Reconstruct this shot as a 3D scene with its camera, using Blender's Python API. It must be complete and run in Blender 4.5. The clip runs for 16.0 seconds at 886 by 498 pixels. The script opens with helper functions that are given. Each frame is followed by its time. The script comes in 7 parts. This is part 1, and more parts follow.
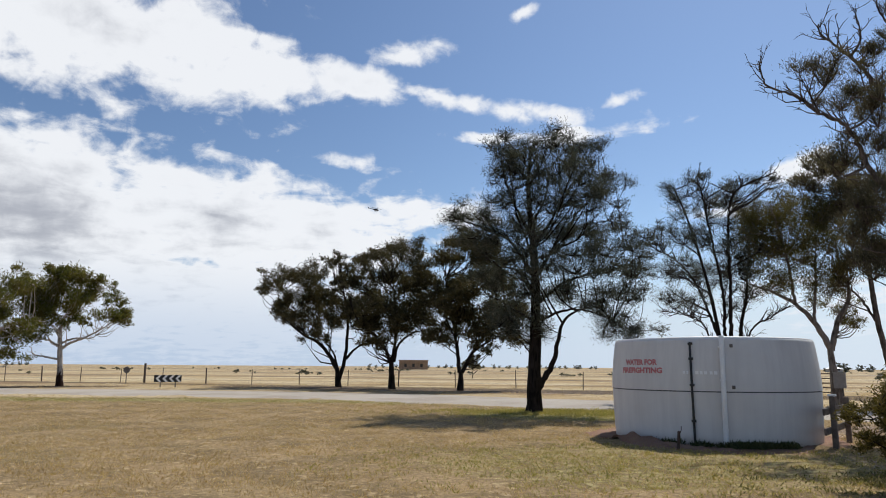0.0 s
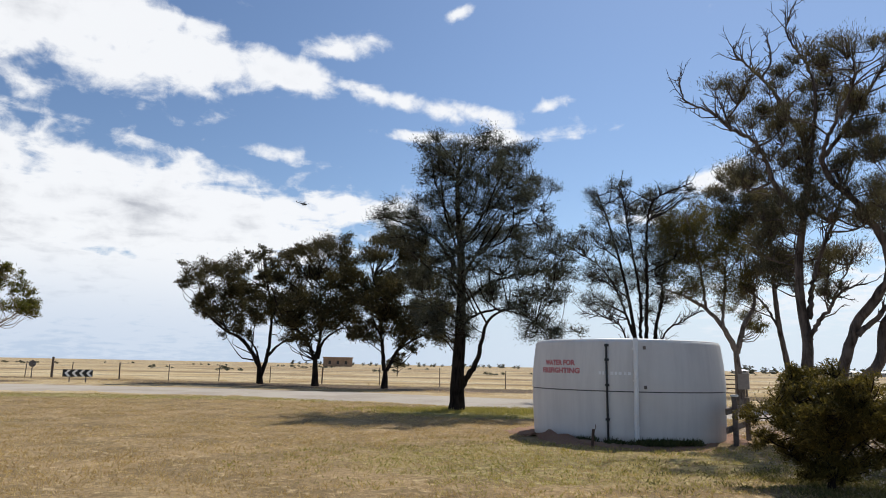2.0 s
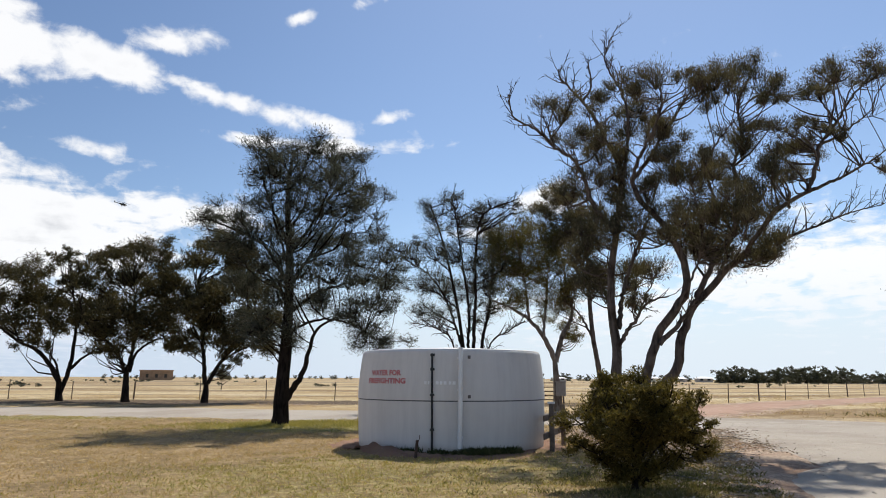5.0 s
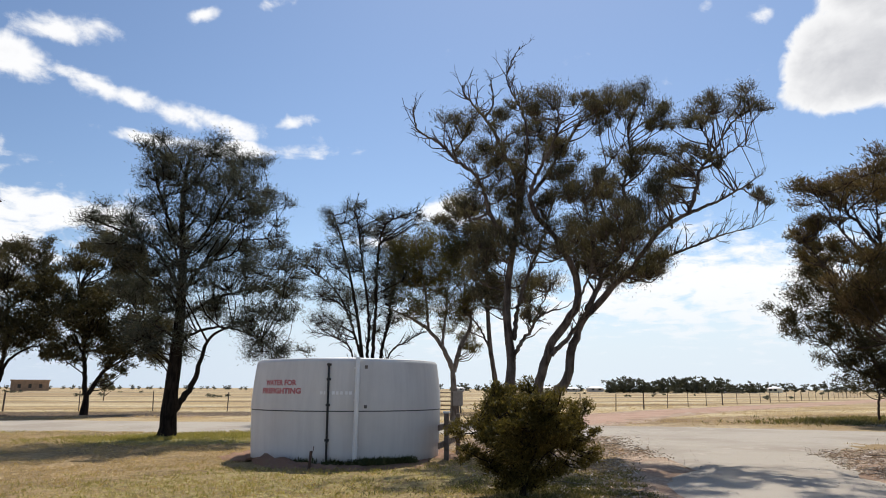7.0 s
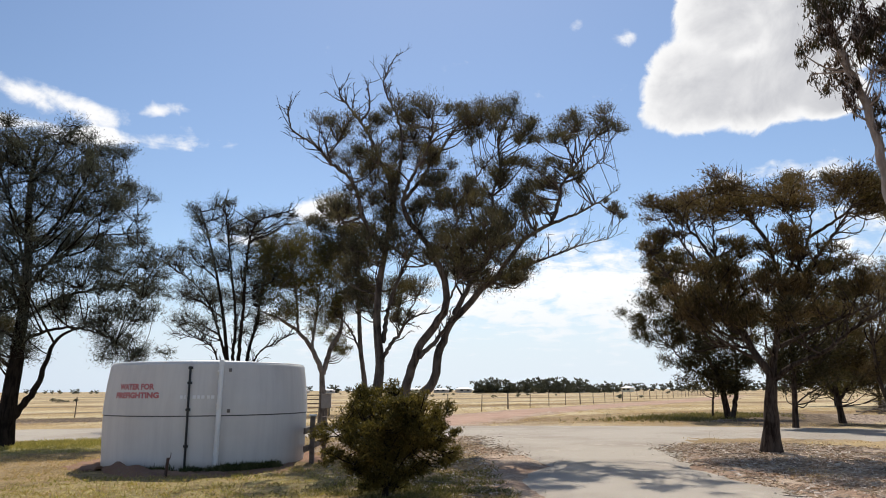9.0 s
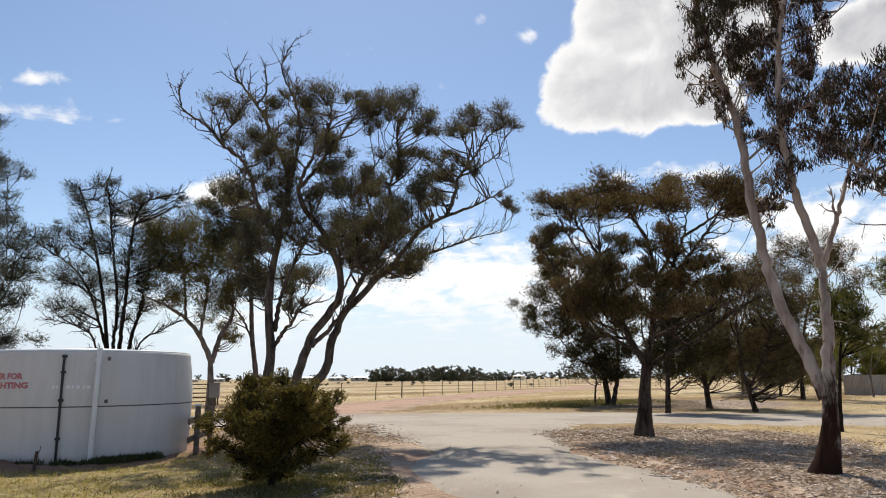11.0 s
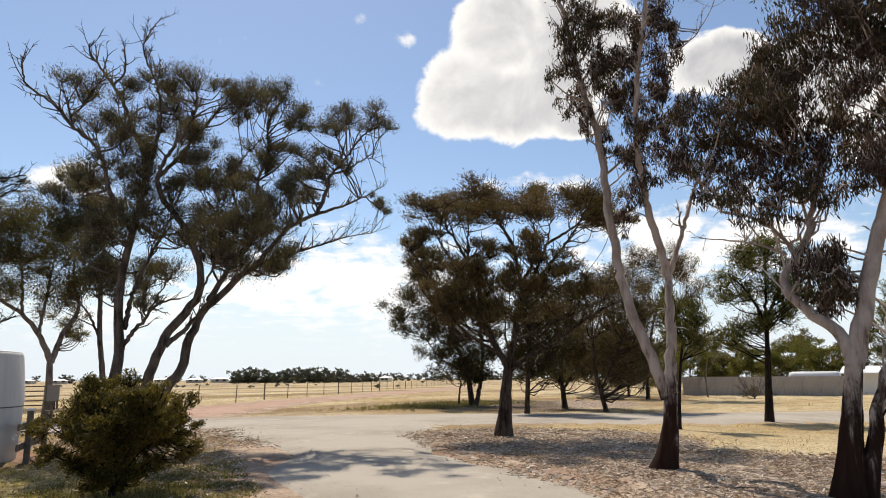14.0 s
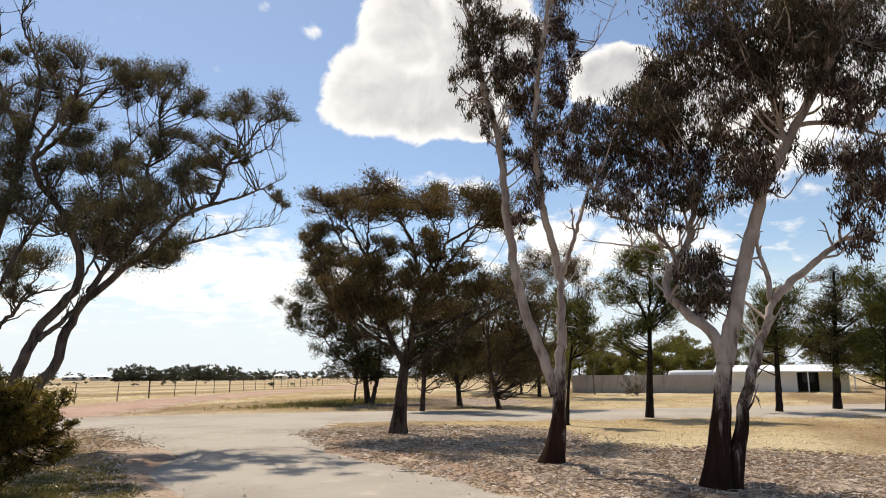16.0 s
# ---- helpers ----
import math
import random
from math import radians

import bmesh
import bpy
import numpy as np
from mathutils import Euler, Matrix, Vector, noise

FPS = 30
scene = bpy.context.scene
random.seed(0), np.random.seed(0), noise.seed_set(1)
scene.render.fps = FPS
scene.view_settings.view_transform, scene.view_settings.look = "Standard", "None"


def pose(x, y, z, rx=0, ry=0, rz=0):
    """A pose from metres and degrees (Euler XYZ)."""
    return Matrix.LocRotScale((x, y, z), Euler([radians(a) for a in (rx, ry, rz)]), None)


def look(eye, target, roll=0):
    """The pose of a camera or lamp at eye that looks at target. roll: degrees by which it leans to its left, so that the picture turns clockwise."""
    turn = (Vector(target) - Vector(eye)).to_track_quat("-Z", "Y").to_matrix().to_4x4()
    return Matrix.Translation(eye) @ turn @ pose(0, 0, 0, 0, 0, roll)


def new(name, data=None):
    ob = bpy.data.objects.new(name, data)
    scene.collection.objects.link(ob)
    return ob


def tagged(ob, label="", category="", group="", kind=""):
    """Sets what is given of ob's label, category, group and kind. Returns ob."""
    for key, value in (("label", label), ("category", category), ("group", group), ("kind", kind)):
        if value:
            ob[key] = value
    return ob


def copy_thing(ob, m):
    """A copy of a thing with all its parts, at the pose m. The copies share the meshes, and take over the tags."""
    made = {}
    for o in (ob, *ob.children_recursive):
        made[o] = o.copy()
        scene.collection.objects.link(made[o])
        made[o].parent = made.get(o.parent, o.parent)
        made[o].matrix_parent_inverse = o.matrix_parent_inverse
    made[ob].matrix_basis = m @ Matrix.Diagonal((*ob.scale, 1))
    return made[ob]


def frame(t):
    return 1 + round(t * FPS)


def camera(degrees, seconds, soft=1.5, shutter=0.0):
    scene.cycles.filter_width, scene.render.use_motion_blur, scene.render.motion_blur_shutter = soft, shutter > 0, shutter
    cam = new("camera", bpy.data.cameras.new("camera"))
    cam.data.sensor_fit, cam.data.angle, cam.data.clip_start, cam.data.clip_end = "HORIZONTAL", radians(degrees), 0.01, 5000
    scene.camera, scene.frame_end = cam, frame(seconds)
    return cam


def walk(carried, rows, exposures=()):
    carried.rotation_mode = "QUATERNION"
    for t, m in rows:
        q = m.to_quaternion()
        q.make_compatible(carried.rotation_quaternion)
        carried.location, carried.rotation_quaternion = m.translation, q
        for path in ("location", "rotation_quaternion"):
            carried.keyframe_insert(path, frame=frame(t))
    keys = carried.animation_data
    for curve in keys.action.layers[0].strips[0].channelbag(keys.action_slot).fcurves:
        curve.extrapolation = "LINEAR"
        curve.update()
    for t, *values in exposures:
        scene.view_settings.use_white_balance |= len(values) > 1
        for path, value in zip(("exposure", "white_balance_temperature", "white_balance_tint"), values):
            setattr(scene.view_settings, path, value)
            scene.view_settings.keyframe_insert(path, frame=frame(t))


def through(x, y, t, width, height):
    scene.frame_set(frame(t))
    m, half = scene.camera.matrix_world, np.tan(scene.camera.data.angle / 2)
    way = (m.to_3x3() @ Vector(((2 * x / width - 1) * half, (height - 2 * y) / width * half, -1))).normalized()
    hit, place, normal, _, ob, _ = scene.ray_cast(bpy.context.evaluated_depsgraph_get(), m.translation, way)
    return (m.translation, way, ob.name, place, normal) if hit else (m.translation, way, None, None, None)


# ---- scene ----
cam = camera(65.7, 16.0, soft=1.0)
METRES, EYE, TILT, LEAN, TURN = 8.0, 1.5, 0.0, 0.0, 0.0
PATH = [
    (0, (2.004, -0.4, 1.488), (1.999, 1.571, 1.826), 0.4),
    (0.5, (1.998, -0.445, 1.494), (2.04, 1.525, 1.836), 0.5),
    (1, (1.992, -0.484, 1.496), (2.079, 1.485, 1.837), 0.7),
    (1.5, (1.994, -0.511, 1.493), (2.134, 1.456, 1.829), 0.9),
    (2, (2.015, -0.527, 1.493), (2.218, 1.434, 1.828), 1.1),
    (2.5, (2.061, -0.466, 1.487), (2.346, 1.484, 1.826), 1.2),
    (3, (2.101, -0.334, 1.489), (2.473, 1.6, 1.834), 1.3),
    (3.5, (2.144, -0.212, 1.498), (2.6, 1.703, 1.85), 1.0),
    (4, (2.2, -0.156, 1.501), (2.73, 1.739, 1.858), 0.7),
    (6.5, (2.269, -0.238, 1.494), (3.122, 1.528, 1.887), 0.1),
    (7, (2.263, -0.285, 1.497), (3.182, 1.446, 1.896), 0.2),
    (7.5, (2.24, -0.352, 1.519), (3.231, 1.337, 1.924), 0.3),
    (8, (2.242, -0.416, 1.532), (3.308, 1.227, 1.941), 0.3),
    (8.5, (2.229, -0.44, 1.529), (3.374, 1.149, 1.94), 0.0),
    (9, (2.209, -0.494, 1.514), (3.432, 1.037, 1.917), -0.3),
    (9.5, (2.222, -0.602, 1.522), (3.519, 0.869, 1.911), -0.3),
    (12, (2.166, -0.642, 1.516), (3.669, 0.626, 1.884), -0.3),
    (12.5, (2.162, -0.644, 1.496), (3.696, 0.586, 1.864), -0.1),
    (13, (2.217, -0.627, 1.509), (3.792, 0.55, 1.877), -0.2),
    (13.5, (2.254, -0.623, 1.519), (3.875, 0.489, 1.888), -0.3),
    (14, (2.287, -0.617, 1.524), (3.955, 0.423, 1.895), -0.4),
    (14.5, (2.301, -0.613, 1.521), (4.012, 0.353, 1.894), -0.4),
    (15, (2.303, -0.631, 1.506), (4.05, 0.267, 1.88), -0.4),
    (15.5, (2.304, -0.638, 1.498), (4.081, 0.2, 1.871), -0.3),
    (16, (2.313, -0.633, 1.506), (4.116, 0.152, 1.87), -0.3),
]
walk(cam, [(t, look(eye, target, roll)) for t, eye, target, roll in PATH], ((0.0, -0.17, 6300.0, 10.0), (3.0, -0.05, 6420.0, 10.0), (8.0, 0.0, 6550.0, 10.0), (12.0, 0.06, 6750.0, 10.0), (16.0, 0.12, 7000.0, 10.5)))

# ---- light ----
SUN_AZ, SUN_EL = 39.0, 56.0      # degrees: clockwise from +y, above the horizon
sun_dir = Vector((math.sin(radians(SUN_AZ)) * math.cos(radians(SUN_EL)), math.cos(radians(SUN_AZ)) * math.cos(radians(SUN_EL)), math.sin(radians(SUN_EL))))
sun = new("sun", bpy.data.lights.new("sun", "SUN"))
sun.data.energy, sun.data.angle, sun.data.color = 4.3, radians(0.6), (1.0, 0.95, 0.87)
sun.matrix_world = look(sun_dir * 80, (0, 0, 0))

world = bpy.data.worlds.new("sky")
world.use_nodes = True
scene.world = world


class Nodes:
    """Short forms for building a node tree."""

    def __init__(self, tree):
        self.tree = tree
        tree.nodes.clear()

    def add(self, kind, **values):
        n = self.tree.nodes.new(kind)
        for key, value in values.items():
            setattr(n, key, value)
        return n

    def link(self, a, b):
        self.tree.links.new(a, b)

    def put(self, sock, value):
        if isinstance(value, bpy.types.NodeSocket):
            self.link(value, sock)
        else:
            sock.default_value = value

    def math(self, op, a, b=0.0, c=0.0, clamp=False):
        n = self.add("ShaderNodeMath", operation=op, use_clamp=clamp)
        for sock, value in zip(n.inputs, (a, b, c)):
            self.put(sock, value)
        return n.outputs[0]

    def mix(self, fac, a, b, blend="MIX"):
        n = self.add("ShaderNodeMix", data_type="RGBA", blend_type=blend)
        for sock, value in ((n.inputs[0], fac), (n.inputs[6], a), (n.inputs[7], b)):
            self.put(sock, (*value, 1) if isinstance(value, tuple) and len(value) == 3 else value)
        return n.outputs[2]

    def ramp(self, fac, lo, hi, a=0.0, b=1.0, smooth=True):
        n = self.add("ShaderNodeMapRange", interpolation_type="SMOOTHSTEP" if smooth else "LINEAR")
        for i, value in enumerate((fac, lo, hi, a, b)):
            self.put(n.inputs[i], value)
        return n.outputs[0]

    def noise(self, vec, scale, detail=3.0, rough=0.55, warp=0.0):
        n = self.add("ShaderNodeTexNoise")
        if vec is not None:
            self.link(vec, n.inputs["Vector"])
        n.inputs["Scale"].default_value, n.inputs["Detail"].default_value = scale, detail
        n.inputs["Roughness"].default_value, n.inputs["Distortion"].default_value = rough, warp
        return n.outputs[0]


def make_sky():
    n = Nodes(world.node_tree)
    sky = n.add("ShaderNodeTexSky", sky_type="NISHITA", sun_disc=False)
    sky.sun_elevation, sky.sun_rotation = radians(SUN_EL), radians(SUN_AZ)
    sky.air_density, sky.dust_density, sky.ozone_density = 1.0, 0.3, 2.2
    d = n.add("ShaderNodeTexCoord").outputs["Generated"]
    xyz = n.add("ShaderNodeSeparateXYZ")
    n.link(d, xyz.inputs[0])
    X, Y, Z = xyz.outputs
    az = n.math("MULTIPLY", n.math("ARCTAN2", X, Y), 180 / math.pi)
    el = n.math("MULTIPLY", n.math("ARCSINE", Z), 180 / math.pi)
    # flat layer seen from below, for streaks that flatten towards the horizon
    up = n.math("ADD", n.math("MAXIMUM", Z, 0.0), 0.16)
    flat = n.add("ShaderNodeCombineXYZ")
    n.link(n.math("DIVIDE", X, up), flat.inputs[0])
    n.link(n.math("DIVIDE", Y, up), flat.inputs[1])
    fine = n.noise(flat.outputs[0], 6.0, 9.0, 0.54, 0.35)
    puff = n.noise(d, 12.0, 9.0, 0.55, 0.3)
    # masses of cloud: azimuth, elevation, half-widths, slant, weight
    total = None
    masses = ((-32, 25.0, 13, 5.4, -0.08, 1.05), (-23, 24.0, 9, 4.2, -0.10, 1.0), (-16.5, 22.9, 7, 2.8, -0.02, 0.95), (-2.2, 22.6, 3.6, 1.1, -0.1, 0.75), (-36, 11, 19, 7.0, -0.22, 1.35),
              (-17, 11.0, 15, 4.4, -0.10, 1.15), (-2, 12.6, 9, 2.2, 0.0, 0.72), (-22, 5.0, 20, 5.0, 0.0, 1.0), (-6, 22.9, 5.0, 1.5, -0.15, 0.80),
              (-3.2, 25.8, 4.2, 1.2, 0.15, 0.62), (1.5, 21.8, 4.0, 0.9, -0.2, 0.70), (8, 20.9, 6.0, 1.1, -0.12, 0.82), (10.0, 18.8, 6.5, 0.8, 0.05, 0.78),
              (2.5, 18.9, 3.5, 0.6, -0.05, 0.60), (14.5, 21.2, 2.5, 0.6, 0.25, 0.60),
              (6.9, 28.6, 1.5, 0.7, 0.3, 0.56), (12.5, 30.2, 3.0, 1.0, 0.3, 0.62), (-9.1, 16.8, 4.8, 0.8, -0.05, 0.66),
              (29, 15.0, 3.8, 2.0, 0.2, 0.66), (23, 12.0, 4, 1.0, 0.0, 0.5), (52, 7.5, 15, 4.2, 0.0, 0.78), (33, 5.0, 12, 3.5, 0.0, 0.55),
              (95, 20.0, 9, 7, 0.0, 0.75),
              (80, 10.5, 14, 4.0, 0.0, 0.70), (50.6, 29.0, 1.0, 0.7, 0.2, 0.45), (55.2, 27.4, 1.0, 0.8, -0.2, 0.43), (67, 15.8, 6, 0.9, 0.0, 0.65),
              (150, 25, 35, 12, 0.0, 0.5), (-120, 30, 40, 14, 0.0, 0.5))
    for a, e, sa, se, slant, weight in masses:
        da = n.math("SUBTRACT", az, a)
        de = n.math("SUBTRACT", n.math("SUBTRACT", el, e), n.math("MULTIPLY", da, slant))
        q = n.math("ADD", n.math("POWER", n.math("DIVIDE", da, sa), 2.0), n.math("POWER", n.math("DIVIDE", de, se), 2.0))
        g = n.math("MULTIPLY", n.math("EXPONENT", n.math("MULTIPLY", q, -0.9)), weight)
        total = g if total is None else n.math("MAXIMUM", total, g)
    shred = n.noise(d, 34.0, 6.0, 0.6, 0.6)
    grain = n.math("ADD", n.math("ADD", n.math("MULTIPLY", fine, 0.5), n.math("MULTIPLY", puff, 0.3)), n.math("MULTIPLY", shred, 0.2))
    body = n.math("ADD", n.math("MULTIPLY", n.math("SUBTRACT", grain, 0.5), 2.7), total)
    cover = n.ramp(body, 0.30, 0.70)
    haze = n.ramp(el, 11.0, -0.5, 0.0, 0.88)
    lump = n.noise(d, 5.5, 5.0, 0.5, 0.3)
    thick = n.ramp(n.math("ADD", n.math("MULTIPLY", body, 0.5), n.math("MULTIPLY", lump, 0.9)), 0.86, 1.38)
    shade = n.mix(thick, (1.04, 1.04, 1.04), (0.50, 0.51, 0.55))
    blue = n.mix(1.0, sky.outputs[0], (0.120, 0.121, 0.123), "MULTIPLY")
    blue = n.mix(n.ramp(az, -30.0, 25.0, 0.72, 0.0), blue, n.mix(1.0, blue, (0.66, 0.69, 0.74), "MULTIPLY"))
    pale = n.mix(n.ramp(az, -28.0, 38.0), (0.57, 0.68, 0.84), (0.76, 0.86, 0.96))
    low = n.mix(haze, blue, pale)
    seen = n.mix(n.math("MULTIPLY", cover, 0.93), low, shade)
    # heaped cloud with a firm billowing edge: azimuth, elevation, half-widths
    heap = None
    for a, e, sa, se in ((60.6, 23.6, 4.9, 4.0), (65.6, 22.6, 5.4, 3.9), (69.6, 21.0, 3.0, 2.2), (63.6, 28.2, 5.4, 4.6), (69.5, 27.0, 6.0, 6.5), (67, 36, 8.5, 8.0),
                         (81.5, 23.8, 4.6, 2.6), (89, 21.5, 6.0, 4.2), (101, 24.0, 9.0, 7.0)):
        q = n.math("ADD", n.math("POWER", n.math("DIVIDE", n.math("SUBTRACT", az, a), sa), 2.0), n.math("POWER", n.math("DIVIDE", n.math("SUBTRACT", el, e), se), 2.0))
        g = n.math("SUBTRACT", 1.0, n.math("SQRT", q))
        heap = g if heap is None else n.math("SMOOTH_MAX", heap, g, 0.12)
    billow = n.math("ADD", n.math("MULTIPLY", n.noise(d, 8.0, 2.0, 0.5, 0.2), 0.62), n.math("MULTIPLY", n.noise(d, 26.0, 6.0, 0.6, 0.4), 0.38))
    heap = n.math("ADD", heap, n.math("MULTIPLY", n.math("SUBTRACT", billow, 0.5), 1.35))
    deep = n.math("ADD", n.ramp(az, 56.0, 72.0, -0.12, 0.34), n.math("MULTIPLY", n.math("SUBTRACT", n.noise(d, 8.0, 8.0, 0.58, 0.5), 0.5), 2.4))
    core = n.math("MULTIPLY", n.math("ADD", deep, 0.55, clamp=True), n.ramp(heap, 0.05, 0.48))
    seen = n.mix(n.math("MULTIPLY", n.ramp(heap, 0.0, 0.15), 0.97), seen, n.mix(core, (1.0, 1.0, 1.0), (0.50, 0.51, 0.55)))
    seen = n.mix(n.ramp(el, 9.5, 1.0, 0.0, 0.75), seen, pale)
    bg = n.add("ShaderNodeBackground")
    n.link(seen, bg.inputs[0])
    bg.inputs[1].default_value = 1.0
    n.link(bg.outputs[0], n.add("ShaderNodeOutputWorld").inputs[0])


make_sky()


# ---- materials ----
def material(name, rough=0.8):
    m = bpy.data.materials.new(name)
    m.use_nodes = True
    n = Nodes(m.node_tree)
    s = n.add("ShaderNodeBsdfPrincipled")
    s.inputs["Roughness"].default_value = rough
    n.link(s.outputs[0], n.add("ShaderNodeOutputMaterial").inputs[0])
    return m, n, s


def bump(n, s, height, strength=0.4, distance=0.02):
    b = n.add("ShaderNodeBump")
    b.inputs["Strength"].default_value, b.inputs["Distance"].default_value = strength, distance
    n.link(height, b.inputs["Height"])
    n.link(b.outputs[0], s.inputs["Normal"])


def plain(name, col, rough=0.7, metal=0.0, vary=0.25, scale=6.0, relief=0.15):
    """Paint, metal, plastic or timber with stains at two scales."""
    m, n, s = material(name, rough)
    p = n.add("ShaderNodeTexCoord").outputs["Object"]
    a, b = n.noise(p, scale, 4), n.noise(p, scale * 9, 3)
    k = n.math("ADD", n.math("MULTIPLY", a, 0.65), n.math("MULTIPLY", b, 0.35))
    dark = tuple(c * (1 - vary) for c in col)
    light = tuple(min(1, c * (1 + vary)) for c in col)
    n.link(n.mix(n.ramp(k, 0.3, 0.7), dark, light), s.inputs["Base Color"])
    s.inputs["Metallic"].default_value = metal
    bump(n, s, b, relief, 0.01)
    return m


def leaf_material(name, a, b, c, through=0.35):
    """Leaves: three hues picked leaf by leaf, light passing through the blade."""
    m = bpy.data.materials.new(name)
    m.use_nodes = True
    n = Nodes(m.node_tree)
    r = n.add("ShaderNodeNewGeometry").outputs["Random Per Island"]
    p = n.add("ShaderNodeTexCoord").outputs["Object"]
    patch = n.ramp(n.noise(p, 0.9, 2), 0.38, 0.62)
    col = n.mix(n.ramp(r, 0.55, 1.0), n.mix(patch, a, b), c)
    d, t, s = n.add("ShaderNodeBsdfPrincipled"), n.add("ShaderNodeBsdfTranslucent"), n.add("ShaderNodeMixShader")
    d.inputs["Roughness"].default_value = 0.55
    d.inputs["Specular IOR Level"].default_value = 0.2
    n.link(col, d.inputs["Base Color"])
    n.link(n.mix(1.0, col, (1.25, 1.2, 0.7), "MULTIPLY"), t.inputs[0])
    s.inputs[0].default_value = through
    n.link(d.outputs[0], s.inputs[1])
    n.link(t.outputs[0], s.inputs[2])
    n.link(s.outputs[0], n.add("ShaderNodeOutputMaterial").inputs[0])
    return m


def bark_material(name, dark, light, stocking=0.0, ridges=14.0):
    """Bark with long ridges; stocking: the height up to which a smooth trunk keeps rough dark bark."""
    m, n, s = material(name, 0.95)
    s.inputs["Specular IOR Level"].default_value = 0.08
    p = n.add("ShaderNodeTexCoord").outputs["Object"]
    st = n.add("ShaderNodeMapping")
    st.inputs["Scale"].default_value = (1, 1, 0.18)
    n.link(p, st.inputs[0])
    a, b = n.noise(st.outputs[0], ridges, 6, 0.65, 0.6), n.noise(p, 2.2, 4)
    col = n.mix(n.ramp(n.math("ADD", n.math("MULTIPLY", a, 0.6), n.math("MULTIPLY", b, 0.4)), 0.36, 0.62), dark, light)
    if stocking:
        xyz = n.add("ShaderNodeSeparateXYZ")
        n.link(p, xyz.inputs[0])
        edge = n.math("ADD", n.math("MULTIPLY", n.math("SUBTRACT", b, 0.5), 2.2), n.math("MULTIPLY", n.math("SUBTRACT", a, 0.5), 4.2))
        k = n.math("POWER", n.ramp(n.math("ADD", xyz.outputs[2], edge), stocking - 0.6, stocking + 0.6), 2.0)
        rough = n.mix(a, (0.006, 0.003, 0.0025), (0.062, 0.032, 0.022))
        col = n.mix(k, rough, col)
    n.link(col, s.inputs["Base Color"])
    bump(n, s, a, 0.7, 0.03)
    return m


def ground_material():
    """Dry paddock grass, mown lawn, leaf litter and bare red soil, by the zones of the sheet."""
    m, n, s = material("dry_ground", 0.95)
    p = n.add("ShaderNodeTexCoord").outputs["Object"]
    at = n.add("ShaderNodeAttribute", attribute_name="zone")
    z = n.add("ShaderNodeSeparateColor")
    n.link(at.outputs["Color"], z.inputs[0])
    lawn, litter, soil = z.outputs
    green = n.add("ShaderNodeAttribute", attribute_name="green").outputs["Fac"]
    big, mid, small, tiny = n.noise(p, 0.09, 4), n.noise(p, 0.7, 5, 0.6), n.noise(p, 5.0, 5, 0.65), n.noise(p, 32.0, 4, 0.7)
    field = n.mix(n.ramp(big, 0.35, 0.65), (0.43, 0.31, 0.155), (0.58, 0.47, 0.29))
    lay = n.add("ShaderNodeMapping")
    lay.inputs["Scale"].default_value, lay.inputs["Rotation"].default_value = (0.012, 0.07, 1), (0, 0, radians(14))
    n.link(p, lay.inputs[0])
    field = n.mix(n.math("MULTIPLY", n.ramp(n.noise(lay.outputs[0], 1.0, 5, 0.6), 0.48, 0.58), 0.85), field, (0.22, 0.14, 0.075))
    field = n.mix(n.ramp(mid, 0.5, 0.72), field, (0.34, 0.25, 0.14))
    turf = n.mix(n.ramp(mid, 0.35, 0.65), (0.35, 0.245, 0.128), (0.225, 0.158, 0.080))
    turf = n.mix(n.ramp(small, 0.52, 0.75), turf, (0.50, 0.38, 0.215))
    turf = n.mix(n.math("MULTIPLY", n.ramp(n.noise(p, 0.22, 4, 0.6), 0.5, 0.66), 0.5), turf, (0.195, 0.150, 0.068))
    grass = n.mix(n.ramp(small, 0.3, 0.7), (0.20, 0.185, 0.060), (0.36, 0.315, 0.135))
    gk = n.math("MULTIPLY", n.ramp(n.math("ADD", green, n.math("MULTIPLY", n.math("SUBTRACT", small, 0.5), 0.9)), 0.35, 0.75), 0.85)
    turf = n.mix(gk, turf, grass)
    col = n.mix(lawn, field, turf)
    lit = n.mix(n.ramp(small, 0.35, 0.65), (0.15, 0.105, 0.078), (0.42, 0.325, 0.245))
    lit = n.mix(n.ramp(tiny, 0.52, 0.7), lit, (0.50, 0.41, 0.33))
    lk = n.ramp(n.math("ADD", litter, n.math("MULTIPLY", n.math("SUBTRACT", mid, 0.5), 0.8)), 0.3, 0.7)
    col = n.mix(lk, col, lit)
    # dark humus, with the shade under the trees put into its colour
    hum = n.add("ShaderNodeAttribute", attribute_name="humus_shade").outputs["Fac"]
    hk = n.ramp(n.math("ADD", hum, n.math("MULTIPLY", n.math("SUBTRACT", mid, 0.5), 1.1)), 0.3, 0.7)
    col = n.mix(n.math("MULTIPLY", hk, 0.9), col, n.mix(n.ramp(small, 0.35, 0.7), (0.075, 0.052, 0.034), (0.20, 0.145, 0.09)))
    dirt = n.mix(n.ramp(mid, 0.35, 0.65), (0.34, 0.225, 0.155), (0.47, 0.36, 0.265))
    sk = n.ramp(n.math("ADD", soil, n.math("MULTIPLY", n.math("SUBTRACT", small, 0.5), 0.9)), 0.35, 0.65)
    col = n.mix(sk, col, dirt)
    grit = n.math("MULTIPLY", n.ramp(tiny, 0.25, 0.75, 0.72, 1.22), n.ramp(n.noise(p, 10.0, 3, 0.6), 0.36, 0.62, 0.78, 1.14))
    g = n.add("ShaderNodeCombineColor")
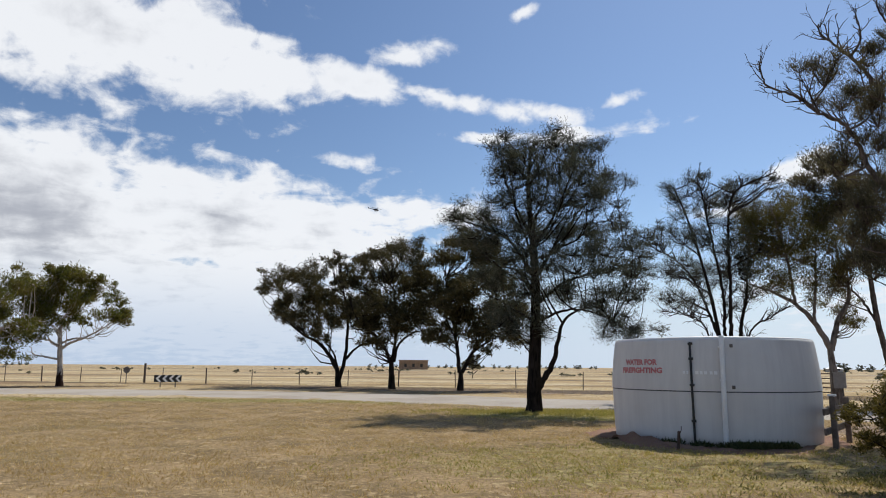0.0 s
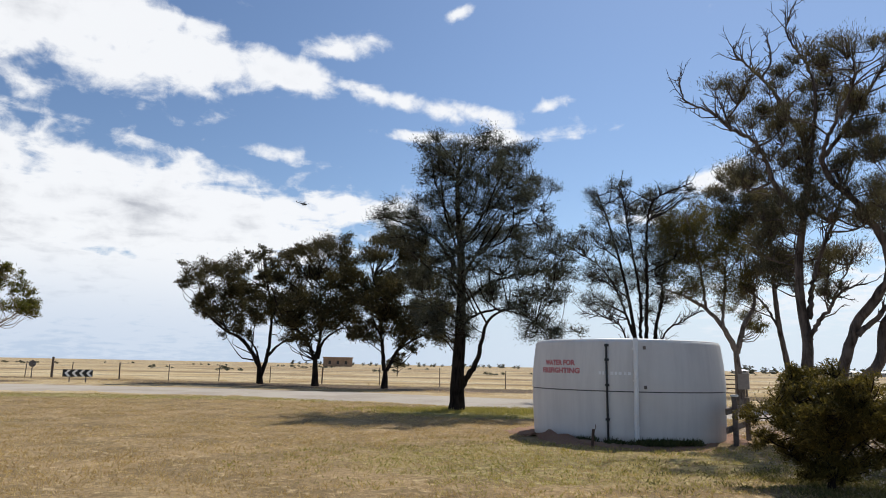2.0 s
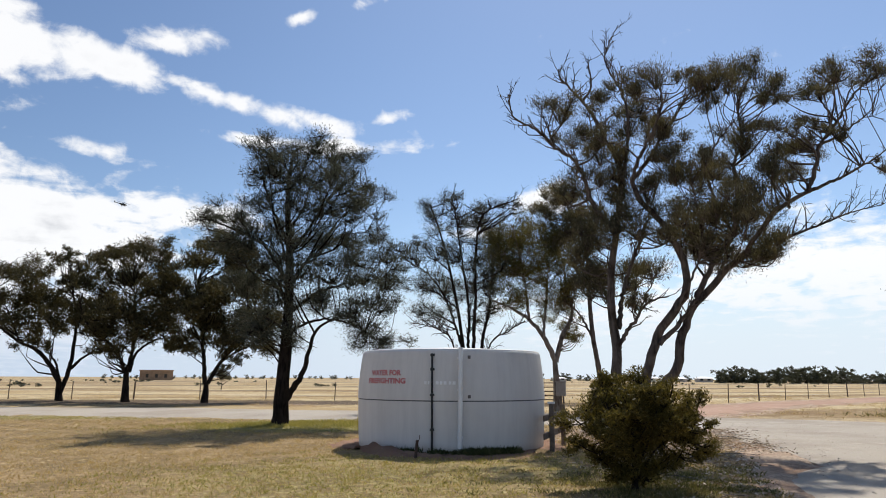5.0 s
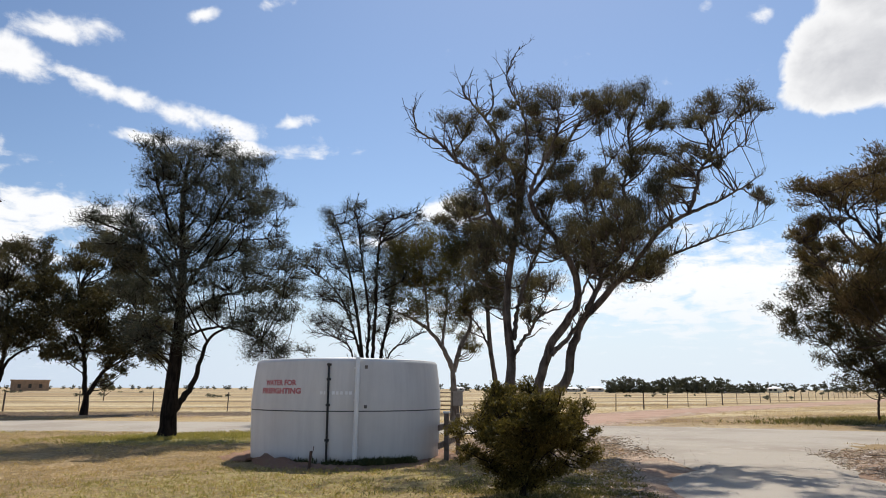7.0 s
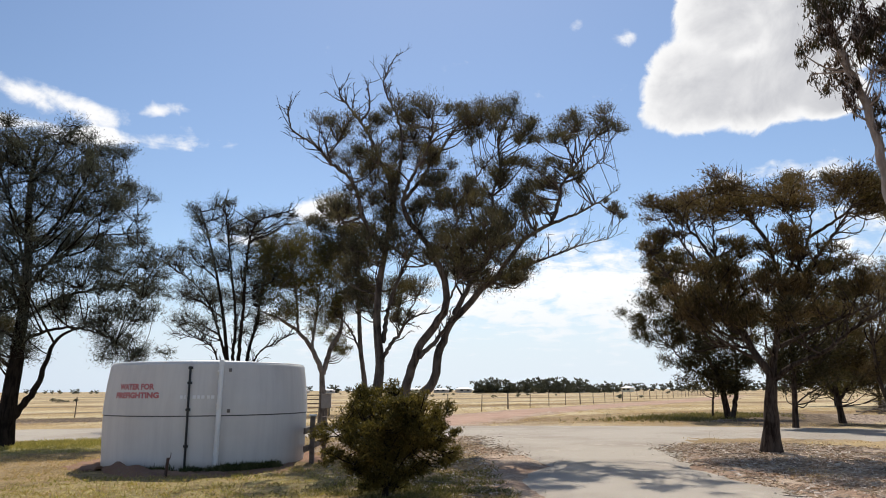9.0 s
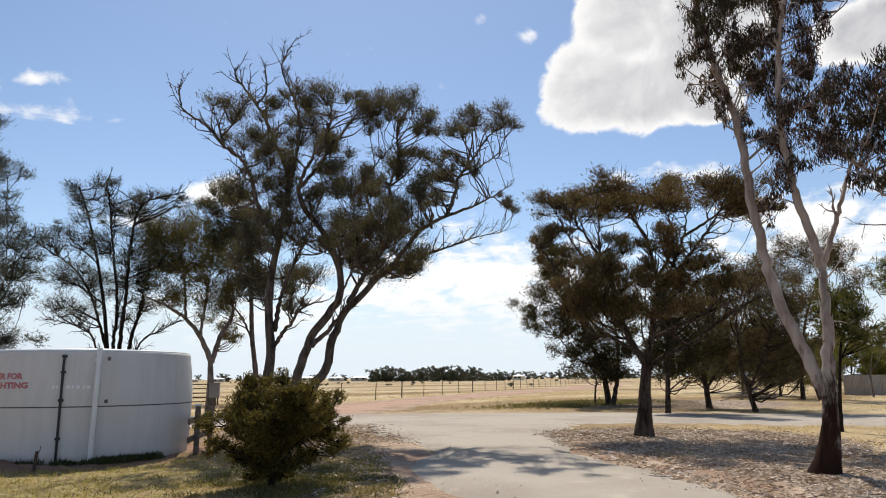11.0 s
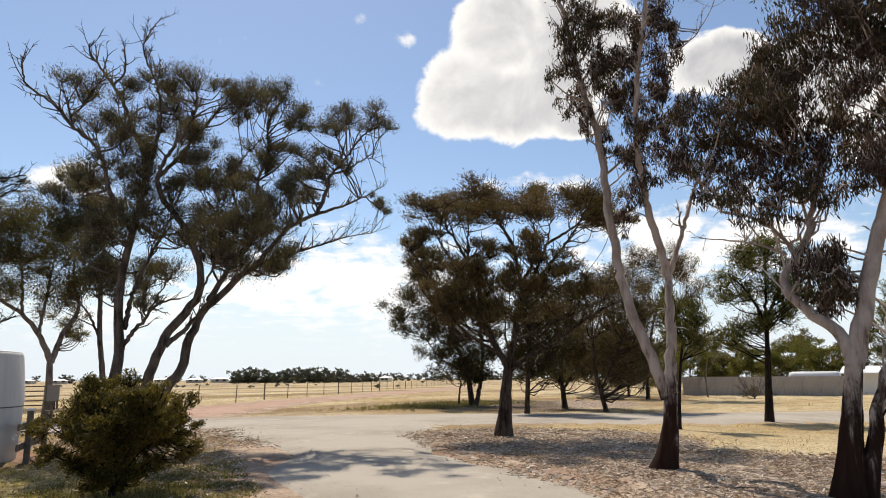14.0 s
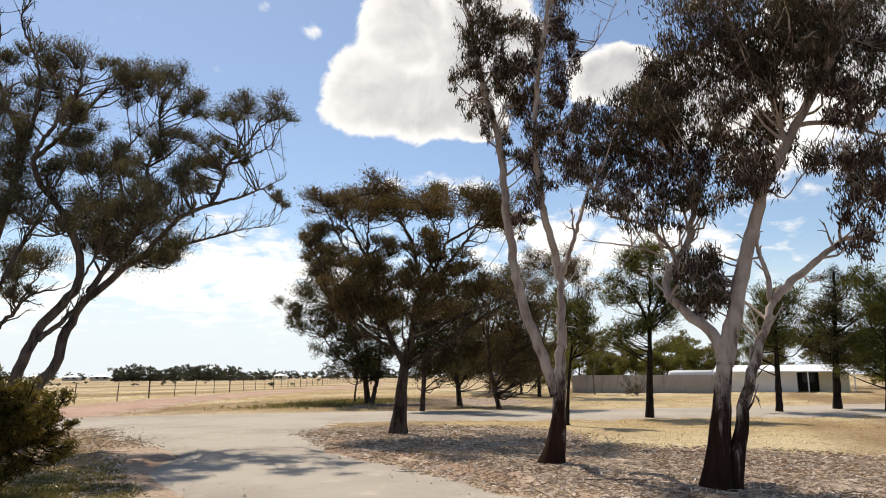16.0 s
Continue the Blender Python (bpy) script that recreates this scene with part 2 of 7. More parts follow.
    for i in range(3):
        n.link(grit, g.inputs[i])
    col = n.mix(1.0, col, g.outputs[0], "MULTIPLY")
    n.link(col, s.inputs["Base Color"])
    s.inputs["Specular IOR Level"].default_value = 0.1
    bump(n, s, n.math("ADD", n.math("MULTIPLY", small, 0.6), n.math("MULTIPLY", tiny, 0.4)), 0.7, 0.05)
    return m


def gravel_material(name, a, b, c):
    m, n, s = material(name, 0.92)
    p = n.add("ShaderNodeTexCoord").outputs["Object"]
    big, mid, tiny = n.noise(p, 0.25, 5, 0.6), n.noise(p, 1.6, 5, 0.6), n.noise(p, 40.0, 3, 0.7)
    col = n.mix(n.ramp(big, 0.4, 0.64), a, b)
    col = n.mix(n.ramp(mid, 0.55, 0.75), col, c)
    v = n.add("ShaderNodeTexVoronoi")
    v.inputs["Scale"].default_value = 28
    n.link(p, v.inputs["Vector"])
    col = n.mix(n.math("MULTIPLY", n.ramp(tiny, 0.5, 0.75), 0.35), col, n.mix(0.5, c, v.outputs["Color"]))
    n.link(col, s.inputs["Base Color"])
    s.inputs["Specular IOR Level"].default_value = 0.15
    bump(n, s, tiny, 0.6, 0.02)
    return m


def tank_material():
    """Chalky off-white tank wall with rain streaks and splashed dirt low down."""
    m, n, s = material("tank_wall", 0.6)
    p = n.add("ShaderNodeTexCoord").outputs["Object"]
    st = n.add("ShaderNodeMapping")
    st.inputs["Scale"].default_value = (3.0, 3.0, 0.25)
    n.link(p, st.inputs[0])
    a, b, c = n.noise(st.outputs[0], 2.5, 5, 0.6), n.noise(p, 1.1, 4), n.noise(p, 60, 2)
    col = n.mix(n.ramp(a, 0.35, 0.75), (0.70, 0.68, 0.655), (0.635, 0.615, 0.595))
    col = n.mix(n.math("MULTIPLY", n.ramp(b, 0.45, 0.7), 0.35), col, (0.57, 0.55, 0.525))
    xyz = n.add("ShaderNodeSeparateXYZ")
    n.link(p, xyz.inputs[0])
    k = n.ramp(n.math("ADD", xyz.outputs[2], n.math("MULTIPLY", b, 0.35)), 0.42, 0.14)
    col = n.mix(n.math("MULTIPLY", k, 0.6), col, (0.36, 0.28, 0.21))
    n.link(col, s.inputs["Base Color"])
    bump(n, s, c, 0.08, 0.004)
    return m


M_GROUND = ground_material()
M_ROAD = gravel_material("pale_gravel", (0.44, 0.385, 0.315), (0.36, 0.305, 0.245), (0.52, 0.45, 0.365))
M_TRACK = gravel_material("red_dirt", (0.45, 0.29, 0.205), (0.37, 0.225, 0.155), (0.54, 0.40, 0.295))
M_SOIL = gravel_material("mound_soil", (0.22, 0.12, 0.075), (0.31, 0.19, 0.125), (0.14, 0.078, 0.05))
M_TANK = tank_material()
M_LID = plain("tank_lid", (0.80, 0.79, 0.77), 0.55, vary=0.08, scale=2)
M_SEAM = plain("seam_shadow_gap", (0.10, 0.10, 0.10), 0.8)
M_WHITE = plain("white_pvc", (0.80, 0.80, 0.79), 0.4, vary=0.06, scale=3)
M_BLACK = plain("black_poly_pipe", (0.018, 0.018, 0.02), 0.5)
M_RED = plain("faded_red_paint", (0.56, 0.19, 0.195), 0.7, vary=0.25, scale=25)
M_FAINT = plain("faded_white_paint", (0.86, 0.86, 0.86), 0.7, vary=0.05)
M_BOX = plain("drab_box_paint", (0.30, 0.26, 0.22), 0.7, vary=0.15)
M_TIMBER = plain("weathered_timber", (0.15, 0.115, 0.09), 0.9, vary=0.35, scale=12, relief=0.4)
M_POST = plain("fence_post_timber", (0.12, 0.09, 0.07), 0.9, vary=0.35, scale=12, relief=0.4)
M_STEEL = plain("galvanised_wire", (0.35, 0.34, 0.32), 0.5, 0.8)
M_RUST = plain("rusted_steel", (0.10, 0.06, 0.045), 0.8, 0.3)
M_SIGNWHITE = plain("sign_white", (0.85, 0.85, 0.85), 0.5, vary=0.04)
M_SIGNBLACK = plain("sign_black", (0.012, 0.012, 0.014), 0.5)
M_SIGNBACK = plain("sign_back_metal", (0.16, 0.14, 0.13), 0.6, 0.4)
M_BRICK = plain("shed_brick", (0.30, 0.20, 0.13), 0.9, scale=0.6)
M_CLAD = plain("white_cladding", (0.80, 0.79, 0.76), 0.6, vary=0.05, scale=1.0)
M_CREAM = plain("cream_cladding", (0.62, 0.58, 0.44), 0.7, vary=0.08, scale=1.0)
M_ROOF = plain("pale_metal_roof", (0.82, 0.82, 0.82), 0.45, 0.0, vary=0.05, scale=1.0)
M_FENCEPANEL = plain("grey_fence_panel", (0.42, 0.385, 0.35), 0.7, vary=0.10, scale=0.8)
M_DARK = plain("dark_shade_interior", (0.05, 0.045, 0.04), 0.9)
M_GLASS = plain("dark_window_glass", (0.03, 0.035, 0.04), 0.12, vary=0.1)
M_HELI = plain("dark_helicopter_paint", (0.03, 0.032, 0.036), 0.4)
M_LITTER = leaf_material("dead_leaves", (0.34, 0.235, 0.165), (0.50, 0.39, 0.305), (0.72, 0.64, 0.56), 0.1)
M_STRAW = leaf_material("dry_grass_blades", (0.50, 0.36, 0.18), (0.39, 0.27, 0.13), (0.62, 0.49, 0.28), 0.4)
M_GREENGRASS = leaf_material("green_grass_blades", (0.23, 0.215, 0.065), (0.33, 0.285, 0.10), (0.48, 0.41, 0.19), 0.45)
M_LOWWEED = leaf_material("low_weed_blades", (0.115, 0.115, 0.045), (0.17, 0.15, 0.06), (0.30, 0.24, 0.12), 0.35)
M_WEED = leaf_material("dark_weeds", (0.045, 0.06, 0.022), (0.07, 0.08, 0.03), (0.11, 0.11, 0.05), 0.3)
B_DARK = bark_material("dark_bark", (0.009, 0.007, 0.006), (0.034, 0.026, 0.021))
B_BROWN = bark_material("grey_brown_bark", (0.018, 0.012, 0.009), (0.098, 0.076, 0.061))
B_MALLEE = bark_material("smooth_mallee_bark", (0.034, 0.026, 0.022), (0.155, 0.126, 0.106), 0.0, 9.0)
B_WHITE = bark_material("pale_gum_bark", (0.27, 0.21, 0.175), (0.47, 0.40, 0.355), 1.15, 7.0)
B_FORK = bark_material("light_grey_bark", (0.085, 0.069, 0.058), (0.25, 0.215, 0.185))
B_LONE = bark_material("pale_lone_bark", (0.30, 0.25, 0.22), (0.55, 0.50, 0.45), 0.9, 7.0)
L_OLIVE = leaf_material("olive_leaves", (0.044, 0.040, 0.016), (0.060, 0.050, 0.020), (0.11, 0.09, 0.045), 0.3)
L_MALLEE = leaf_material("mallee_leaves", (0.068, 0.066, 0.043), (0.100, 0.086, 0.056), (0.19, 0.165, 0.125), 0.4)
L_YELLOW = leaf_material("yellow_olive_leaves", (0.080, 0.074, 0.024), (0.110, 0.095, 0.032), (0.17, 0.145, 0.06), 0.42)
L_NEEDLE = leaf_material("grey_green_needles", (0.042, 0.048, 0.042), (0.060, 0.066, 0.056), (0.125, 0.125, 0.110), 0.32)
L_BROWN = leaf_material("brown_olive_leaves", (0.080, 0.066, 0.026), (0.112, 0.078, 0.038), (0.19, 0.135, 0.080), 0.32)
L_GUM = leaf_material("dark_gum_leaves", (0.050, 0.030, 0.027), (0.056, 0.050, 0.026), (0.15, 0.10, 0.088), 0.35)
L_GREEN = leaf_material("fresh_green_leaves", (0.060, 0.072, 0.019), (0.095, 0.095, 0.028), (0.15, 0.14, 0.05), 0.4)
L_BRIGHT = leaf_material("sunny_green_leaves", (0.095, 0.105, 0.024), (0.12, 0.10, 0.03), (0.20, 0.19, 0.05), 0.45)
L_BUSH = leaf_material("bush_leaves", (0.072, 0.062, 0.017), (0.125, 0.098, 0.024), (0.21, 0.16, 0.05), 0.45)
# distance haze is put into this leaf colour, greyer and paler
L_FAR_HAZE = leaf_material("hazed_far_leaves", (0.060, 0.066, 0.048), (0.078, 0.082, 0.060), (0.12, 0.12, 0.095), 0.3)


# ---- mesh helpers ----
def np_mesh(name, verts, quads):
    """A mesh from arrays of corners and of four-cornered faces."""
    me = bpy.data.meshes.new(name)
    verts, quads = np.asarray(verts, dtype=np.float32), np.asarray(quads, dtype=np.int32)
    me.vertices.add(len(verts))
    me.vertices.foreach_set("co", verts.ravel())
    me.loops.add(quads.size)
    me.loops.foreach_set("vertex_index", quads.ravel())
    me.polygons.add(len(quads))
    me.polygons.foreach_set("loop_start", np.arange(0, quads.size, 4, dtype=np.int32))
    me.polygons.foreach_set("loop_total", np.full(len(quads), 4, dtype=np.int32))
    me.update(calc_edges=True)
    return me


def link(name, me, mat, parent=None, label="", smooth=False):
    if mat is not None and not me.materials:
        me.materials.append(mat)
    if smooth:
        me.polygons.foreach_set("use_smooth", np.ones(len(me.polygons), dtype=bool))
    ob = new(name, me)
    ob.parent = parent
    if label:
        ob["label"] = label
    return ob


def part(name, bm, mat, parent=None, label="", smooth=False):
    me = bpy.data.meshes.new(name)
    bm.to_mesh(me)
    bm.free()
    return link(name, me, mat, parent, label, smooth)


def thing(name, m, label, category, group="", kind=""):
    ob = new(name)
    ob.empty_display_size = 0.2
    ob.matrix_world = m
    return tagged(ob, label, category, group, kind)


def box(bm, x0, x1, y0, y1, z0, z1, bevel=0.0):
    r = bmesh.ops.create_cube(bm, size=1.0)
    vs = r["verts"]
    for v in vs:
        v.co = Vector(((x0 + x1) / 2 + v.co.x * (x1 - x0), (y0 + y1) / 2 + v.co.y * (y1 - y0), (z0 + z1) / 2 + v.co.z * (z1 - z0)))
    if bevel:
        es = {e for v in vs for e in v.link_edges}
        bmesh.ops.bevel(bm, geom=list(es), offset=bevel, segments=2, affect="EDGES", profile=0.6)
    return bm


def box_part(name, mat, parent, x0, x1, y0, y1, z0, z1, bevel=0.01, label=""):
    return part(name, box(bmesh.new(), x0, x1, y0, y1, z0, z1, bevel), mat, parent, label)


def spline(pts, step):
    """Points along a smooth curve through pts, about step apart."""
    p = np.asarray(pts, dtype=float)
    if len(p) == 2:
        n = max(2, int(np.linalg.norm(p[1] - p[0]) / step) + 1)
        return p[0] + (p[1] - p[0]) * np.linspace(0, 1, n)[:, None]
    q = np.vstack([2 * p[0] - p[1], p, 2 * p[-1] - p[-2]])
    out = []
    for i in range(1, len(q) - 2):
        a, b, c, d = q[i - 1:i + 3]
        n = max(1, int(np.linalg.norm(c - b) / step))
        t = (np.arange(n) / n)[:, None]
        out.append(0.5 * (2 * b + (c - a) * t + (2 * a - 5 * b + 4 * c - d) * t ** 2 + (3 * b - a - 3 * c + d) * t ** 3))
    out.append(p[-1:])
    return np.vstack(out)


def tube_arrays(c, radii, sides, rng=None, rough=0.0):
    """Corners and faces of a tube along the points c."""
    c, radii = np.asarray(c, float), np.asarray(radii, float)
    t = np.gradient(c, axis=0)
    t /= np.linalg.norm(t, axis=1)[:, None] + 1e-9
    ref = np.array([1.0, 0.0, 0.0]) if abs(t[0][0]) < 0.8 else np.array([0.0, 1.0, 0.0])
    u = np.cross(t, ref)
    u /= np.linalg.norm(u, axis=1)[:, None] + 1e-9
    w = np.cross(t, u)
    ang = np.arange(sides) / sides * 2 * np.pi
    r = np.repeat(radii[:, None], sides, 1)
    if rng is not None and rough:
        r = r * (1 + rough * rng.standard_normal((1, sides)) * 0.6 + rough * rng.standard_normal(r.shape) * 0.5)
    v = c[:, None, :] + r[..., None] * (np.cos(ang)[None, :, None] * u[:, None, :] + np.sin(ang)[None, :, None] * w[:, None, :])
    n, k = len(c), np.arange(sides)
    base = (np.arange(n - 1) * sides)[:, None]
    f = np.stack([base + k, base + (k + 1) % sides, base + sides + (k + 1) % sides, base + sides + k], -1).reshape(-1, 4)
    return v.reshape(-1, 3), f


def join_arrays(pieces):
    vs, fs, n = [], [], 0
    for v, f in pieces:
        vs.append(v)
        fs.append(f + n)
        n += len(v)
    return np.vstack(vs), np.vstack(fs)


def tube_part(name, pts, r0, r1, mat, parent, sides=8, step=0.2, label="", rough=0.0, seed=0):
    c = spline(pts, step)
    return link(name, np_mesh(name, *tube_arrays(c, np.linspace(r0, r1, len(c)), sides, np.random.default_rng(seed), rough)), mat, parent, label, True)


def blades(centre, axis, length, width, rng):
    """Lozenge-shaped leaves: middle, unit axis, length and width of each."""
    n = len(centre)
    side = np.cross(axis, rng.standard_normal((n, 3)))
    side /= np.linalg.norm(side, axis=1)[:, None] + 1e-9
    a, s = axis * (length / 2)[:, None], side * (width / 2)[:, None]
    v = np.stack([centre - a, centre + s - a * 0.1, centre + a, centre - s - a * 0.1], 1).reshape(-1, 3)
    return v, np.arange(4 * n).reshape(-1, 4)


# ---- the ground ----
def near_line(x, y, pts):
    """Distance from each place to a polyline."""
    best = np.full(np.shape(x), 1e9)
    for (ax, ay), (bx, by) in zip(pts, pts[1:]):
        dx, dy = bx - ax, by - ay
        k = np.clip(((x - ax) * dx + (y - ay) * dy) / (dx * dx + dy * dy), 0, 1)
        best = np.minimum(best, np.hypot(x - ax - k * dx, y - ay - k * dy))
    return best


def step(v, lo, hi):
    k = np.clip((v - lo) / (hi - lo), 0, 1)
    return k * k * (3 - 2 * k)


ROAD = ((-90, 44), (-60, 41.5), (-40, 39.5), (-24, 38.7), (-10, 36.9), (0, 33.6), (8, 28.8), (15, 24.6), (21, 19.4), (26, 13.2), (29, 7.6), (32.5, 2.0), (37, -4.0), (44, -12), (56, -24))
DRIVE = ((24.5, 17.0), (20.0, 14.8), (16.6, 11.8), (14.0, 8.7), (11.8, 6.0), (9.9, 3.3), (7.9, -0.6), (6.0, -5.5), (4.5, -13))
DRIVE_HALF = (4.6, 4.2, 2.6, 1.75, 1.6, 1.7, 1.9, 2.0, 2.0)
TRACK = ((18, 24.5), (24, 26.5), (31, 31.0), (42, 36.2), (56, 41.5), (78, 49.5), (110, 62), (150, 80))


def zones(x, y):
    """Lawn, litter, bare soil and green, for places on the ground."""
    road, drive, track = near_line(x, y, ROAD), near_line(x, y, DRIVE), near_line(x, y, TRACK)
    edge = 31.5 - 0.62 * np.clip(x + 4, 0, 60) - 0.0 * y
    lawn = step(edge - y, -1.0, 1.0) * step(x, -70, -60)
    right = (x - 10.0) * 0.78 - (y - 4.5) * 0.62
    far_side = step(right, -0.5, 1.0)
    litter = step(4.8 - np.hypot(x - 14.0, (y - 0.4) / 1.7), 0.0, 1.6) * step(right, -0.5, 0.6)
    litter = np.maximum(litter, step(5.0 - np.hypot(x - 18.2, y - 6.8), 0.0, 1.8) * step(right, -0.5, 0.6))
    litter = np.maximum(litter, 0.45 * step(drive, 6.0, 3.8) * step(drive, 2.2, 3.0) * (1 - far_side))
    litter = np.maximum(litter, step(4.2 - np.hypot(x - 40, y - 17.5) * 0.45, 0.0, 1.6) * 0.7)
    litter = np.maximum(litter, step(3.6 - np.hypot(x - 14.5, y - 15.5) * 0.75, 0.0, 1.6) * 0.6)
    row = near_line(x, y, ((-7, 47.5), (12, 41.5)))
    litter = np.maximum(litter, step(row, 4.2, 2.0) * 0.85)
    lawn = lawn * (1 - 0.85 * far_side * step(x, 15, 19))
    soil = np.maximum(step(drive, 3.5, 2.0) * 0.9, step(track, 4.2, 2.0) * 0.8)
    soil = np.maximum(soil, step(road, 5.2, 3.8) * 0.45 * step(x, 10, 16))
    green = 0.52 * step(4.4 - np.hypot((x - 5.5) / 1.5, (y - 10.8)), 0.0, 2.6)
    green = np.maximum(green, 0.75 * step(3.8 - np.hypot((x - 6.5) / 1.5, y - 22.4), 0.0, 1.8))
    green = np.maximum(green, 0.42 * step(3.2 - np.hypot(x - 9.0, y - 8.6), 0.0, 1.8))
    green = np.maximum(green, 0.62 * step(2.6 - np.abs(y - 29.5 + 0.45 * np.clip(x + 2, 0, 30)), 0.0, 1.8) * step(x, 8, -2))
    return lawn, litter, soil, green


def make_ground():
    def lines(lo, hi, gap, reach):
        a = np.arange(lo, hi + gap / 2, gap)
        g, tail, out = gap, 0.0, []
        while tail < reach:
            g *= 1.35
            tail += g
            out.append(tail)
        return np.concatenate([lo - np.array(out[::-1]), a, hi + np.array(out)])
    xs, ys = lines(-30, 62, 0.4, 4200), lines(-12, 62, 0.4, 4200)
    X, Y = np.meshgrid(xs, ys)
    rng = np.random.default_rng(5)
    near = step(np.hypot(X - 10, Y - 15), 120, 40)
    Z = near * (0.018 * rng.standard_normal(X.shape) + 0.02 * np.sin(X * 0.9 + 1.3 * np.sin(Y * 0.7)) * np.sin(Y * 0.8))
    Z -= 0.035 * np.maximum(step(near_line(X, Y, ROAD), 4.4, 2.4), step(near_line(X, Y, DRIVE), 2.2, 1.2))
    nx, ny = len(xs), len(ys)
    i = (np.arange(ny - 1)[:, None] * nx + np.arange(nx - 1)[None, :]).ravel()
    me = np_mesh("ground", np.stack([X, Y, Z], -1).reshape(-1, 3), np.stack([i, i + 1, i + nx + 1, i + nx], -1))
    lawn, litter, soil, green = (a.ravel() for a in zones(X, Y))
    col = me.attributes.new("zone", "FLOAT_COLOR", "POINT")
    col.data.foreach_set("color", np.stack([lawn, litter, soil, np.ones_like(lawn)], -1).astype(np.float32).ravel())
    # dark strips under row, fence, lone gum and grove: humus plus painted shade
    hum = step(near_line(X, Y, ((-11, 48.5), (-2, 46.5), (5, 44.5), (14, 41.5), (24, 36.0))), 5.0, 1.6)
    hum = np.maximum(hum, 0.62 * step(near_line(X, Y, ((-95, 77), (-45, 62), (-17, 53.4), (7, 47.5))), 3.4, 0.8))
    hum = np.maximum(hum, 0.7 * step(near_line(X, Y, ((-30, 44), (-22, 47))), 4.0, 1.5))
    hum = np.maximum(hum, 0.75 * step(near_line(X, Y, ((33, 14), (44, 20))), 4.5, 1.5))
    me.attributes.new("humus_shade", "FLOAT", "POINT").data.foreach_set("value", hum.ravel().astype(np.float32))
    me.attributes.new("green", "FLOAT", "POINT").data.foreach_set("value", green.astype(np.float32))
    tagged(link("ground", me, M_GROUND, None, "", True), "dry straw-coloured grassland with mown lawn and leaf litter", "ground", kind="structure")


def ribbon(name, line, half, mat, label, category, lift, seed):
    """A road along a line, crowned, with uneven edges that dip under the grass."""
    rng = np.random.default_rng(seed)
    c = spline([(x, y, 0) for x, y in line], 0.5)
    t = np.gradient(c, axis=0)
    t /= np.linalg.norm(t, axis=1)[:, None]
    s = np.stack([t[:, 1], -t[:, 0], 0 * t[:, 0]], -1)
    k = np.linspace(-1, 1, 15)

    def wander(amount):
        w = rng.standard_normal(len(c))
        return amount * (np.convolve(w, np.ones(9) / 3, "same") * 0.6 + np.convolve(w, np.ones(3) / 1.7, "same") * 0.25)
    if not isinstance(half, float):
        along = [np.argmin(np.hypot(c[:, 0] - x, c[:, 1] - y)) for x, y in line]
        half = np.interp(np.arange(len(c)), along, half)
    wl, wr = half + wander(0.45), half + wander(0.45)
    off = np.where(k[None, :] < 0, k[None, :] * wl[:, None], k[None, :] * wr[:, None])
    v = c[:, None, :] + off[..., None] * s[:, None, :]
    v[..., 2] = lift - 0.075 * np.abs(k[None, :]) ** 5 + 0.004 * rng.standard_normal(off.shape)
    n, m = v.shape[:2]
    i = (np.arange(n - 1)[:, None] * m + np.arange(m - 1)[None, :]).ravel()
    me = np_mesh(name, v.reshape(-1, 3), np.stack([i, i + 1, i + m + 1, i + m], -1))
    return tagged(link(name, me, mat, None, "", True), label, category, kind="structure")


make_ground()
ribbon("road", ROAD, 4.0, M_ROAD, "pale unsealed gravel road between lawn and paddock", "road", 0.040, 1)
ribbon("driveway", DRIVE, DRIVE_HALF, M_ROAD, "pale gravel driveway joining the road", "driveway", 0.046, 2)
ribbon("dirt_track", TRACK, 2.3, M_TRACK, "bare reddish dirt track beside the wire fence", "track", 0.036, 3)


# ---- trees ----
LEAF_LOAD = 1.0


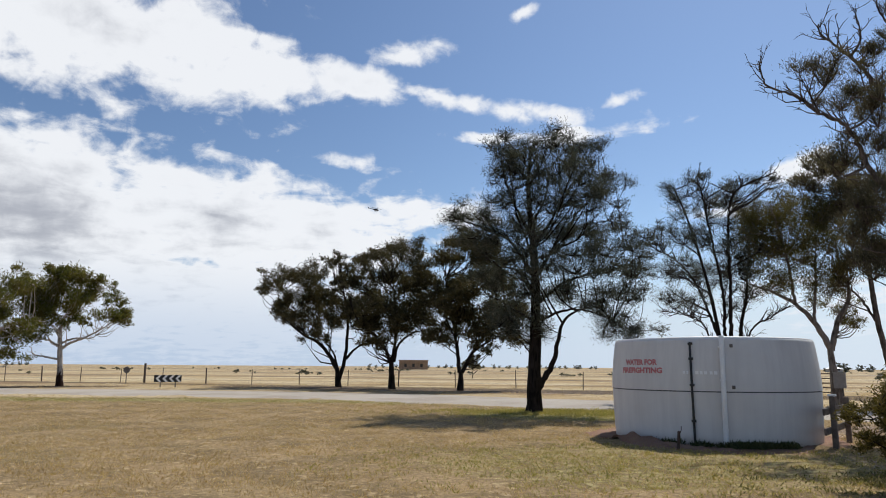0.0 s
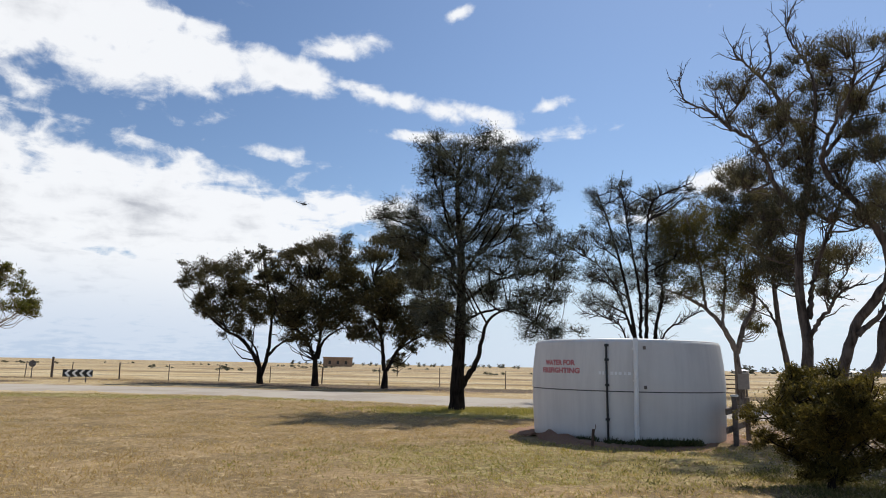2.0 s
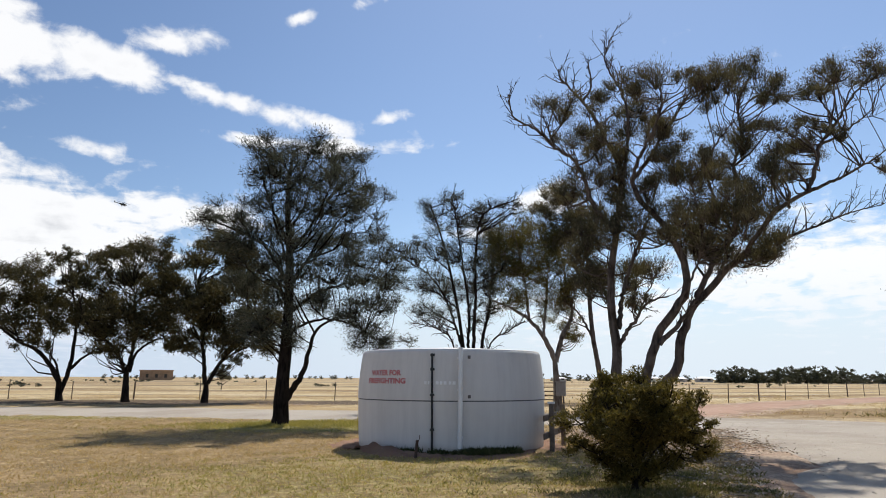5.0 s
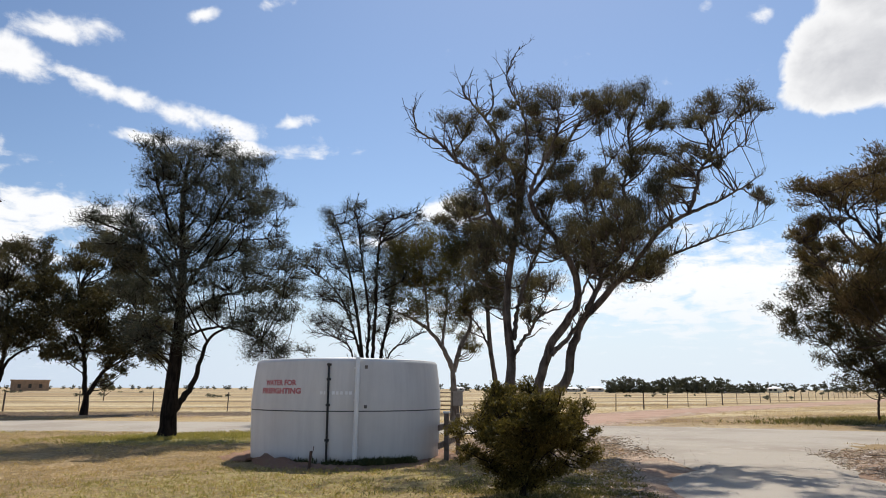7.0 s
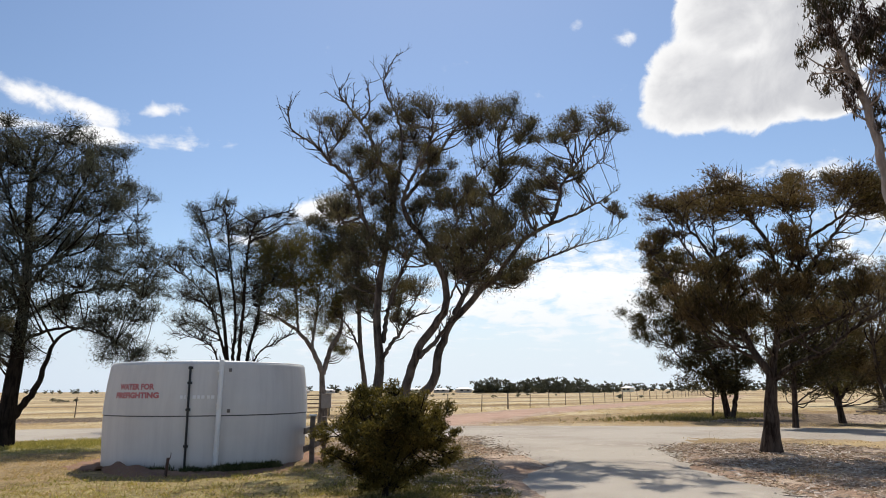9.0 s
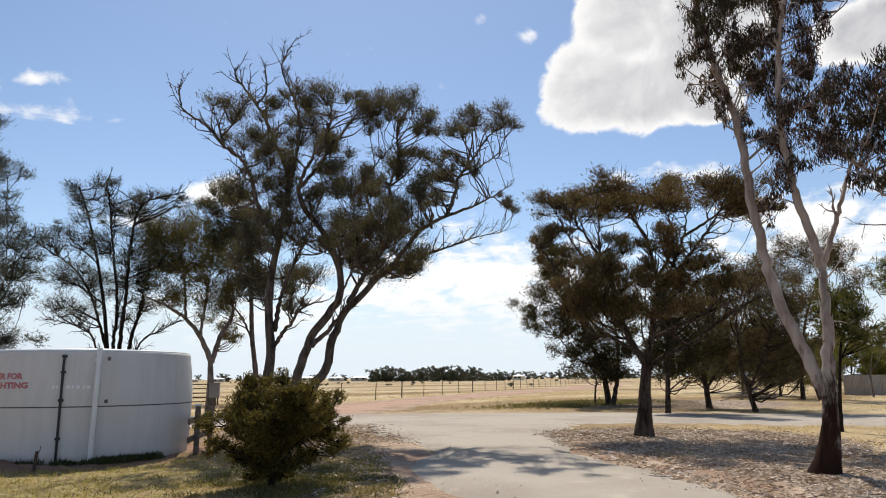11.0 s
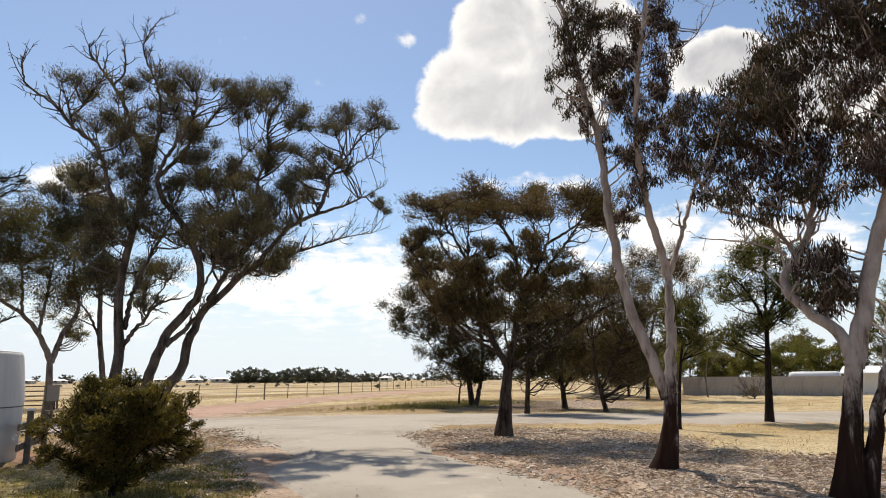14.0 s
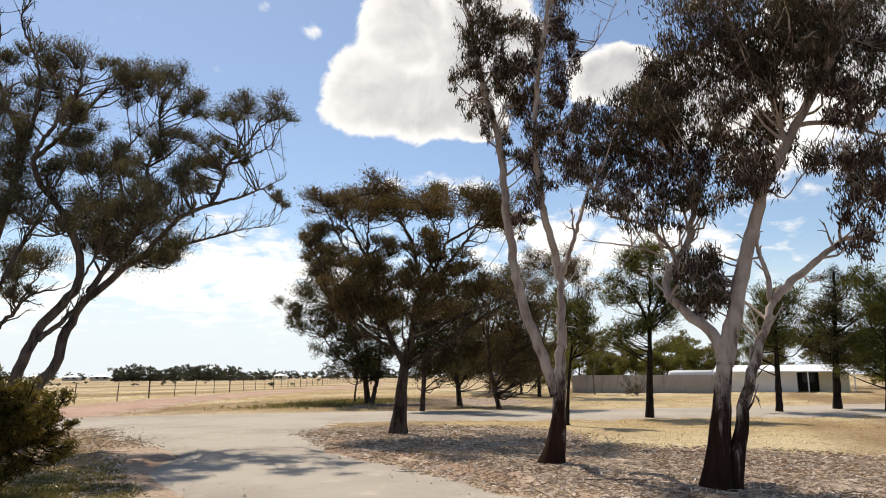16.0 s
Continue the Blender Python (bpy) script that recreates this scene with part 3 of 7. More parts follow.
class Tree:
    """A tree of limbs and clumps of leaves in metres from its foot: to the side, away, up."""

    def __init__(self, name, xy, turn, label, bark, leaf, size=(0.11, 0.022), habit="spray", tau=1.5, group="", flare=0.12, loose=0.5, seed=None, satellites=6, sprigs=1.0, grain=0.10):
        self.root = thing(name, pose(xy[0], xy[1], 0, 0, 0, turn), label, "tree", group)
        self.bark, self.leaf, self.size, self.habit, self.tau, self.flare, self.loose, self.satellites = bark, leaf, size, habit, tau, flare, loose, satellites
        self.rng = np.random.default_rng(int(abs(xy[0] * 37 + xy[1] * 101)) if seed is None else seed)
        self.wood, self.clumps, self.bare, self.count, self.sprigs, self.grain = [], [], [], 0, sprigs, grain

    def limb(self, r0, r1, *pts):
        rng = self.rng
        c = spline(pts, max(self.grain, r0 * 0.9))
        k = np.linspace(0, 1, len(c))
        if self.count:
            c[1:-1] += rng.standard_normal((len(c) - 2, 3)) * min(r1, 0.03) * 0.45
        r = 0.74 * (r0 + (0.7 * r1 - r0) * k ** 0.85)
        if not self.count:
            r = r * (1 + self.flare * np.exp(-np.maximum(c[:, 2], 0) / max(0.12, 1.3 * r0)))
        name = "limb" if self.count else "trunk"
        sides = 18 if not self.count else 12 if r0 > 0.12 else 8 if r0 > 0.05 else 6
        link(name, np_mesh(name, *tube_arrays(c, r, sides, rng, 0.07 if self.count else 0.12)), self.bark, self.root, "", True)
        self.wood.append(np.column_stack([c, r]))
        if self.count and r0 < 0.16 and self.sprigs:
            size = c[-1] - c[0]
            full = np.linalg.norm(size)
            for i in range(int(self.sprigs * (3 + 3 * full))):
                k = int(rng.uniform(0.35, 1.0) * (len(c) - 1))
                along = c[min(k + 1, len(c) - 1)] - c[max(k - 1, 0)]
                along /= np.linalg.norm(along) + 1e-9
                d = along + 0.7 * rng.standard_normal(3) + np.array([0, 0, 0.35])
                d /= np.linalg.norm(d)
                ln = rng.uniform(0.3, 1.0) * min(0.75, 0.25 + 0.12 * full)
                m = c[k] + d * ln * 0.5 + rng.standard_normal(3) * 0.06 * ln
                e = c[k] + d * ln + np.array([0, 0, 0.12 * ln])
                q = min(r[k] * 0.65, 0.018)
                self.bare.append(tube_arrays(np.array([c[k], m, e]), np.array([q, q * 0.75, 0.004]), 4))
                for j in range(3):
                    f = m + (e - m) * rng.random()
                    g = d + 0.8 * rng.standard_normal(3)
                    g *= ln * rng.uniform(0.25, 0.5) / np.linalg.norm(g)
                    self.bare.append(tube_arrays(np.array([f, f + g * 0.55 + [0, 0, 0.04 * ln], f + g]), np.array([q * 0.6, q * 0.45, 0.003]), 3))
        self.count += 1

    def clump(self, x, y, z, rx, rz):
        self.clumps.append((np.array([x, y, z]), rx, rz))

    def finish(self):
        rng = self.rng
        wood = np.vstack(self.wood)
        wood = wood[wood[:, 2] > 0.15 * wood[:, 2].max()]
        twigs, cen, axes = list(self.bare), [], []
        area = self.size[0] * self.size[1] * 0.5
        lumps = []
        for c, rx, rz in self.clumps:
            lumps.append((c, rx * 0.78, rz * 0.8, 1.0))
            for i in range(self.satellites):
                v = rng.standard_normal(3)
                v /= np.linalg.norm(v)
                lumps.append((c + v * rng.uniform(0.5, 1.55) * np.array([rx, rx, rz * 0.9]), rx * rng.uniform(0.34, 0.62), rz * rng.uniform(0.34, 0.62), 0.4))
        for c, rx, rz, share in lumps:
            d = np.linalg.norm(wood[:, :3] - c, axis=1)
            d = d + 1.1 * np.maximum(0, wood[:, 2] - c[2] + 0.6 * np.hypot(wood[:, 0] - c[0], wood[:, 1] - c[1]))
            foot = wood[np.argmin(d)]
            away = foot[:3] - c
            gap = np.linalg.norm(away)
            hub = c + away * min(1.0, 0.45 * rz / (gap + 1e-6)) + np.array([0, 0, -0.25 * rz])
            if self.habit == "broom":
                hub = c + np.array([0, 0, -0.75 * rz]) + 0.15 * away * min(1.0, rx / (gap + 1e-6))
            start = foot[:3]
            run = np.linalg.norm(hub - start)
            if run > 0.25:
                mid = (start + hub) / 2 + rng.standard_normal(3) * 0.10 * run + np.array([0, 0, -0.06 * run])
                r = min(foot[3] * 0.75, 0.012 + 0.013 * run)
                p = spline([start, mid, hub], max(0.15, run / 6))
                twigs.append(tube_arrays(p, np.linspace(r, 0.010, len(p)), 5 if self.sprigs else 3))
            front = math.pi * rx * rz
            tips = int((9 + 16 * front ** 0.7) * (0.4 + 0.6 * share))
            v = rng.standard_normal((tips, 3))
            v /= np.linalg.norm(v, axis=1)[:, None]
            if self.habit == "umbrella":
                v[:, 2] = np.abs(v[:, 2]) * 1.1 - 0.35
            if self.habit == "broom":
                v[:, 2] = np.abs(v[:, 2]) * 1.2 - 0.25
            rad = rng.uniform(0.35, 1.08, (tips, 1)) ** 0.6
            tip = c + v * rad * np.array([rx, rx * 0.9, rz])
            for q in tip if self.sprigs else ():
                b = hub + (q - hub) * 0.5 + np.array([0, 0, -0.10]) * np.linalg.norm(q - hub) + rng.standard_normal(3) * 0.05 * rx
                twigs.append(tube_arrays(np.array([hub, b, q]), np.array([0.013, 0.009, 0.005]) * (1 + 0.25 * rx), 3))
            n = int(LEAF_LOAD * self.tau * front / (0.62 * area))
            pick = rng.integers(0, tips, n)
            spread = self.loose * rx * rng.standard_normal((n, 3)) * np.array([0.56, 0.56, 0.46])
            back = rng.uniform(0, 0.6 if self.habit == "broom" else 0.45, (n, 1)) ** (1.1 if self.habit == "broom" else 1.5)
            base = tip[pick] * (1 - back) + hub * back + spread
            out = tip[pick] - hub
            out /= np.linalg.norm(out, axis=1)[:, None] + 1e-9
            wild = rng.standard_normal((n, 3))
            if self.habit == "droop":
                a = np.array([0, 0, -1.0]) + 0.42 * wild
                base[:, 2] -= 0.12
            elif self.habit == "broom":
                a = out * 1.0 + 0.45 * wild + np.array([0, 0, 0.2])
            elif self.habit == "needle":
                a = out * 0.9 + 0.55 * wild + np.array([0, 0, 0.15])
            else:
                a = out * 0.6 + 0.8 * wild + np.array([0, 0, 0.15])
            a /= np.linalg.norm(a, axis=1)[:, None] + 1e-9
            cen.append(base)
            axes.append(a)
        if twigs:
            link("branchwork", np_mesh("branchwork", *join_arrays(twigs)), self.bark, self.root)["kind"] = "stuff"
        if cen:
            cen, axes = np.vstack(cen), np.vstack(axes)
            n = len(cen)
            ln = self.size[0] * rng.uniform(0.65, 1.35, n)
            link("crown", np_mesh("crown", *blades(cen, axes, ln, self.size[1] * rng.uniform(0.7, 1.3, n), rng)), self.leaf, self.root)


def mallee_tree(xy, turn):
    return Tree("mallee_tree", xy, turn, "tall multi-stemmed mallee gum with wind-swept tufts of olive leaves", B_MALLEE, L_MALLEE, (0.080, 0.011), "broom", 1.0, loose=0.56, sprigs=1.8, satellites=6, grain=0.07)


def slender_tree(xy, turn):
    return Tree("slender_gum", xy, turn, "slender gum with thin grey trunk and sparse leaves", B_MALLEE, L_MALLEE, (0.16, 0.024), "broom", 1.0, loose=0.6)


def forked_tree(xy, turn):
    return Tree("forked_gum", xy, turn, "forked gum with grey trunk and yellowish olive crown", B_FORK, L_YELLOW, (0.12, 0.022), "spray", 0.9, loose=0.6)


def many_stemmed_tree(xy, turn):
    return Tree("wattle_tree", xy, turn, "many-stemmed wattle with dark stems and wispy foliage", B_DARK, L_NEEDLE, (0.15, 0.017), "needle", 0.42, loose=0.6, sprigs=2.5, satellites=6)


def she_oak(xy, turn):
    return Tree("she_oak", xy, turn, "dark she-oak with fine grey-green foliage at the lawn edge", B_DARK, L_NEEDLE, (0.12, 0.016), "needle", 1.0, loose=0.6, sprigs=0.8, satellites=5)


def roadside_gum(xy, turn):
    return Tree("roadside_gum", xy, turn, "dark-trunked gum with dense rounded crown standing beside the road", B_DARK, L_OLIVE, (0.22, 0.050), "spray", 1.5, "gums in a row along the road", loose=0.46)


def lone_gum(xy, turn):
    return Tree("spreading_gum", xy, turn, "spreading gum with pale trunk and rounded green crown by the road", B_LONE, L_BRIGHT, (0.22, 0.055), "spray", 1.5, loose=0.46)


def umbrella_gum(xy, turn):
    return Tree("umbrella_gum", xy, turn, "umbrella-shaped gum with dark trunk and flat brown-olive canopy in leaf litter", B_BROWN, L_BROWN, (0.11, 0.018), "broom", 1.6, loose=0.5, sprigs=1.6, satellites=5)


def grove_gum(xy, turn):
    return Tree("grove_gum", xy, turn, "shady gum with grey trunk and heavy dark crown beyond the road", B_BROWN, L_OLIVE, (0.17, 0.036), "spray", 1.25, "grove beyond the road", loose=0.55)


def twiggy_gum(xy, turn):
    return Tree("grove_gum", xy, turn, "half-bare brown gum with many twigs and drying leaves", B_BROWN, L_BROWN, (0.15, 0.028), "spray", 0.7, "grove beyond the road", loose=0.62, sprigs=3.0)


def white_gum(xy, turn):
    return Tree("white_gum", xy, turn, "white-barked gum with dark rough base and drooping purplish-brown leaves", B_WHITE, L_GUM, (0.12, 0.019), "droop", 1.05, "pair of white gums in leaf litter", flare=0.48, loose=0.6, satellites=5)


def park_tree(xy, turn):
    return Tree("park_tree", xy, turn, "upright tree with dark trunk and green crown on yellow grass", B_DARK, L_GREEN, (0.20, 0.024), "needle", 1.0, "trees on the far lawn", loose=0.64)


def thin_tree(xy, turn):
    return Tree("young_tree", xy, turn, "thin young tree with grey stem before the panel fence", B_FORK, L_YELLOW, (0.16, 0.022), "spray", 0.5, loose=0.7, sprigs=2.0)


def dry_shrub(xy, turn):
    return Tree("dry_shrub", xy, turn, "half-dead shrub of pale bare twigs on yellow grass", B_FORK, L_BROWN, (0.12, 0.022), "spray", 0.4, loose=0.7, sprigs=3.0, flare=0.0)


def feathery_tree(xy, turn):
    return Tree("park_tree", xy, turn, "tall feathery tree with tiered open branches on the far lawn", B_DARK, L_OLIVE, (0.20, 0.024), "needle", 0.95, "trees on the far lawn", loose=0.5)


mallee = mallee_tree((12.88, 13.32), -38.0)
mallee.limb(0.210, 0.120, (-1.35, -0.01, -0.05), (-1.38, -0.01, 1.18), (-1.31, -0.01, 2.15), (-1.38, -0.01, 2.85), (-1.40, -0.01, 3.43), (-1.36, -0.01, 4.15), (-1.22, -0.01, 5.04), (-1.10, -0.00, 5.79), (-1.04, -0.00, 6.15))
mallee.limb(0.200, 0.110, (-0.80, -0.00, -0.05), (-0.68, -0.00, 1.39), (-0.53, -0.08, 2.08), (-0.26, -0.16, 2.67), (0.04, -0.23, 3.07), (0.28, -0.31, 3.41), (0.37, -0.39, 3.73), (0.31, -0.47, 4.21), (-0.10, -0.54, 5.10), (-0.56, -0.62, 5.67), (-0.75, -0.70, 6.15))
mallee.limb(0.200, 0.085, (-0.47, -0.00, -0.05), (-0.29, -0.00, 1.26), (0.04, 0.03, 1.74), (0.10, 0.05, 2.15), (0.18, 0.08, 2.58), (0.34, 0.11, 2.93), (0.53, 0.14, 3.32), (0.89, 0.17, 3.61), (1.31, 0.20, 4.09), (1.67, 0.23, 4.38), (2.15, 0.25, 5.05), (2.56, 0.28, 5.50), (3.17, 0.31, 5.84))
mallee.limb(0.090, 0.060, (-0.33, -0.20, 2.31), (0.04, -0.12, 2.68), (0.28, -0.03, 2.96), (0.57, 0.05, 3.39))
mallee.limb(0.105, 0.035, (-1.04, -0.00, 6.15), (-1.09, 0.10, 6.91), (-1.41, 0.19, 7.58), (-1.52, 0.29, 7.94), (-1.96, 0.39, 8.76), (-2.51, 0.49, 9.51), (-2.59, 0.59, 9.89))
mallee.limb(0.085, 0.030, (-1.25, -0.01, 2.71), (-1.15, 0.15, 3.44), (-1.00, 0.30, 4.04), (-0.77, 0.45, 4.66), (-0.51, 0.60, 5.30), (-0.32, 0.75, 6.04), (-0.04, 0.90, 6.79))
mallee.limb(0.085, 0.030, (-1.25, -0.01, 2.22), (-1.16, -0.13, 2.45), (-0.77, -0.25, 2.97), (-0.51, -0.38, 3.27), (-0.06, -0.50, 3.39))
mallee.limb(0.050, 0.020, (-0.77, -0.20, 2.98), (-0.60, -0.25, 3.39), (-0.37, -0.30, 3.81))
mallee.limb(0.100, 0.030, (-1.22, -0.01, 5.04), (-1.51, -0.08, 5.47), (-1.77, -0.16, 5.88), (-2.07, -0.23, 6.83), (-2.62, -0.31, 7.33), (-2.97, -0.39, 7.73), (-3.27, -0.46, 7.93), (-3.67, -0.54, 8.23), (-3.76, -0.62, 8.80))
mallee.limb(0.080, 0.020, (-1.04, -0.00, 6.15), (-0.89, 0.03, 7.02), (-0.79, 0.06, 8.06), (-0.94, 0.10, 8.79), (-1.30, 0.13, 9.64), (-1.21, 0.16, 10.22), (-0.95, 0.20, 10.72))
mallee.limb(0.075, 0.030, (-0.75, -0.70, 6.15), (-0.56, -0.83, 6.67), (-0.36, -0.95, 7.00), (-0.01, -1.08, 7.69), (-0.00, -1.20, 8.39))
mallee.limb(0.075, 0.030, (-0.75, -0.70, 6.15), (-0.37, -0.58, 6.67), (0.23, -0.45, 7.63), (0.68, -0.32, 8.39), (0.81, -0.20, 8.87))
mallee.limb(0.100, 0.035, (0.57, 0.10, 3.40), (0.80, 0.19, 3.87), (1.18, 0.28, 4.47), (1.49, 0.37, 5.00), (1.72, 0.46, 6.12), (1.64, 0.54, 6.66), (1.86, 0.63, 7.33), (1.87, 0.72, 8.31), (2.05, 0.81, 8.97))
mallee.limb(0.065, 0.025, (1.49, 0.41, 5.01), (1.13, 0.23, 5.81), (1.00, 0.05, 6.53), (1.22, -0.12, 7.08), (1.58, -0.29, 7.48))
mallee.limb(0.080, 0.025, (3.17, 0.31, 5.84), (3.45, 0.40, 6.58), (3.55, 0.48, 7.02), (3.99, 0.57, 7.57), (4.34, 0.65, 8.14), (4.79, 0.74, 8.65), (5.16, 0.82, 8.92))
mallee.limb(0.060, 0.020, (3.17, 0.31, 5.84), (3.63, 0.18, 6.01), (3.89, 0.04, 6.07), (4.35, -0.10, 6.30), (4.63, -0.24, 6.05), (4.90, -0.38, 5.96))
mallee.limb(0.030, 0.010, (4.38, 0.02, 6.33), (4.66, 0.02, 6.52), (5.00, 0.02, 6.77))
mallee.limb(0.075, 0.016, (1.31, 0.21, 4.09), (2.14, 0.37, 4.62), (2.85, 0.53, 4.88), (3.68, 0.70, 5.21), (4.21, 0.86, 5.42), (4.84, 1.02, 5.57))
mallee.limb(0.050, 0.015, (3.55, 0.52, 7.03), (4.00, 0.45, 7.20), (4.52, 0.39, 7.56), (4.89, 0.32, 7.45))
mallee.limb(0.045, 0.015, (4.00, 0.62, 7.59), (3.75, 0.77, 8.20), (3.58, 0.92, 8.92))
mallee.limb(0.050, 0.016, (-1.97, 0.49, 8.80), (-1.72, 0.34, 9.18), (-1.79, 0.19, 9.87))
mallee.limb(0.040, 0.012, (-2.60, -0.41, 7.29), (-2.85, -0.36, 8.04), (-3.05, -0.31, 8.62))
mallee.limb(0.050, 0.018, (0.07, -0.40, 3.06), (0.64, -0.60, 4.19), (0.72, -0.80, 4.99), (0.59, -1.00, 5.80), (0.46, -1.20, 6.32))
mallee.clump(-0.10, -1.23, 8.46, 0.70, 0.43)
mallee.clump(-2.37, -0.75, 8.05, 0.60, 0.41)
mallee.clump(-0.51, 1.06, 8.74, 0.55, 0.41)
mallee.clump(-1.43, 0.36, 8.85, 0.38, 0.27)
mallee.clump(1.17, -1.19, 8.28, 0.60, 0.35)
mallee.clump(1.75, -0.11, 8.86, 0.62, 0.38)
mallee.clump(2.47, 0.04, 8.51, 0.51, 0.43)
mallee.clump(0.92, -0.98, 8.12, 0.45, 0.41)
mallee.clump(3.49, 0.87, 8.68, 0.55, 0.28)
mallee.clump(3.68, -1.12, 8.11, 0.58, 0.28)
mallee.clump(4.60, -0.23, 8.42, 0.51, 0.24)
mallee.clump(1.87, 0.16, 7.22, 0.65, 0.41)
mallee.clump(2.59, -0.11, 7.43, 0.48, 0.21)
mallee.clump(2.26, 0.39, 7.66, 0.38, 0.21)
mallee.clump(3.22, 0.87, 7.21, 0.51, 0.35)
mallee.clump(3.04, 1.57, 6.71, 0.43, 0.31)
mallee.clump(3.72, -0.57, 6.94, 0.27, 0.21)
mallee.clump(4.96, 0.60, 6.35, 0.28, 0.27)
mallee.clump(1.25, 0.73, 6.72, 0.65, 0.43)
mallee.clump(0.02, -0.56, 6.83, 0.55, 0.34)
mallee.clump(0.56, -1.49, 6.10, 0.62, 0.51)
mallee.clump(-0.86, 1.61, 8.38, 0.65, 0.45)
mallee.clump(0.05, -0.54, 7.48, 0.51, 0.38)
mallee.clump(-1.45, -0.50, 7.01, 0.51, 0.48)
mallee.clump(-2.36, 1.34, 8.09, 0.55, 0.43)
mallee.clump(-1.21, 0.37, 6.56, 0.70, 0.53)
mallee.clump(-0.39, 0.01, 6.03, 0.60, 0.48)
mallee.clump(-2.34, 0.96, 6.64, 0.62, 0.53)
mallee.clump(1.45, -1.40, 5.36, 0.72, 0.53)
mallee.clump(0.82, 0.77, 5.78, 0.60, 0.43)
mallee.clump(2.33, -0.29, 6.49, 0.45, 0.34)
mallee.clump(1.45, -1.20, 4.94, 0.65, 0.53)
mallee.clump(2.53, 0.62, 4.92, 0.60, 0.41)
mallee.clump(0.83, 1.48, 4.98, 0.62, 0.48)
mallee.clump(-0.75, -0.84, 5.05, 0.72, 0.53)
mallee.clump(-1.73, 0.51, 5.34, 0.62, 0.62)
mallee.clump(2.00, -0.54, 5.75, 0.55, 0.43)
mallee.clump(3.55, 0.89, 7.80, 0.31, 0.20)
mallee.clump(-0.37, 0.81, 4.26, 0.70, 0.43)
mallee.clump(-0.85, -0.80, 3.30, 0.31, 0.27)
mallee.clump(1.01, 1.16, 4.77, 0.65, 0.65)
mallee.clump(1.75, 0.61, 4.37, 0.70, 0.38)
mallee.clump(-1.72, 0.68, 4.07, 0.51, 0.65)
mallee.clump(-2.21, 1.11, 4.95, 0.65, 0.65)
mallee.clump(2.14, -0.12, 4.42, 0.47, 0.31)
mallee.clump(0.25, 0.93, 5.36, 0.58, 0.51)
mallee.finish()
thin = slender_tree((20.00, 27.50), -32.6)
thin.limb(0.176, 0.095, (-0.06, 0.00, -0.05), (-0.13, 0.03, 1.62), (-0.38, 0.07, 3.46), (-0.49, 0.11, 5.35), (-0.58, 0.16, 7.57), (-1.25, 0.22, 9.58), (-2.08, 0.28, 10.93))
thin.limb(0.081, 0.041, (-0.31, 0.07, 3.19), (-0.91, 0.26, 4.41), (-1.59, 0.54, 5.27), (-1.87, 0.87, 6.58))
thin.limb(0.068, 0.027, (-0.58, 0.16, 7.57), (0.14, 0.50, 9.33), (0.03, 1.00, 10.92))
thin.clump(-1.84, 0.94, 10.66, 1.06, 0.78)
thin.clump(-1.27, 0.53, 8.79, 1.05, 1.16)
thin.clump(-2.14, 0.84, 8.30, 0.92, 0.92)
thin.clump(-0.58, -0.90, 6.29, 0.87, 1.00)
thin.clump(-1.29, -0.08, 5.33, 0.76, 0.70)
thin.clump(-2.55, 0.73, 9.74, 0.72, 0.67)
thin.clump(-0.28, 0.24, 9.28, 0.82, 0.93)
thin.finish()
fork = forked_tree((18.30, 28.80), -28.9)
fork.limb(0.301, 0.219, (0.05, 0.00, -0.05), (0.03, -0.04, 1.09), (-0.04, -0.09, 2.40))
fork.limb(0.191, 0.068, (-0.04, -0.09, 2.40), (-0.54, -0.31, 3.45), (-1.20, -0.64, 4.23), (-1.98, -1.02, 4.73), (-2.88, -1.44, 5.08))
fork.limb(0.178, 0.068, (0.01, -0.09, 2.27), (0.32, 0.02, 3.47), (0.83, 0.18, 4.57), (0.57, 0.37, 5.97), (0.53, 0.58, 7.13))
fork.limb(0.096, 0.041, (-1.20, -0.64, 4.23), (-1.31, -1.05, 5.79), (-1.55, -1.65, 7.31), (-1.78, -2.35, 8.24))
fork.limb(0.096, 0.041, (-0.54, -0.31, 3.45), (-0.40, -0.28, 4.80), (-0.25, -0.22, 6.45), (0.04, -0.16, 8.13))
fork.clump(-2.31, -0.37, 8.25, 1.08, 0.92)
fork.clump(-1.30, -1.45, 8.10, 1.05, 0.89)
fork.clump(-0.47, 0.02, 8.03, 1.04, 0.88)
fork.clump(-2.10, -1.34, 6.56, 1.00, 0.87)
fork.clump(-0.94, -0.22, 6.45, 1.17, 0.90)
fork.clump(0.29, -1.25, 6.56, 0.87, 0.87)
fork.clump(-1.57, -1.31, 5.22, 1.00, 0.53)
fork.clump(-0.26, -0.24, 5.21, 0.90, 0.76)
fork.clump(0.61, 0.85, 4.02, 0.56, 0.62)
fork.clump(-2.82, -0.79, 7.20, 0.75, 1.12)
fork.clump(0.95, -0.58, 3.38, 0.32, 0.35)
fork.finish()
multi = many_stemmed_tree((13.90, 29.30), -21.5)
multi.limb(0.144, 0.052, (0.35, 0.00, -0.05), (-0.03, -0.01, 2.61), (-0.32, -0.02, 4.66), (-0.76, -0.04, 6.76), (-1.19, -0.06, 8.37), (-1.62, -0.07, 9.59))
multi.limb(0.131, 0.052, (0.37, 0.00, -0.09), (0.17, -0.14, 2.86), (0.19, -0.35, 4.63), (-0.10, -0.60, 6.68), (-0.40, -0.87, 8.74), (-0.62, -1.16, 9.73))
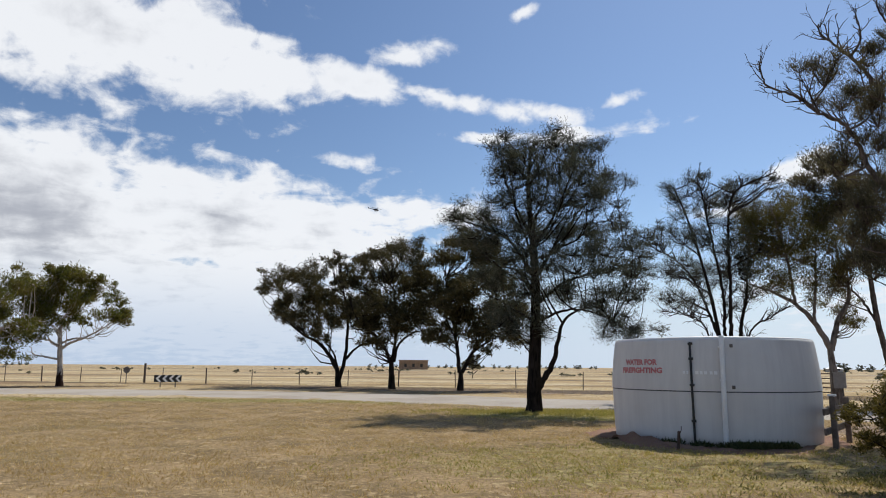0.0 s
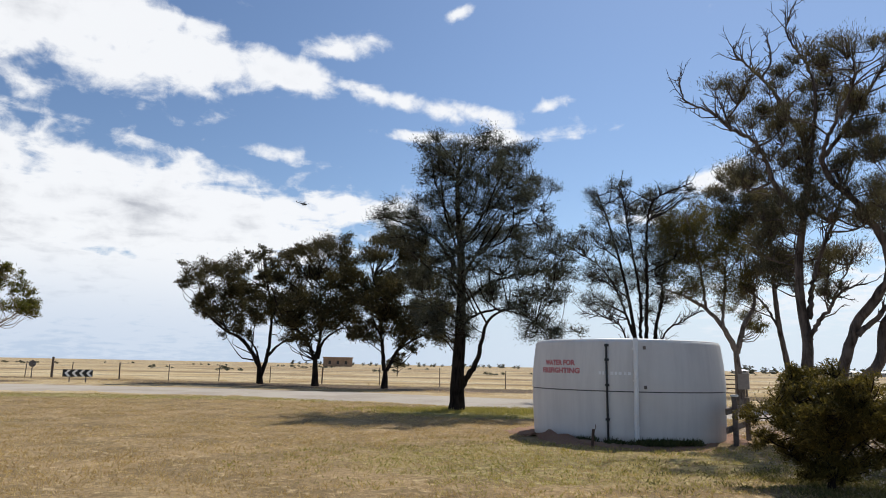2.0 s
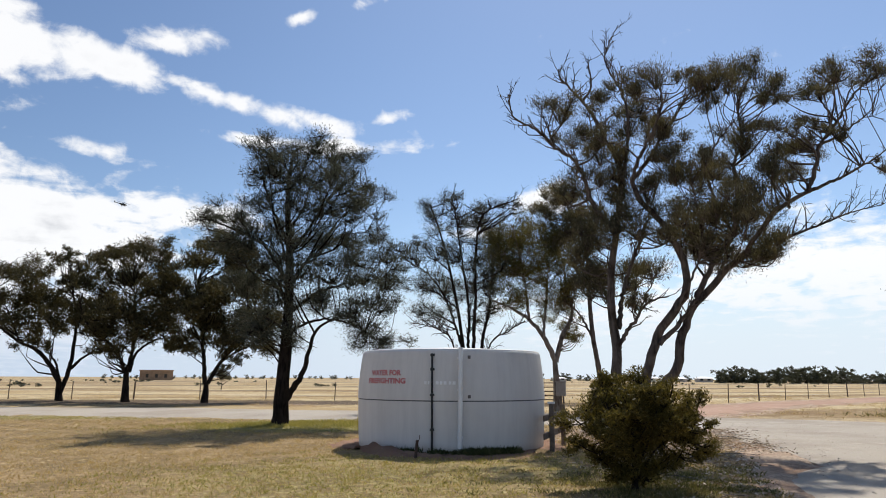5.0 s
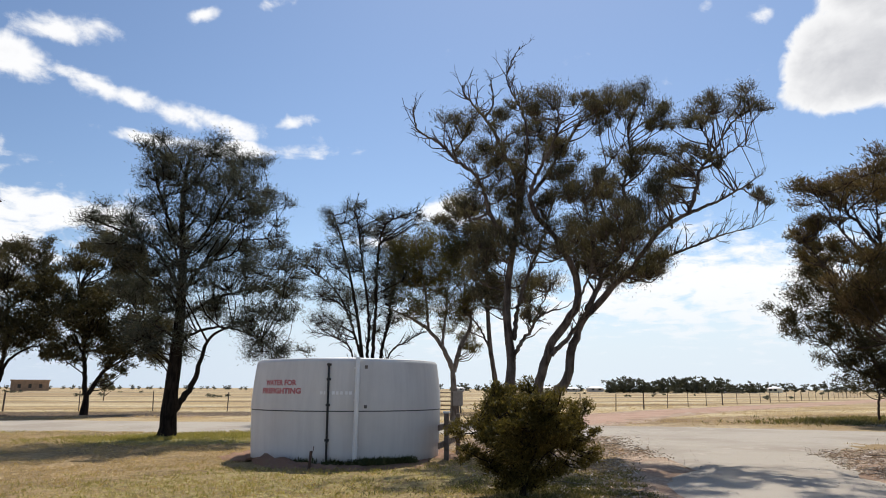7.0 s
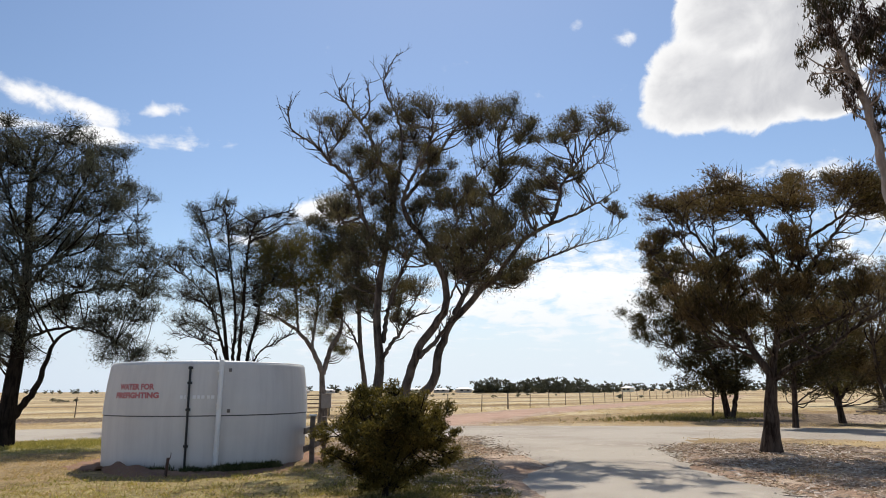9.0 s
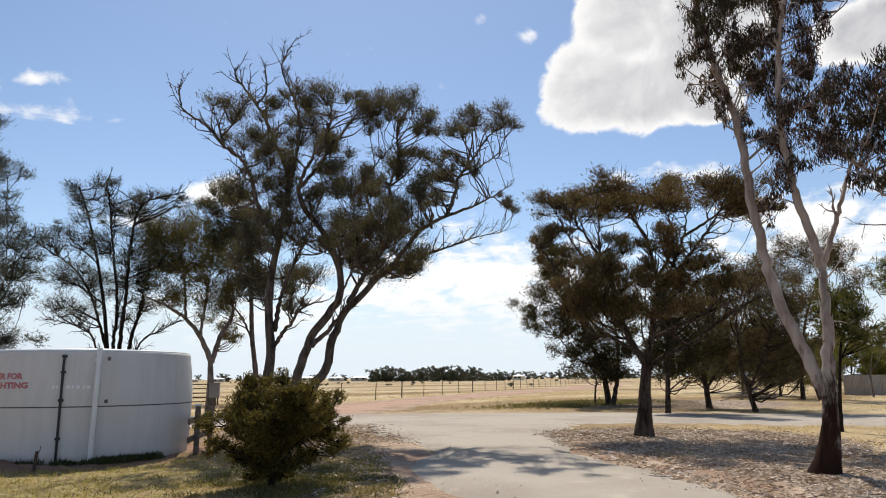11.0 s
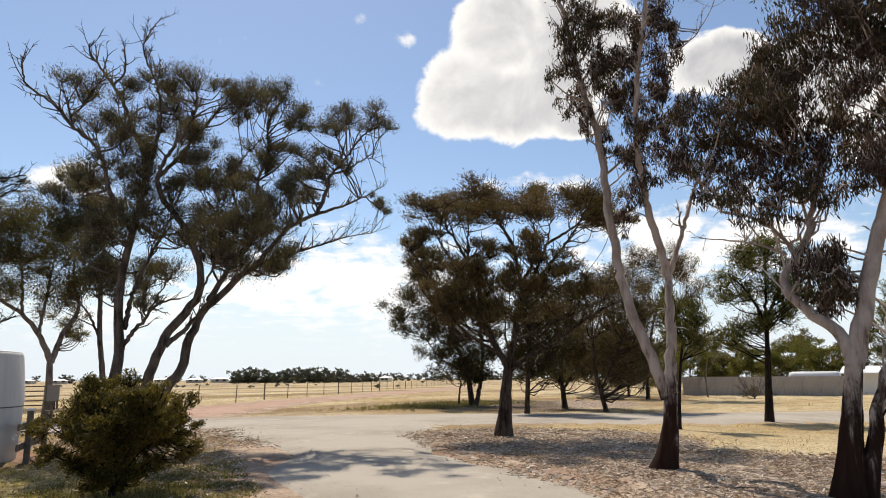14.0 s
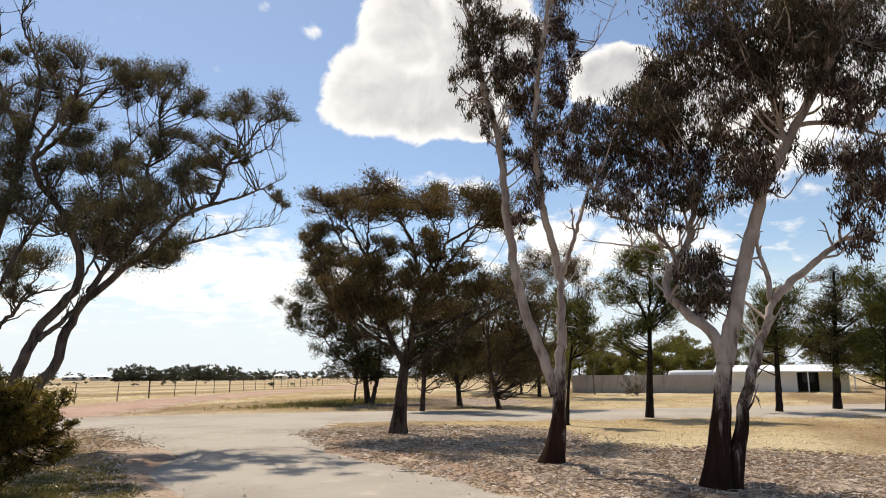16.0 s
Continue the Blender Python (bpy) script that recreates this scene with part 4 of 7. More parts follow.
multi.limb(0.144, 0.039, (0.40, 0.00, -0.09), (0.40, -0.35, 2.85), (0.49, -0.87, 5.09), (0.52, -1.47, 7.06), (0.74, -2.13, 8.47), (1.45, -2.85, 8.82), (2.30, -3.61, 8.94))
multi.limb(0.144, 0.052, (0.45, 0.00, -0.09), (0.80, 0.47, 3.02), (1.15, 1.16, 4.79), (1.44, 1.97, 7.13), (1.75, 2.86, 9.06))
multi.limb(0.092, 0.026, (0.32, 0.00, -0.09), (-0.49, -0.41, 2.89), (-0.92, -1.02, 3.55), (-1.63, -1.72, 3.74), (-2.23, -2.51, 3.80))
multi.limb(0.092, 0.039, (0.47, 0.00, -0.09), (1.13, 0.00, 2.92), (2.03, 0.01, 3.65), (2.76, 0.01, 4.12))
multi.limb(0.092, 0.026, (-0.03, -0.01, 2.61), (-0.86, 0.33, 5.09), (-1.70, 0.82, 6.35), (-2.57, 1.40, 6.98), (-3.24, 2.04, 7.58))
multi.limb(0.065, 0.026, (-0.32, -0.02, 4.66), (-1.37, -0.35, 5.39), (-2.11, -0.83, 5.58))
multi.clump(-1.62, 0.18, 9.18, 0.61, 0.84)
multi.clump(-0.96, 0.44, 9.45, 0.74, 0.69)
multi.clump(-0.40, -1.81, 9.51, 0.37, 0.32)
multi.clump(0.12, -0.48, 8.84, 0.72, 0.72)
multi.clump(0.95, 0.76, 9.29, 0.75, 0.59)
multi.clump(1.72, -0.15, 9.56, 0.73, 0.31)
multi.clump(-2.51, 0.51, 7.32, 0.74, 0.58)
multi.clump(-1.37, -1.20, 7.08, 0.83, 0.83)
multi.clump(-0.36, -1.03, 7.12, 0.84, 0.96)
multi.clump(0.65, -1.49, 7.06, 0.95, 1.05)
multi.clump(-1.92, 0.02, 5.96, 0.86, 0.68)
multi.clump(-0.91, 1.61, 5.92, 0.91, 0.77)
multi.clump(-2.02, 0.26, 4.67, 0.74, 0.53)
multi.clump(0.18, 1.08, 5.86, 0.89, 0.89)
multi.clump(1.08, -0.43, 5.94, 0.72, 0.98)
multi.clump(1.27, 0.88, 4.77, 0.75, 0.59)
multi.clump(-1.04, -1.46, 4.21, 0.70, 0.37)
multi.clump(2.35, -0.47, 9.54, 0.41, 0.26)
multi.clump(-2.39, 0.43, 7.90, 0.37, 0.27)
multi.finish()
oak = she_oak((5.00, 22.92), -6.7)
oak.limb(0.360, 0.100, (-0.00, 0.00, -0.05), (0.01, -0.00, 0.75), (0.07, -0.00, 2.43), (0.11, -0.00, 3.96), (0.08, -0.00, 5.33), (-0.04, 0.00, 6.72), (-0.08, 0.00, 7.94), (0.04, -0.00, 9.14))
oak.limb(0.160, 0.050, (0.14, -0.00, 0.79), (0.67, -0.16, 1.68), (0.87, -0.31, 2.61), (1.15, -0.46, 3.16), (1.70, -0.62, 3.42))
oak.limb(0.090, 0.030, (0.08, -0.00, 4.35), (0.87, 0.26, 5.76), (1.77, 0.51, 6.36), (2.78, 0.77, 6.64))
oak.limb(0.085, 0.030, (0.06, -0.00, 5.53), (0.67, -0.27, 6.45), (1.34, -0.55, 7.56), (2.00, -0.82, 8.15))
oak.limb(0.095, 0.030, (0.09, -0.00, 4.54), (-0.69, -0.14, 5.71), (-1.36, -0.29, 6.09), (-2.33, -0.42, 6.44), (-2.90, -0.57, 6.61))
oak.limb(0.080, 0.030, (0.01, -0.00, 5.92), (-0.68, 0.21, 7.40), (-0.98, 0.41, 8.50), (-1.10, 0.61, 9.37))
oak.limb(0.085, 0.030, (0.11, -0.00, 3.58), (1.11, 0.05, 4.35), (2.26, 0.11, 4.70), (3.26, 0.16, 4.93))
oak.limb(0.075, 0.025, (0.08, -0.00, 3.00), (1.26, -0.35, 3.39), (2.31, -0.69, 3.14), (3.00, -1.03, 2.61))
oak.limb(0.070, 0.025, (-0.06, 0.00, 7.74), (0.43, 0.10, 8.68), (0.58, 0.19, 9.48))
oak.limb(0.075, 0.025, (0.08, -0.00, 3.00), (-0.82, 0.41, 3.58), (-1.63, 0.82, 4.06))
oak.limb(0.070, 0.025, (0.09, -0.00, 3.77), (-0.51, 0.47, 4.81), (-1.22, 0.95, 5.09), (-1.97, 1.42, 5.80))
oak.limb(0.070, 0.025, (-0.00, 0.00, 6.32), (0.51, 0.39, 7.42), (0.75, 0.79, 8.56), (1.40, 1.18, 9.48))
oak.limb(0.070, 0.025, (0.09, -0.00, 5.13), (0.97, 0.52, 5.60), (1.63, 1.05, 6.93), (2.68, 1.57, 8.09))
oak.limb(0.070, 0.025, (0.09, -0.00, 4.74), (-0.20, -0.46, 5.84), (-0.48, -0.93, 6.53), (-0.65, -1.39, 7.57))
oak.clump(-0.74, -0.75, 8.88, 0.65, 0.43)
oak.clump(-0.11, 2.15, 9.95, 0.69, 0.43)
oak.clump(0.60, -0.80, 9.06, 0.75, 0.43)
oak.clump(1.51, 1.25, 9.54, 0.69, 0.43)
oak.clump(2.24, 1.60, 9.15, 0.65, 0.49)
oak.clump(-0.95, -0.47, 8.20, 0.65, 0.49)
oak.clump(-0.17, -0.27, 8.28, 0.78, 0.58)
oak.clump(0.79, -0.57, 8.22, 0.81, 0.58)
oak.clump(1.62, -1.75, 7.48, 0.72, 0.52)
oak.clump(2.62, -0.12, 7.68, 0.52, 0.43)
oak.clump(-0.75, -1.13, 7.07, 0.65, 0.49)
oak.clump(0.19, -1.07, 7.16, 0.81, 0.65)
oak.clump(1.09, -1.40, 6.92, 0.81, 0.65)
oak.clump(1.96, -1.37, 6.72, 0.65, 0.52)
oak.clump(-1.86, 1.40, 7.14, 0.69, 0.46)
oak.clump(-2.73, -0.31, 6.55, 0.58, 0.38)
oak.clump(-1.14, -1.06, 6.09, 0.69, 0.49)
oak.clump(-0.20, 0.40, 6.41, 0.78, 0.58)
oak.clump(0.88, 0.45, 6.16, 0.87, 0.65)
oak.clump(1.97, 0.62, 6.07, 0.81, 0.58)
oak.clump(3.10, 1.78, 6.59, 0.58, 0.43)
oak.clump(3.02, -1.57, 5.36, 0.58, 0.49)
oak.clump(-1.93, -0.55, 5.81, 0.69, 0.49)
oak.clump(-0.77, -0.94, 5.19, 0.72, 0.58)
oak.clump(0.31, -2.13, 4.80, 0.87, 0.69)
oak.clump(1.40, -1.42, 4.79, 0.87, 0.65)
oak.clump(2.57, -0.49, 4.80, 0.75, 0.52)
oak.clump(3.48, -0.51, 4.79, 0.52, 0.43)
oak.clump(-1.41, 0.53, 4.63, 0.72, 0.58)
oak.clump(-0.23, -0.21, 4.13, 0.78, 0.65)
oak.clump(1.13, 0.46, 4.16, 0.87, 0.52)
oak.clump(2.10, -1.24, 3.73, 0.78, 0.52)
oak.clump(3.00, -1.64, 3.74, 0.58, 0.49)
oak.clump(2.48, -0.78, 2.95, 0.69, 0.43)
oak.clump(3.03, -1.81, 2.75, 0.52, 0.35)
oak.clump(-0.80, -0.58, 3.15, 0.75, 0.55)
oak.clump(-0.05, -0.17, 2.95, 0.69, 0.49)
oak.finish()
row = roadside_gum((-5.37, 48.87), 8.5)
row.limb(0.308, 0.246, (-0.04, 0.00, -0.05), (-0.10, -0.03, 0.63), (-0.16, -0.07, 1.33))
row.limb(0.226, 0.062, (-0.16, -0.07, 1.21), (-0.87, 0.06, 2.39), (-1.69, 0.25, 3.19), (-2.51, 0.47, 3.58), (-3.55, 0.71, 4.39), (-4.61, 0.97, 5.40))
row.limb(0.123, 0.062, (-0.16, -0.07, 1.33), (-0.47, 0.08, 2.40), (-1.10, 0.29, 3.19))
row.limb(0.205, 0.062, (-0.02, -0.03, 0.55), (0.34, 0.30, 2.01), (0.46, 0.78, 3.43), (0.45, 1.34, 5.11), (-0.04, 1.95, 7.68), (-0.37, 2.62, 9.05))
row.limb(0.144, 0.041, (0.42, 0.30, 2.01), (1.19, 0.11, 2.81), (2.09, -0.16, 3.22), (2.60, -0.48, 3.41))
row.limb(0.082, 0.041, (-2.51, 0.47, 3.58), (-3.36, 0.10, 5.56), (-4.16, -0.43, 6.69))
row.clump(-4.94, -1.47, 7.15, 0.88, 0.64)
row.clump(-5.46, -0.93, 6.61, 0.48, 0.36)
row.clump(-3.54, 1.28, 7.93, 1.18, 0.72)
row.clump(-2.17, -2.10, 7.73, 1.10, 0.67)
row.clump(-2.42, 0.18, 6.59, 1.36, 0.91)
row.clump(-4.05, -1.44, 6.00, 0.80, 0.80)
row.clump(-0.87, -1.09, 8.71, 0.56, 0.40)
row.clump(-0.29, -0.33, 9.25, 0.49, 0.33)
row.clump(0.56, 1.36, 8.68, 0.63, 0.59)
row.clump(-1.21, 0.59, 6.25, 1.16, 1.00)
row.clump(-0.53, -2.51, 4.82, 1.09, 1.01)
row.clump(-2.29, -1.27, 4.87, 1.12, 0.80)
row.clump(-1.64, -1.99, 3.68, 0.71, 0.63)
row.clump(0.64, 1.49, 5.96, 1.02, 1.18)
row.clump(-2.81, 1.75, 4.33, 0.68, 0.43)
row.clump(1.08, 1.03, 4.68, 1.01, 0.92)
row.clump(-0.24, 1.59, 7.63, 0.72, 0.55)
row.clump(-4.56, 1.17, 5.62, 0.76, 0.59)
row.clump(-3.81, 2.40, 5.02, 0.77, 0.56)
row.finish()
row = roadside_gum((-1.45, 45.97), 4.3)
row.limb(0.307, 0.249, (0.00, 0.00, -0.05), (-0.02, 0.08, 1.07), (-0.08, 0.21, 2.11))
row.limb(0.172, 0.077, (-0.15, 0.21, 1.74), (-0.54, -0.13, 2.74), (-1.30, -0.62, 3.64), (-2.03, -1.19, 3.97))
row.limb(0.172, 0.077, (-0.03, 0.21, 1.81), (0.20, 0.48, 3.33), (0.17, 0.88, 5.27), (-0.06, 1.35, 7.28))
row.limb(0.153, 0.057, (0.12, 0.21, 1.81), (0.40, -0.02, 2.93), (1.32, -0.34, 3.68), (1.87, -0.72, 3.85))
row.clump(-2.28, 1.88, 8.52, 1.00, 0.80)
row.clump(-1.01, -2.19, 8.69, 1.02, 0.66)
row.clump(0.09, 1.76, 9.76, 1.11, 0.64)
row.clump(1.47, 0.73, 9.61, 0.97, 0.66)
row.clump(-0.28, 1.66, 8.12, 1.31, 0.91)
row.clump(-1.85, 2.09, 6.94, 1.12, 1.12)
row.clump(-0.22, -1.21, 5.84, 1.42, 1.23)
row.clump(1.27, -0.68, 7.06, 1.25, 1.06)
row.clump(1.68, 0.81, 8.43, 1.09, 0.90)
row.clump(-1.32, -0.96, 4.73, 1.24, 0.86)
row.clump(0.55, -1.07, 4.19, 1.42, 0.97)
row.clump(2.04, -0.94, 4.78, 1.05, 0.86)
row.clump(-1.74, 1.49, 3.35, 0.71, 0.47)
row.clump(-0.88, 1.71, 3.17, 0.72, 0.44)
row.clump(-2.97, 0.87, 7.18, 0.78, 0.70)
row.clump(2.44, -0.81, 3.30, 0.60, 0.45)
row.clump(1.36, 1.77, 5.75, 1.11, 0.92)
row.finish()
row = roadside_gum((3.06, 43.59), -1.4)
row.limb(0.290, 0.236, (-0.04, 0.00, -0.05), (-0.00, 0.00, 0.59), (-0.00, 0.01, 1.19))
row.limb(0.181, 0.073, (-0.07, 0.01, 1.12), (-0.26, 0.42, 2.90), (-0.57, 1.02, 5.12), (-0.96, 1.72, 7.45))
row.limb(0.181, 0.091, (0.10, 0.01, 1.12), (0.72, 0.40, 2.36), (1.35, 0.98, 3.29), (2.42, 1.66, 4.43))
row.clump(-0.92, -0.86, 8.56, 1.17, 0.82)
row.clump(0.55, 1.24, 9.60, 1.23, 0.75)
row.clump(1.66, 0.92, 8.48, 1.22, 0.96)
row.clump(-0.57, 0.70, 6.94, 1.22, 1.03)
row.clump(-1.24, -1.48, 5.26, 1.16, 0.98)
row.clump(0.85, -2.20, 6.24, 1.14, 0.96)
row.clump(2.33, -0.47, 6.81, 1.18, 1.18)
row.clump(0.17, 1.13, 4.76, 1.41, 1.04)
row.clump(1.93, -1.07, 4.61, 1.34, 0.99)
row.clump(-1.27, 0.01, 3.59, 1.02, 0.65)
row.clump(0.87, -0.85, 3.56, 1.00, 0.64)
row.clump(3.14, 1.17, 4.77, 1.04, 1.04)
row.clump(3.50, 1.27, 3.31, 0.86, 0.67)
row.clump(1.59, -0.44, 2.60, 0.57, 0.32)
row.clump(-2.09, 1.42, 7.02, 0.86, 1.05)
row.clump(0.54, 1.25, 9.99, 1.09, 0.58)
row.clump(1.93, 0.32, 8.84, 1.09, 0.72)
row.clump(2.81, 0.51, 6.93, 0.94, 0.80)
row.clump(3.49, 0.10, 5.06, 0.80, 0.65)
row.clump(2.10, -0.91, 4.62, 1.01, 0.65)
row.clump(-1.08, -1.12, 6.00, 0.80, 0.65)
row.clump(1.04, -1.01, 3.73, 0.87, 0.43)
row.finish()
lone = lone_gum((-24.22, 47.28), 28.8)
lone.limb(0.292, 0.179, (0.00, 0.00, -0.05), (-0.08, 0.03, 1.29), (-0.22, 0.08, 2.82), (-0.27, 0.13, 3.79), (-0.23, 0.19, 4.58))
lone.limb(0.112, 0.045, (-0.16, 0.03, 1.79), (-1.02, 0.20, 1.97), (-1.71, 0.44, 2.12), (-1.93, 0.72, 2.61))
lone.limb(0.112, 0.045, (-0.27, 0.08, 2.67), (-0.95, 0.09, 3.08), (-1.79, 0.12, 3.17))
lone.limb(0.135, 0.045, (-0.12, 0.08, 2.52), (0.43, 0.09, 2.95), (1.27, 0.10, 3.33), (2.45, 0.11, 4.07), (3.12, 0.13, 4.82))
lone.limb(0.112, 0.045, (-0.15, 0.08, 2.90), (0.57, 0.00, 3.23), (1.79, -0.11, 3.33), (1.92, -0.23, 3.84))
lone.limb(0.112, 0.045, (-0.20, 0.19, 4.19), (0.29, 0.53, 4.61), (0.73, 1.02, 5.67), (1.80, 1.60, 6.17), (2.53, 2.24, 6.77))
lone.limb(0.090, 0.045, (-0.25, 0.13, 3.60), (-0.88, -0.03, 4.15), (-1.59, -0.27, 4.69))
lone.clump(-0.82, -1.99, 7.45, 0.61, 0.65)
lone.clump(0.18, -1.47, 7.58, 1.09, 0.74)
lone.clump(1.80, -1.41, 6.91, 0.96, 0.74)
lone.clump(2.95, -0.85, 6.23, 0.62, 0.66)
lone.clump(2.67, -1.24, 5.00, 1.10, 0.61)
lone.clump(3.75, -1.45, 4.75, 0.61, 0.39)
lone.clump(1.33, -1.07, 6.32, 0.88, 0.79)
lone.clump(-1.01, -1.01, 5.81, 1.45, 1.23)
lone.clump(0.37, 0.43, 5.60, 1.09, 0.99)
lone.clump(-2.03, -1.10, 6.13, 1.23, 1.23)
lone.clump(-1.87, -1.58, 4.60, 1.13, 0.87)
lone.clump(-0.21, -1.75, 4.28, 0.61, 0.39)
lone.clump(0.99, 0.26, 4.51, 0.45, 0.41)
lone.clump(-0.94, -0.61, 6.82, 1.11, 0.80)
lone.finish()
lone = lone_gum((-25.50, 42.00), 33.0)
lone.limb(0.292, 0.187, (-1.23, 0.00, -0.05), (-1.28, -0.10, 1.28), (-1.18, -0.24, 2.62))
lone.limb(0.187, 0.062, (-1.18, -0.24, 2.55), (-0.38, -0.08, 3.15), (0.16, 0.16, 3.59), (1.61, 0.44, 4.19), (2.57, 0.75, 4.17))
lone.limb(0.167, 0.062, (-1.31, -0.24, 2.45), (-1.99, -0.07, 3.61), (-2.56, 0.18, 4.95))
lone.limb(0.146, 0.062, (-1.18, -0.24, 2.55), (-0.93, -0.28, 4.32), (-0.35, -0.32, 5.73))
lone.clump(0.46, -1.27, 6.39, 1.22, 0.61)
lone.clump(0.01, 1.45, 5.18, 1.20, 1.11)
lone.clump(1.14, 1.25, 2.99, 1.20, 0.77)
lone.clump(-1.08, 0.06, 4.33, 1.59, 1.67)
lone.clump(0.53, 0.02, 2.15, 0.92, 0.54)
lone.clump(-1.74, -1.29, 5.56, 1.87, 1.22)
lone.clump(-2.73, -1.61, 4.82, 1.61, 1.37)
lone.clump(1.31, -0.46, 3.89, 0.91, 0.58)
lone.clump(1.23, 0.28, 6.60, 0.67, 0.50)
lone.finish()
umbrella = umbrella_gum((19.00, 7.98), -62.9)
umbrella.limb(0.300, 0.190, (0.01, 0.00, -0.05), (0.07, 0.00, 0.56), (0.11, 0.00, 1.15), (0.17, 0.00, 1.67), (0.21, 0.00, 1.97))
umbrella.limb(0.130, 0.030, (0.17, 0.00, 1.82), (-0.22, 0.10, 2.51), (-0.46, 0.20, 3.13), (-0.63, 0.30, 4.09), (-1.04, 0.40, 5.06), (-1.54, 0.49, 5.90), (-1.89, 0.59, 6.56))
umbrella.limb(0.070, 0.020, (-0.46, 0.20, 3.13), (-1.00, 0.05, 3.43), (-1.60, -0.11, 3.80), (-2.06, -0.26, 4.47), (-2.41, -0.41, 5.09))
umbrella.limb(0.130, 0.030, (0.21, 0.00, 1.90), (0.47, -0.08, 3.11), (0.57, -0.16, 4.03), (0.38, -0.24, 5.11), (-0.06, -0.32, 5.89), (-0.25, -0.40, 6.54))
umbrella.limb(0.080, 0.025, (0.47, -0.10, 3.11), (1.00, 0.24, 4.40), (1.37, 0.57, 5.28), (1.57, 0.91, 6.33))
umbrella.limb(0.090, 0.020, (0.18, 0.00, 1.67), (0.70, -0.20, 2.07), (1.37, -0.40, 2.36), (2.03, -0.59, 2.88), (2.65, -0.79, 3.27), (3.11, -0.99, 3.45))
umbrella.limb(0.070, 0.018, (0.36, 0.00, 2.50), (1.33, 0.14, 2.94), (2.29, 0.27, 3.36), (3.12, 0.41, 3.76))
umbrella.limb(0.070, 0.022, (0.57, -0.20, 3.71), (1.29, -0.53, 4.44), (1.88, -0.86, 5.16), (2.34, -1.19, 5.93))
umbrella.limb(0.075, 0.022, (-0.22, -0.00, 2.50), (-0.70, 0.35, 3.62), (-0.90, 0.70, 5.12), (-0.85, 1.05, 6.12), (-0.65, 1.40, 6.99))
umbrella.limb(0.060, 0.020, (0.57, -0.20, 4.02), (0.99, -0.60, 4.74), (0.94, -1.00, 5.43), (0.58, -1.40, 5.94))
umbrella.limb(0.060, 0.020, (1.37, 0.50, 5.26), (2.22, 0.74, 5.82), (2.84, 0.98, 6.31), (3.38, 1.21, 6.11))
umbrella.limb(0.060, 0.020, (-0.63, 0.30, 4.09), (-1.24, -0.14, 4.65), (-1.60, -0.57, 5.19), (-1.99, -1.01, 6.01))
umbrella.limb(0.050, 0.015, (0.47, 0.00, 2.88), (1.11, 0.40, 3.39), (1.71, 0.81, 4.08), (2.41, 1.21, 4.39))
umbrella.limb(0.050, 0.015, (-0.22, -0.00, 2.50), (-1.00, 0.40, 2.68), (-1.59, 0.79, 3.18))
umbrella.limb(0.050, 0.016, (0.38, -0.20, 5.12), (0.15, 0.25, 5.70), (0.20, 0.70, 6.47))
umbrella.clump(-2.07, 0.82, 6.53, 0.71, 0.22)
umbrella.clump(-1.46, 1.39, 6.86, 0.82, 0.26)
umbrella.clump(-0.59, -1.71, 6.27, 0.71, 0.29)
umbrella.clump(-0.11, 1.73, 6.96, 0.71, 0.23)
umbrella.clump(0.56, 0.84, 6.56, 0.84, 0.26)
umbrella.clump(1.47, 1.86, 7.02, 0.84, 0.26)
umbrella.clump(1.98, -1.44, 6.07, 0.82, 0.26)
umbrella.clump(2.72, -0.47, 6.10, 0.65, 0.30)
umbrella.clump(3.23, 0.02, 5.83, 0.51, 0.26)
umbrella.clump(-1.59, 0.93, 6.31, 0.71, 0.22)
umbrella.clump(0.22, -0.72, 5.92, 0.82, 0.22)
umbrella.clump(2.44, -0.18, 5.94, 0.71, 0.26)
umbrella.clump(0.90, -0.85, 5.96, 0.77, 0.22)
umbrella.clump(-0.95, -0.20, 6.20, 0.77, 0.23)
umbrella.clump(-2.43, 0.03, 5.27, 0.46, 0.31)
umbrella.clump(-2.12, 0.24, 5.64, 0.46, 0.22)
umbrella.clump(-1.70, 0.77, 4.80, 0.57, 0.34)
umbrella.clump(-0.95, -0.98, 4.33, 0.63, 0.42)
umbrella.clump(-0.22, 0.50, 5.09, 0.54, 0.34)
umbrella.clump(0.79, -1.55, 4.83, 0.54, 0.30)
umbrella.clump(1.12, 0.43, 4.89, 0.46, 0.27)
umbrella.clump(-0.38, -0.16, 4.03, 0.67, 0.46)
umbrella.clump(0.25, -1.39, 3.98, 0.63, 0.46)
umbrella.clump(-0.80, -0.93, 3.59, 0.65, 0.49)
umbrella.clump(-1.19, -1.66, 3.82, 0.57, 0.38)
umbrella.clump(1.17, -0.48, 3.96, 0.57, 0.38)
umbrella.clump(1.80, -0.36, 4.44, 0.50, 0.31)
umbrella.clump(2.26, -0.03, 4.02, 0.50, 0.34)
umbrella.clump(0.53, -1.63, 3.26, 0.63, 0.38)
umbrella.clump(1.57, 0.83, 3.51, 0.57, 0.34)
umbrella.clump(-0.21, -0.69, 3.28, 0.58, 0.38)
umbrella.clump(-1.38, -0.83, 3.26, 0.50, 0.38)
umbrella.finish()
grove = grove_gum((36.28, 18.72), -60.4)
grove.limb(0.210, 0.081, (-0.00, 0.00, -0.05), (-0.25, -0.03, 1.75), (-0.83, -0.07, 3.31), (-1.42, -0.13, 4.89), (-2.01, -0.18, 6.83))
